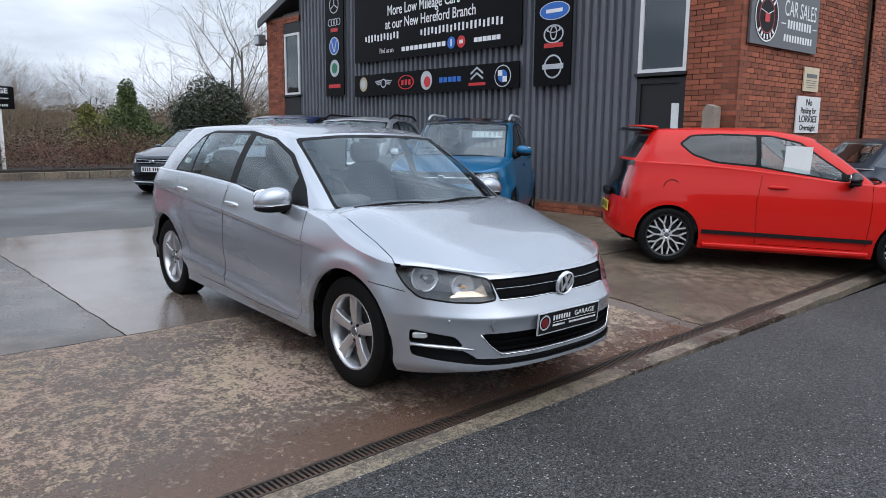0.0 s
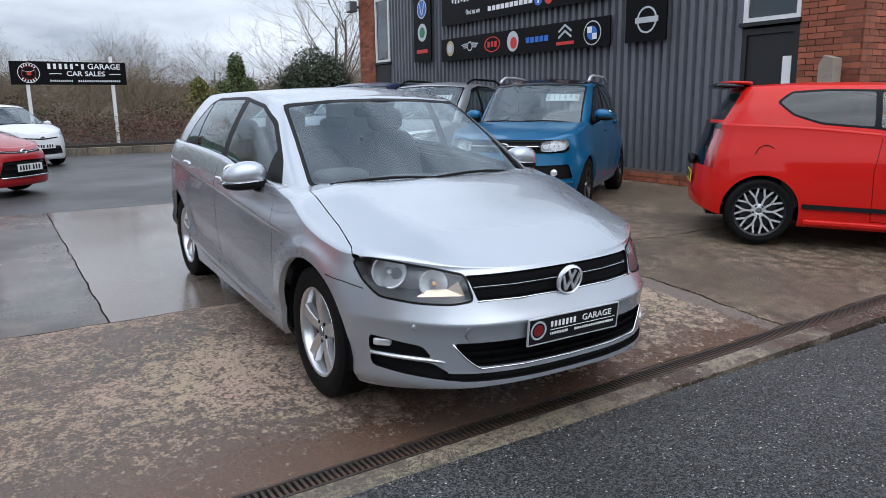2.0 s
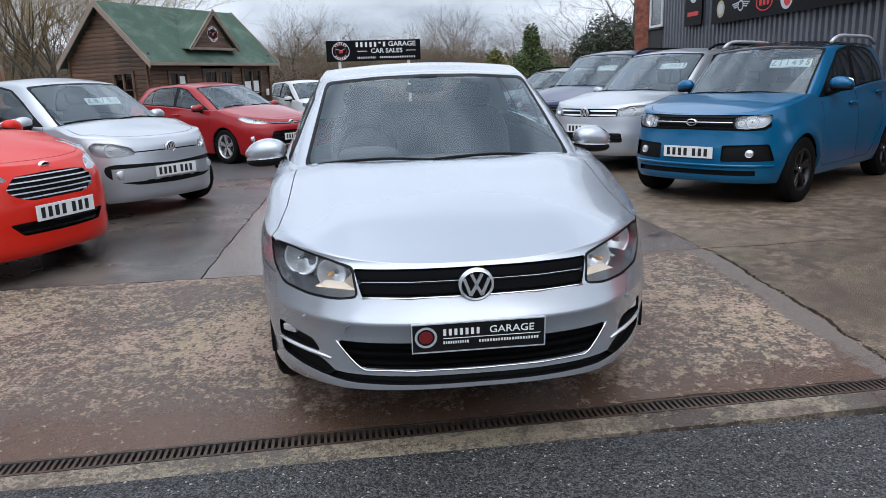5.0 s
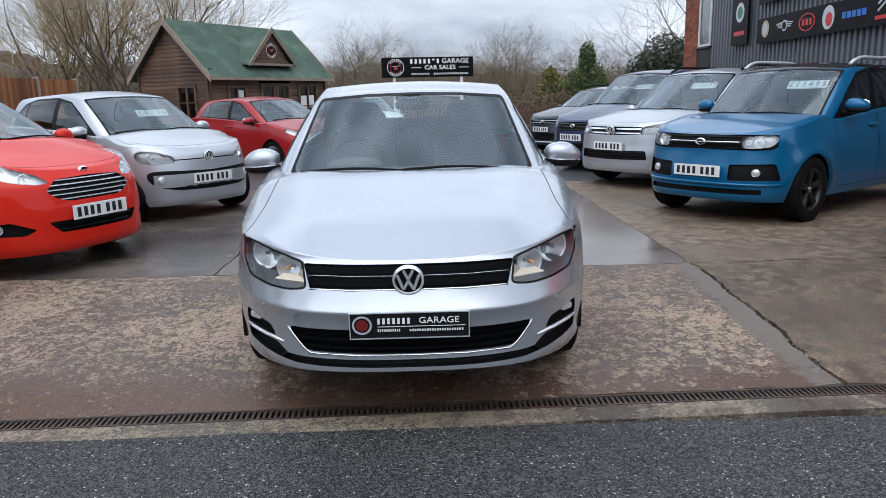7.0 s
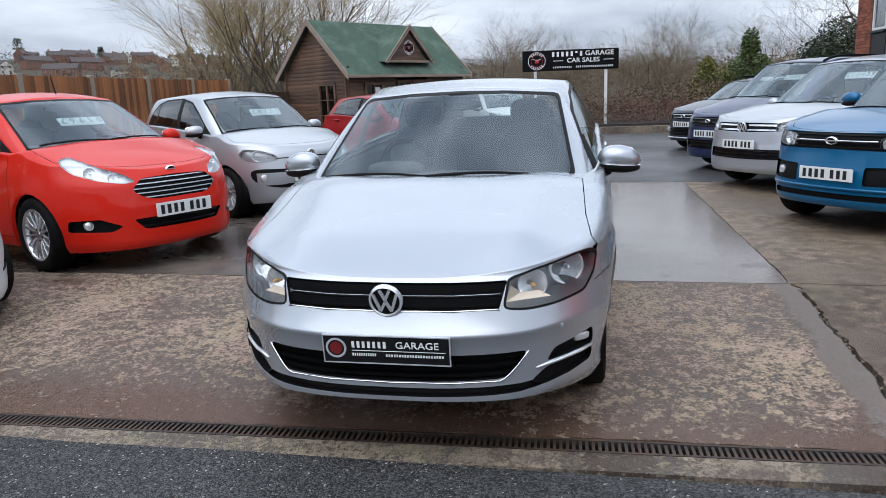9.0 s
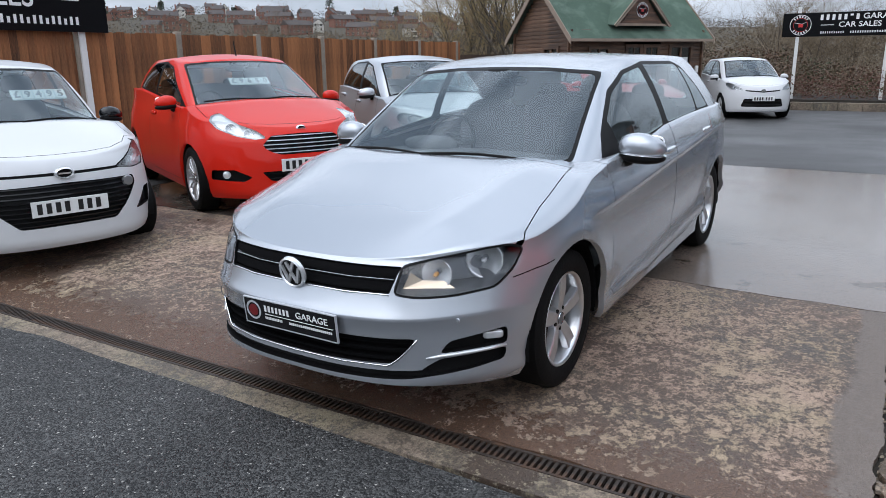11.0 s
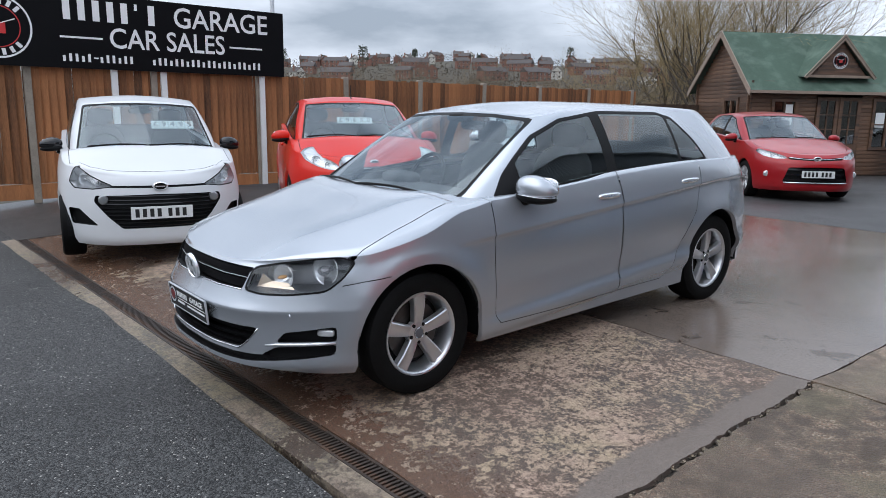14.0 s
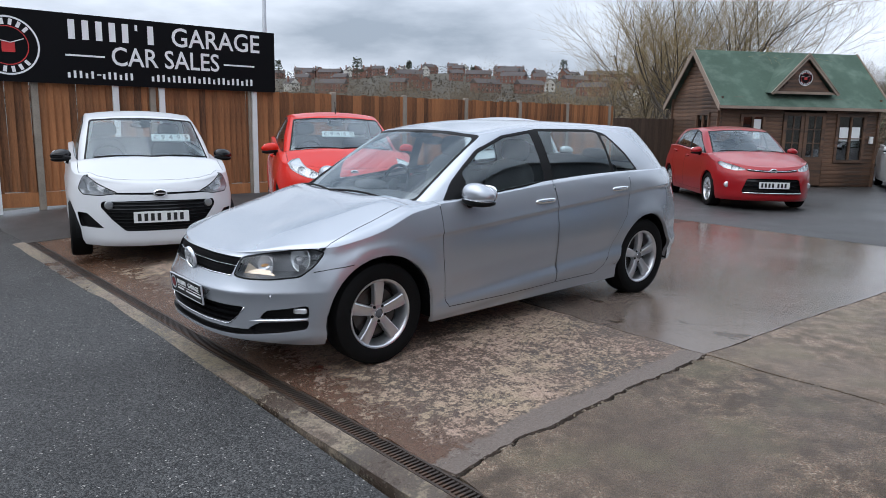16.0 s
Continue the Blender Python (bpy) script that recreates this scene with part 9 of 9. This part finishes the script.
# brown scrub under the trees
scrub = Sticks()
for k in range(30000):
    x, y = rng.uniform(-38, 52), rng.uniform(27, 44)
    h = (1.5 + 1.5 * noise.noise((x * 0.14, y * 0.2, 3.0)) + 0.03 * (y - 27)) * rng.uniform(0.5, 1.15)
    p = Vector((x, y, rng.uniform(-0.2, h * 0.75)))
    d = Vector((rng.gauss(0, 0.45), rng.gauss(0, 0.45), 1)).normalized()
    scrub.stick(p, p + d * rng.uniform(0.35, 0.95), 0.011, 0.003, 3)
tagged(scrub.mesh("scrub", M_TWIG), "tangled brown winter scrub", "scrub", kind="stuff")
haze = Sticks()
for k in range(30000):
    x, y = rng.uniform(-60, 60), rng.uniform(46, 66)
    h = (3.4 + 2.0 * noise.noise((x * 0.07, y * 0.1, 7.0))) * rng.uniform(0.15, 1.0)
    p = Vector((x, y, h - 0.3))
    haze.leaf(p, rng.uniform(0.06, 0.18), 1.0)
tagged(haze.mesh("thicket", mat("far_thicket", (0.13, 0.098, 0.066), 0.95, vary=0.2, scale=0.1, fine=1, island=0.35)), "distant brown thicket", "scrub", kind="stuff")
# bramble bank behind the low wall
bram = Sticks()
stems = Sticks()
for k in range(26000):
    x = rng.uniform(-9, 14)
    y = rng.uniform(20.95, 24.5)
    h = (1.2 + 0.55 * noise.noise((x * 0.5, y * 0.5, 1.0))) * min(1.0, (y - 20.7) / 0.7) * (1.35 if x < -1 else 1.0)
    z = 0.1 + h * rng.random() ** 0.55
    bram.leaf(Vector((x, y, z)), rng.uniform(0.025, 0.055), 0.6)
for k in range(5000):
    x, y = rng.uniform(-9, 14), rng.uniform(20.95, 24.0)
    p = Vector((x, y, rng.uniform(0.1, 0.9)))
    d = Vector((rng.gauss(0, 1), rng.gauss(0, 0.6), rng.gauss(0.2, 0.5))).normalized()
    stems.stick(p, p + d * rng.uniform(0.2, 0.7), 0.007, 0.003, 3)
tagged(bram.mesh("bramble_hedge", M_DEADLEAF), "low bank of brown and green brambles", "hedge", kind="stuff")
tagged(stems.mesh("bramble_stems", mat("red_bramble_stem", (0.13, 0.055, 0.04), 0.8, vary=0.2)), "tangled reddish bramble stems", "hedge", kind="stuff")


def shrub(label, at, blobs, material, n, size, name="shrub"):
    t = empty(name, pose(*at), label, "shrub", "evergreen shrubs")
    wood, leaf = Sticks(), Sticks()
    for cx, cy, cz, r, hz, share in blobs:
        for k in range(int(n * share)):
            d = Vector((rng.gauss(0, 1), rng.gauss(0, 1), rng.gauss(0, 1))).normalized()
            rr = rng.random() ** 0.35
            bump = 1 + 0.28 * noise.noise((d.x * 2.2 + cx, d.y * 2.2 + cy, d.z * 2.2 + cz))
            p = Vector((cx + d.x * r * rr * bump, cy + d.y * r * rr * bump, cz + d.z * hz * rr * bump))
            if p.z > -0.2:
                leaf.leaf(p, size * rng.uniform(0.6, 1.3), 0.8)
        for k in range(10):
            d = Vector((rng.gauss(0, 1), rng.gauss(0, 1), abs(rng.gauss(0, 1)))).normalized()
            wood.stick(Vector((0, 0, -0.2)), Vector((cx + d.x * r * 0.8, cy + d.y * r * 0.8, cz + d.z * hz * 0.8)), 0.03, 0.008, 4)
    wood.mesh("trunk", M_BARK, t)
    leaf.mesh("crown", material, t)
    return t


shrub("dark green conical evergreen with an open outline", (7.0, 28.0, 0), [(0, 0, 0.9, 1.5, 1.1, 0.4), (0.05, 0, 1.8, 0.9, 0.9, 0.26), (0.0, 0, 2.8, 0.38, 0.7, 0.14), (1.0, -0.2, 1.1, 0.8, 0.7, 0.1), (-0.9, -0.2, 1.2, 0.8, 0.7, 0.1)], M_GREENLEAF, 13000, 0.06)
shrub("yellow-green shrub beside the evergreen", (5.6, 27.9, 0), [(0, 0, 1.1, 0.95, 1.0, 0.6), (-0.2, 0, 2.0, 0.35, 0.55, 0.25), (0.5, 0, 1.2, 0.5, 0.8, 0.15)], M_YELLOWLEAF, 6000, 0.05)
shrub("large rounded dark ivy-covered bush", (10.2, 27.2, 0), [(0, 0, 1.9, 1.6, 1.9, 0.6), (0.7, 0, 2.3, 1.0, 1.2, 0.2), (-0.7, 0, 1.8, 1.0, 1.3, 0.2)], M_IVY, 14000, 0.065)
shrub("low dark shrub at the end of the summerhouse", (-2.35, 18.6, -0.03), [(0, 0, 0.5, 0.4, 0.6, 1.0)], M_IVY, 1500, 0.045)

# far woods on the hill
woods = Sticks()
for k in range(60000):
    a = radians(rng.uniform(70, 205))
    r = rng.uniform(230, 800)
    x, y = r * math.cos(a), r * math.sin(a)
    if noise.noise((x * 0.012, y * 0.012, 9.0)) < -0.16:
        continue
    z = hill(x, y) + rng.random() ** 1.3 * 6.5
    woods.leaf(Vector((x, y, z)), rng.uniform(0.35, 0.9), 1.0)
tagged(woods.mesh("far_woods", mat("far_bare_woods", (0.062, 0.055, 0.042), 0.95, vary=0.2, scale=0.02, fine=0.2, island=0.2)), "distant bare woods on the hill", "woods", kind="stuff")
for k in range(14):
    a = radians((143, 150, 157, 161, 165, 172, 176, 131, 138, 147, 126, 120, 153, 168)[k])
    r = rng.uniform(500, 740)
    sc = rng.uniform(0.7, 1.5)
    t = empty("tree", pose(r * math.cos(a), r * math.sin(a), hill(r * math.cos(a), r * math.sin(a))), "dark distant tree among the houses", "tree", "distant trees")
    wood, leaf = Sticks(), Sticks()
    wood.stick(Vector((0, 0, 0)), Vector((0, 0, 11 * sc)), 0.5, 0.2, 5)
    for q in range(420):
        lay = rng.choice((6.0, 8.0, 9.5, 11.0)) * sc
        an = rng.uniform(0, 2 * math.pi)
        rr = rng.random() ** 0.5 * (4.6 * sc - lay * 0.22)
        leaf.leaf(Vector((math.cos(an) * rr, math.sin(an) * rr, lay + rng.gauss(0, 0.6))), rng.uniform(0.35, 0.8), 0.6)
    wood.mesh("trunk", M_BARK, t)
    leaf.mesh("crown", M_IVY, t)

# town on the hillside
M_HBRICK = mat("far_house_brick", (0.20, 0.095, 0.07), 0.9, vary=0.15, scale=0.2, fine=2)
M_HDARK = mat("far_window", (0.04, 0.045, 0.05), 0.25, vary=0.1)


def house(w, d, h, roof_h, wall_mat, gable_front, chimneys=1):
    t = empty("house", Matrix.Identity(4), "", "house", "houses on the hillside")
    part("wall", box((-w / 2, -d / 2, -3), (w / 2, d / 2, h)), wall_mat, t)
    bm = bmesh.new()
    o = 0.4
    if gable_front:
        add_plate(bm, [(-w / 2 - o, h - 0.2), (0, h + roof_h), (w / 2 + o, h - 0.2)], "y", -d / 2 - o, d / 2 + o)
        fr = bmesh.new()
        add_plate(fr, [(-w / 2, h), (0, h + roof_h - 0.5), (w / 2, h)], "y", -d / 2 - o - 0.05, -d / 2)
        bmesh.ops.recalc_face_normals(fr, faces=fr.faces)
        part("gable", fr, wall_mat, t)
    else:
        add_plate(bm, [(-d / 2 - o, h - 0.2), (0, h + roof_h), (d / 2 + o, h - 0.2)], "x", -w / 2 - o, w / 2 + o)
    bmesh.ops.recalc_face_normals(bm, faces=bm.faces)
    rf = part("roof", bm, M_SLATE, t)
    for k in range(chimneys):
        part("chimney", box((-w / 2 + 0.6 + k * (w - 2), -0.4, h), (-w / 2 + 1.4 + k * (w - 2), 0.4, h + roof_h + 1.0)), M_HBRICK, rf)
    n = max(2, int(w / 2.6))
    for fl in range(2):
        for k in range(n):
            x = -w / 2 + w * (k + 0.5) / n
            wn_ = part("window", box((x - 0.6, -d / 2 - 0.06, 0.9 + fl * 2.6), (x + 0.6, -d / 2 - 0.01, 2.2 + fl * 2.6)), M_RENDER, t)
            part("pane", box((x - 0.48, -d / 2 - 0.09, 1.0 + fl * 2.6), (x + 0.48, -d / 2 - 0.06, 2.1 + fl * 2.6)), M_HDARK, wn_)
    return t


kinds = [(house(9, 7, 5.4, 2.6, M_HBRICK, False), "red brick house with a slate roof on the hill"), (house(7, 8, 5.4, 3.0, M_HBRICK, True), "red brick gabled house on the hill"), (house(8, 7, 5.0, 2.4, M_RENDER, False), "cream rendered house with a slate roof on the hill"),
         (house(18, 7, 5.4, 2.8, M_HBRICK, False, 2), "red brick terrace with chimneys on the hill"), (house(7, 7, 4.8, 3.2, M_RENDER, True), "white gabled house on the hill")]
placed = 0
for row, (r, n) in enumerate(((450, 22), (520, 26), (590, 30), (660, 34), (730, 36))):
    for k in range(n):
        a = radians(118 + 66 * (k + rng.uniform(0.1, 0.9)) / n)
        x, y = r * math.cos(a) + rng.uniform(-14, 14), r * math.sin(a) + rng.uniform(-14, 14)
        i = rng.choices(range(5), (4, 3, 1, 3, 1))[0]
        src, lab = kinds[i]
        m = pose(x, y, hill(x, y) - 0.3, 0, 0, math.degrees(a) - 90 + rng.choice((0, 0, 15, -20, 35)))
        if placed < 5:
            src, lab = kinds[placed]
            src.matrix_world = m
            h_ob = src
        else:
            h_ob = copy_thing(src, m)
        h_ob["label"] = lab
        placed += 1
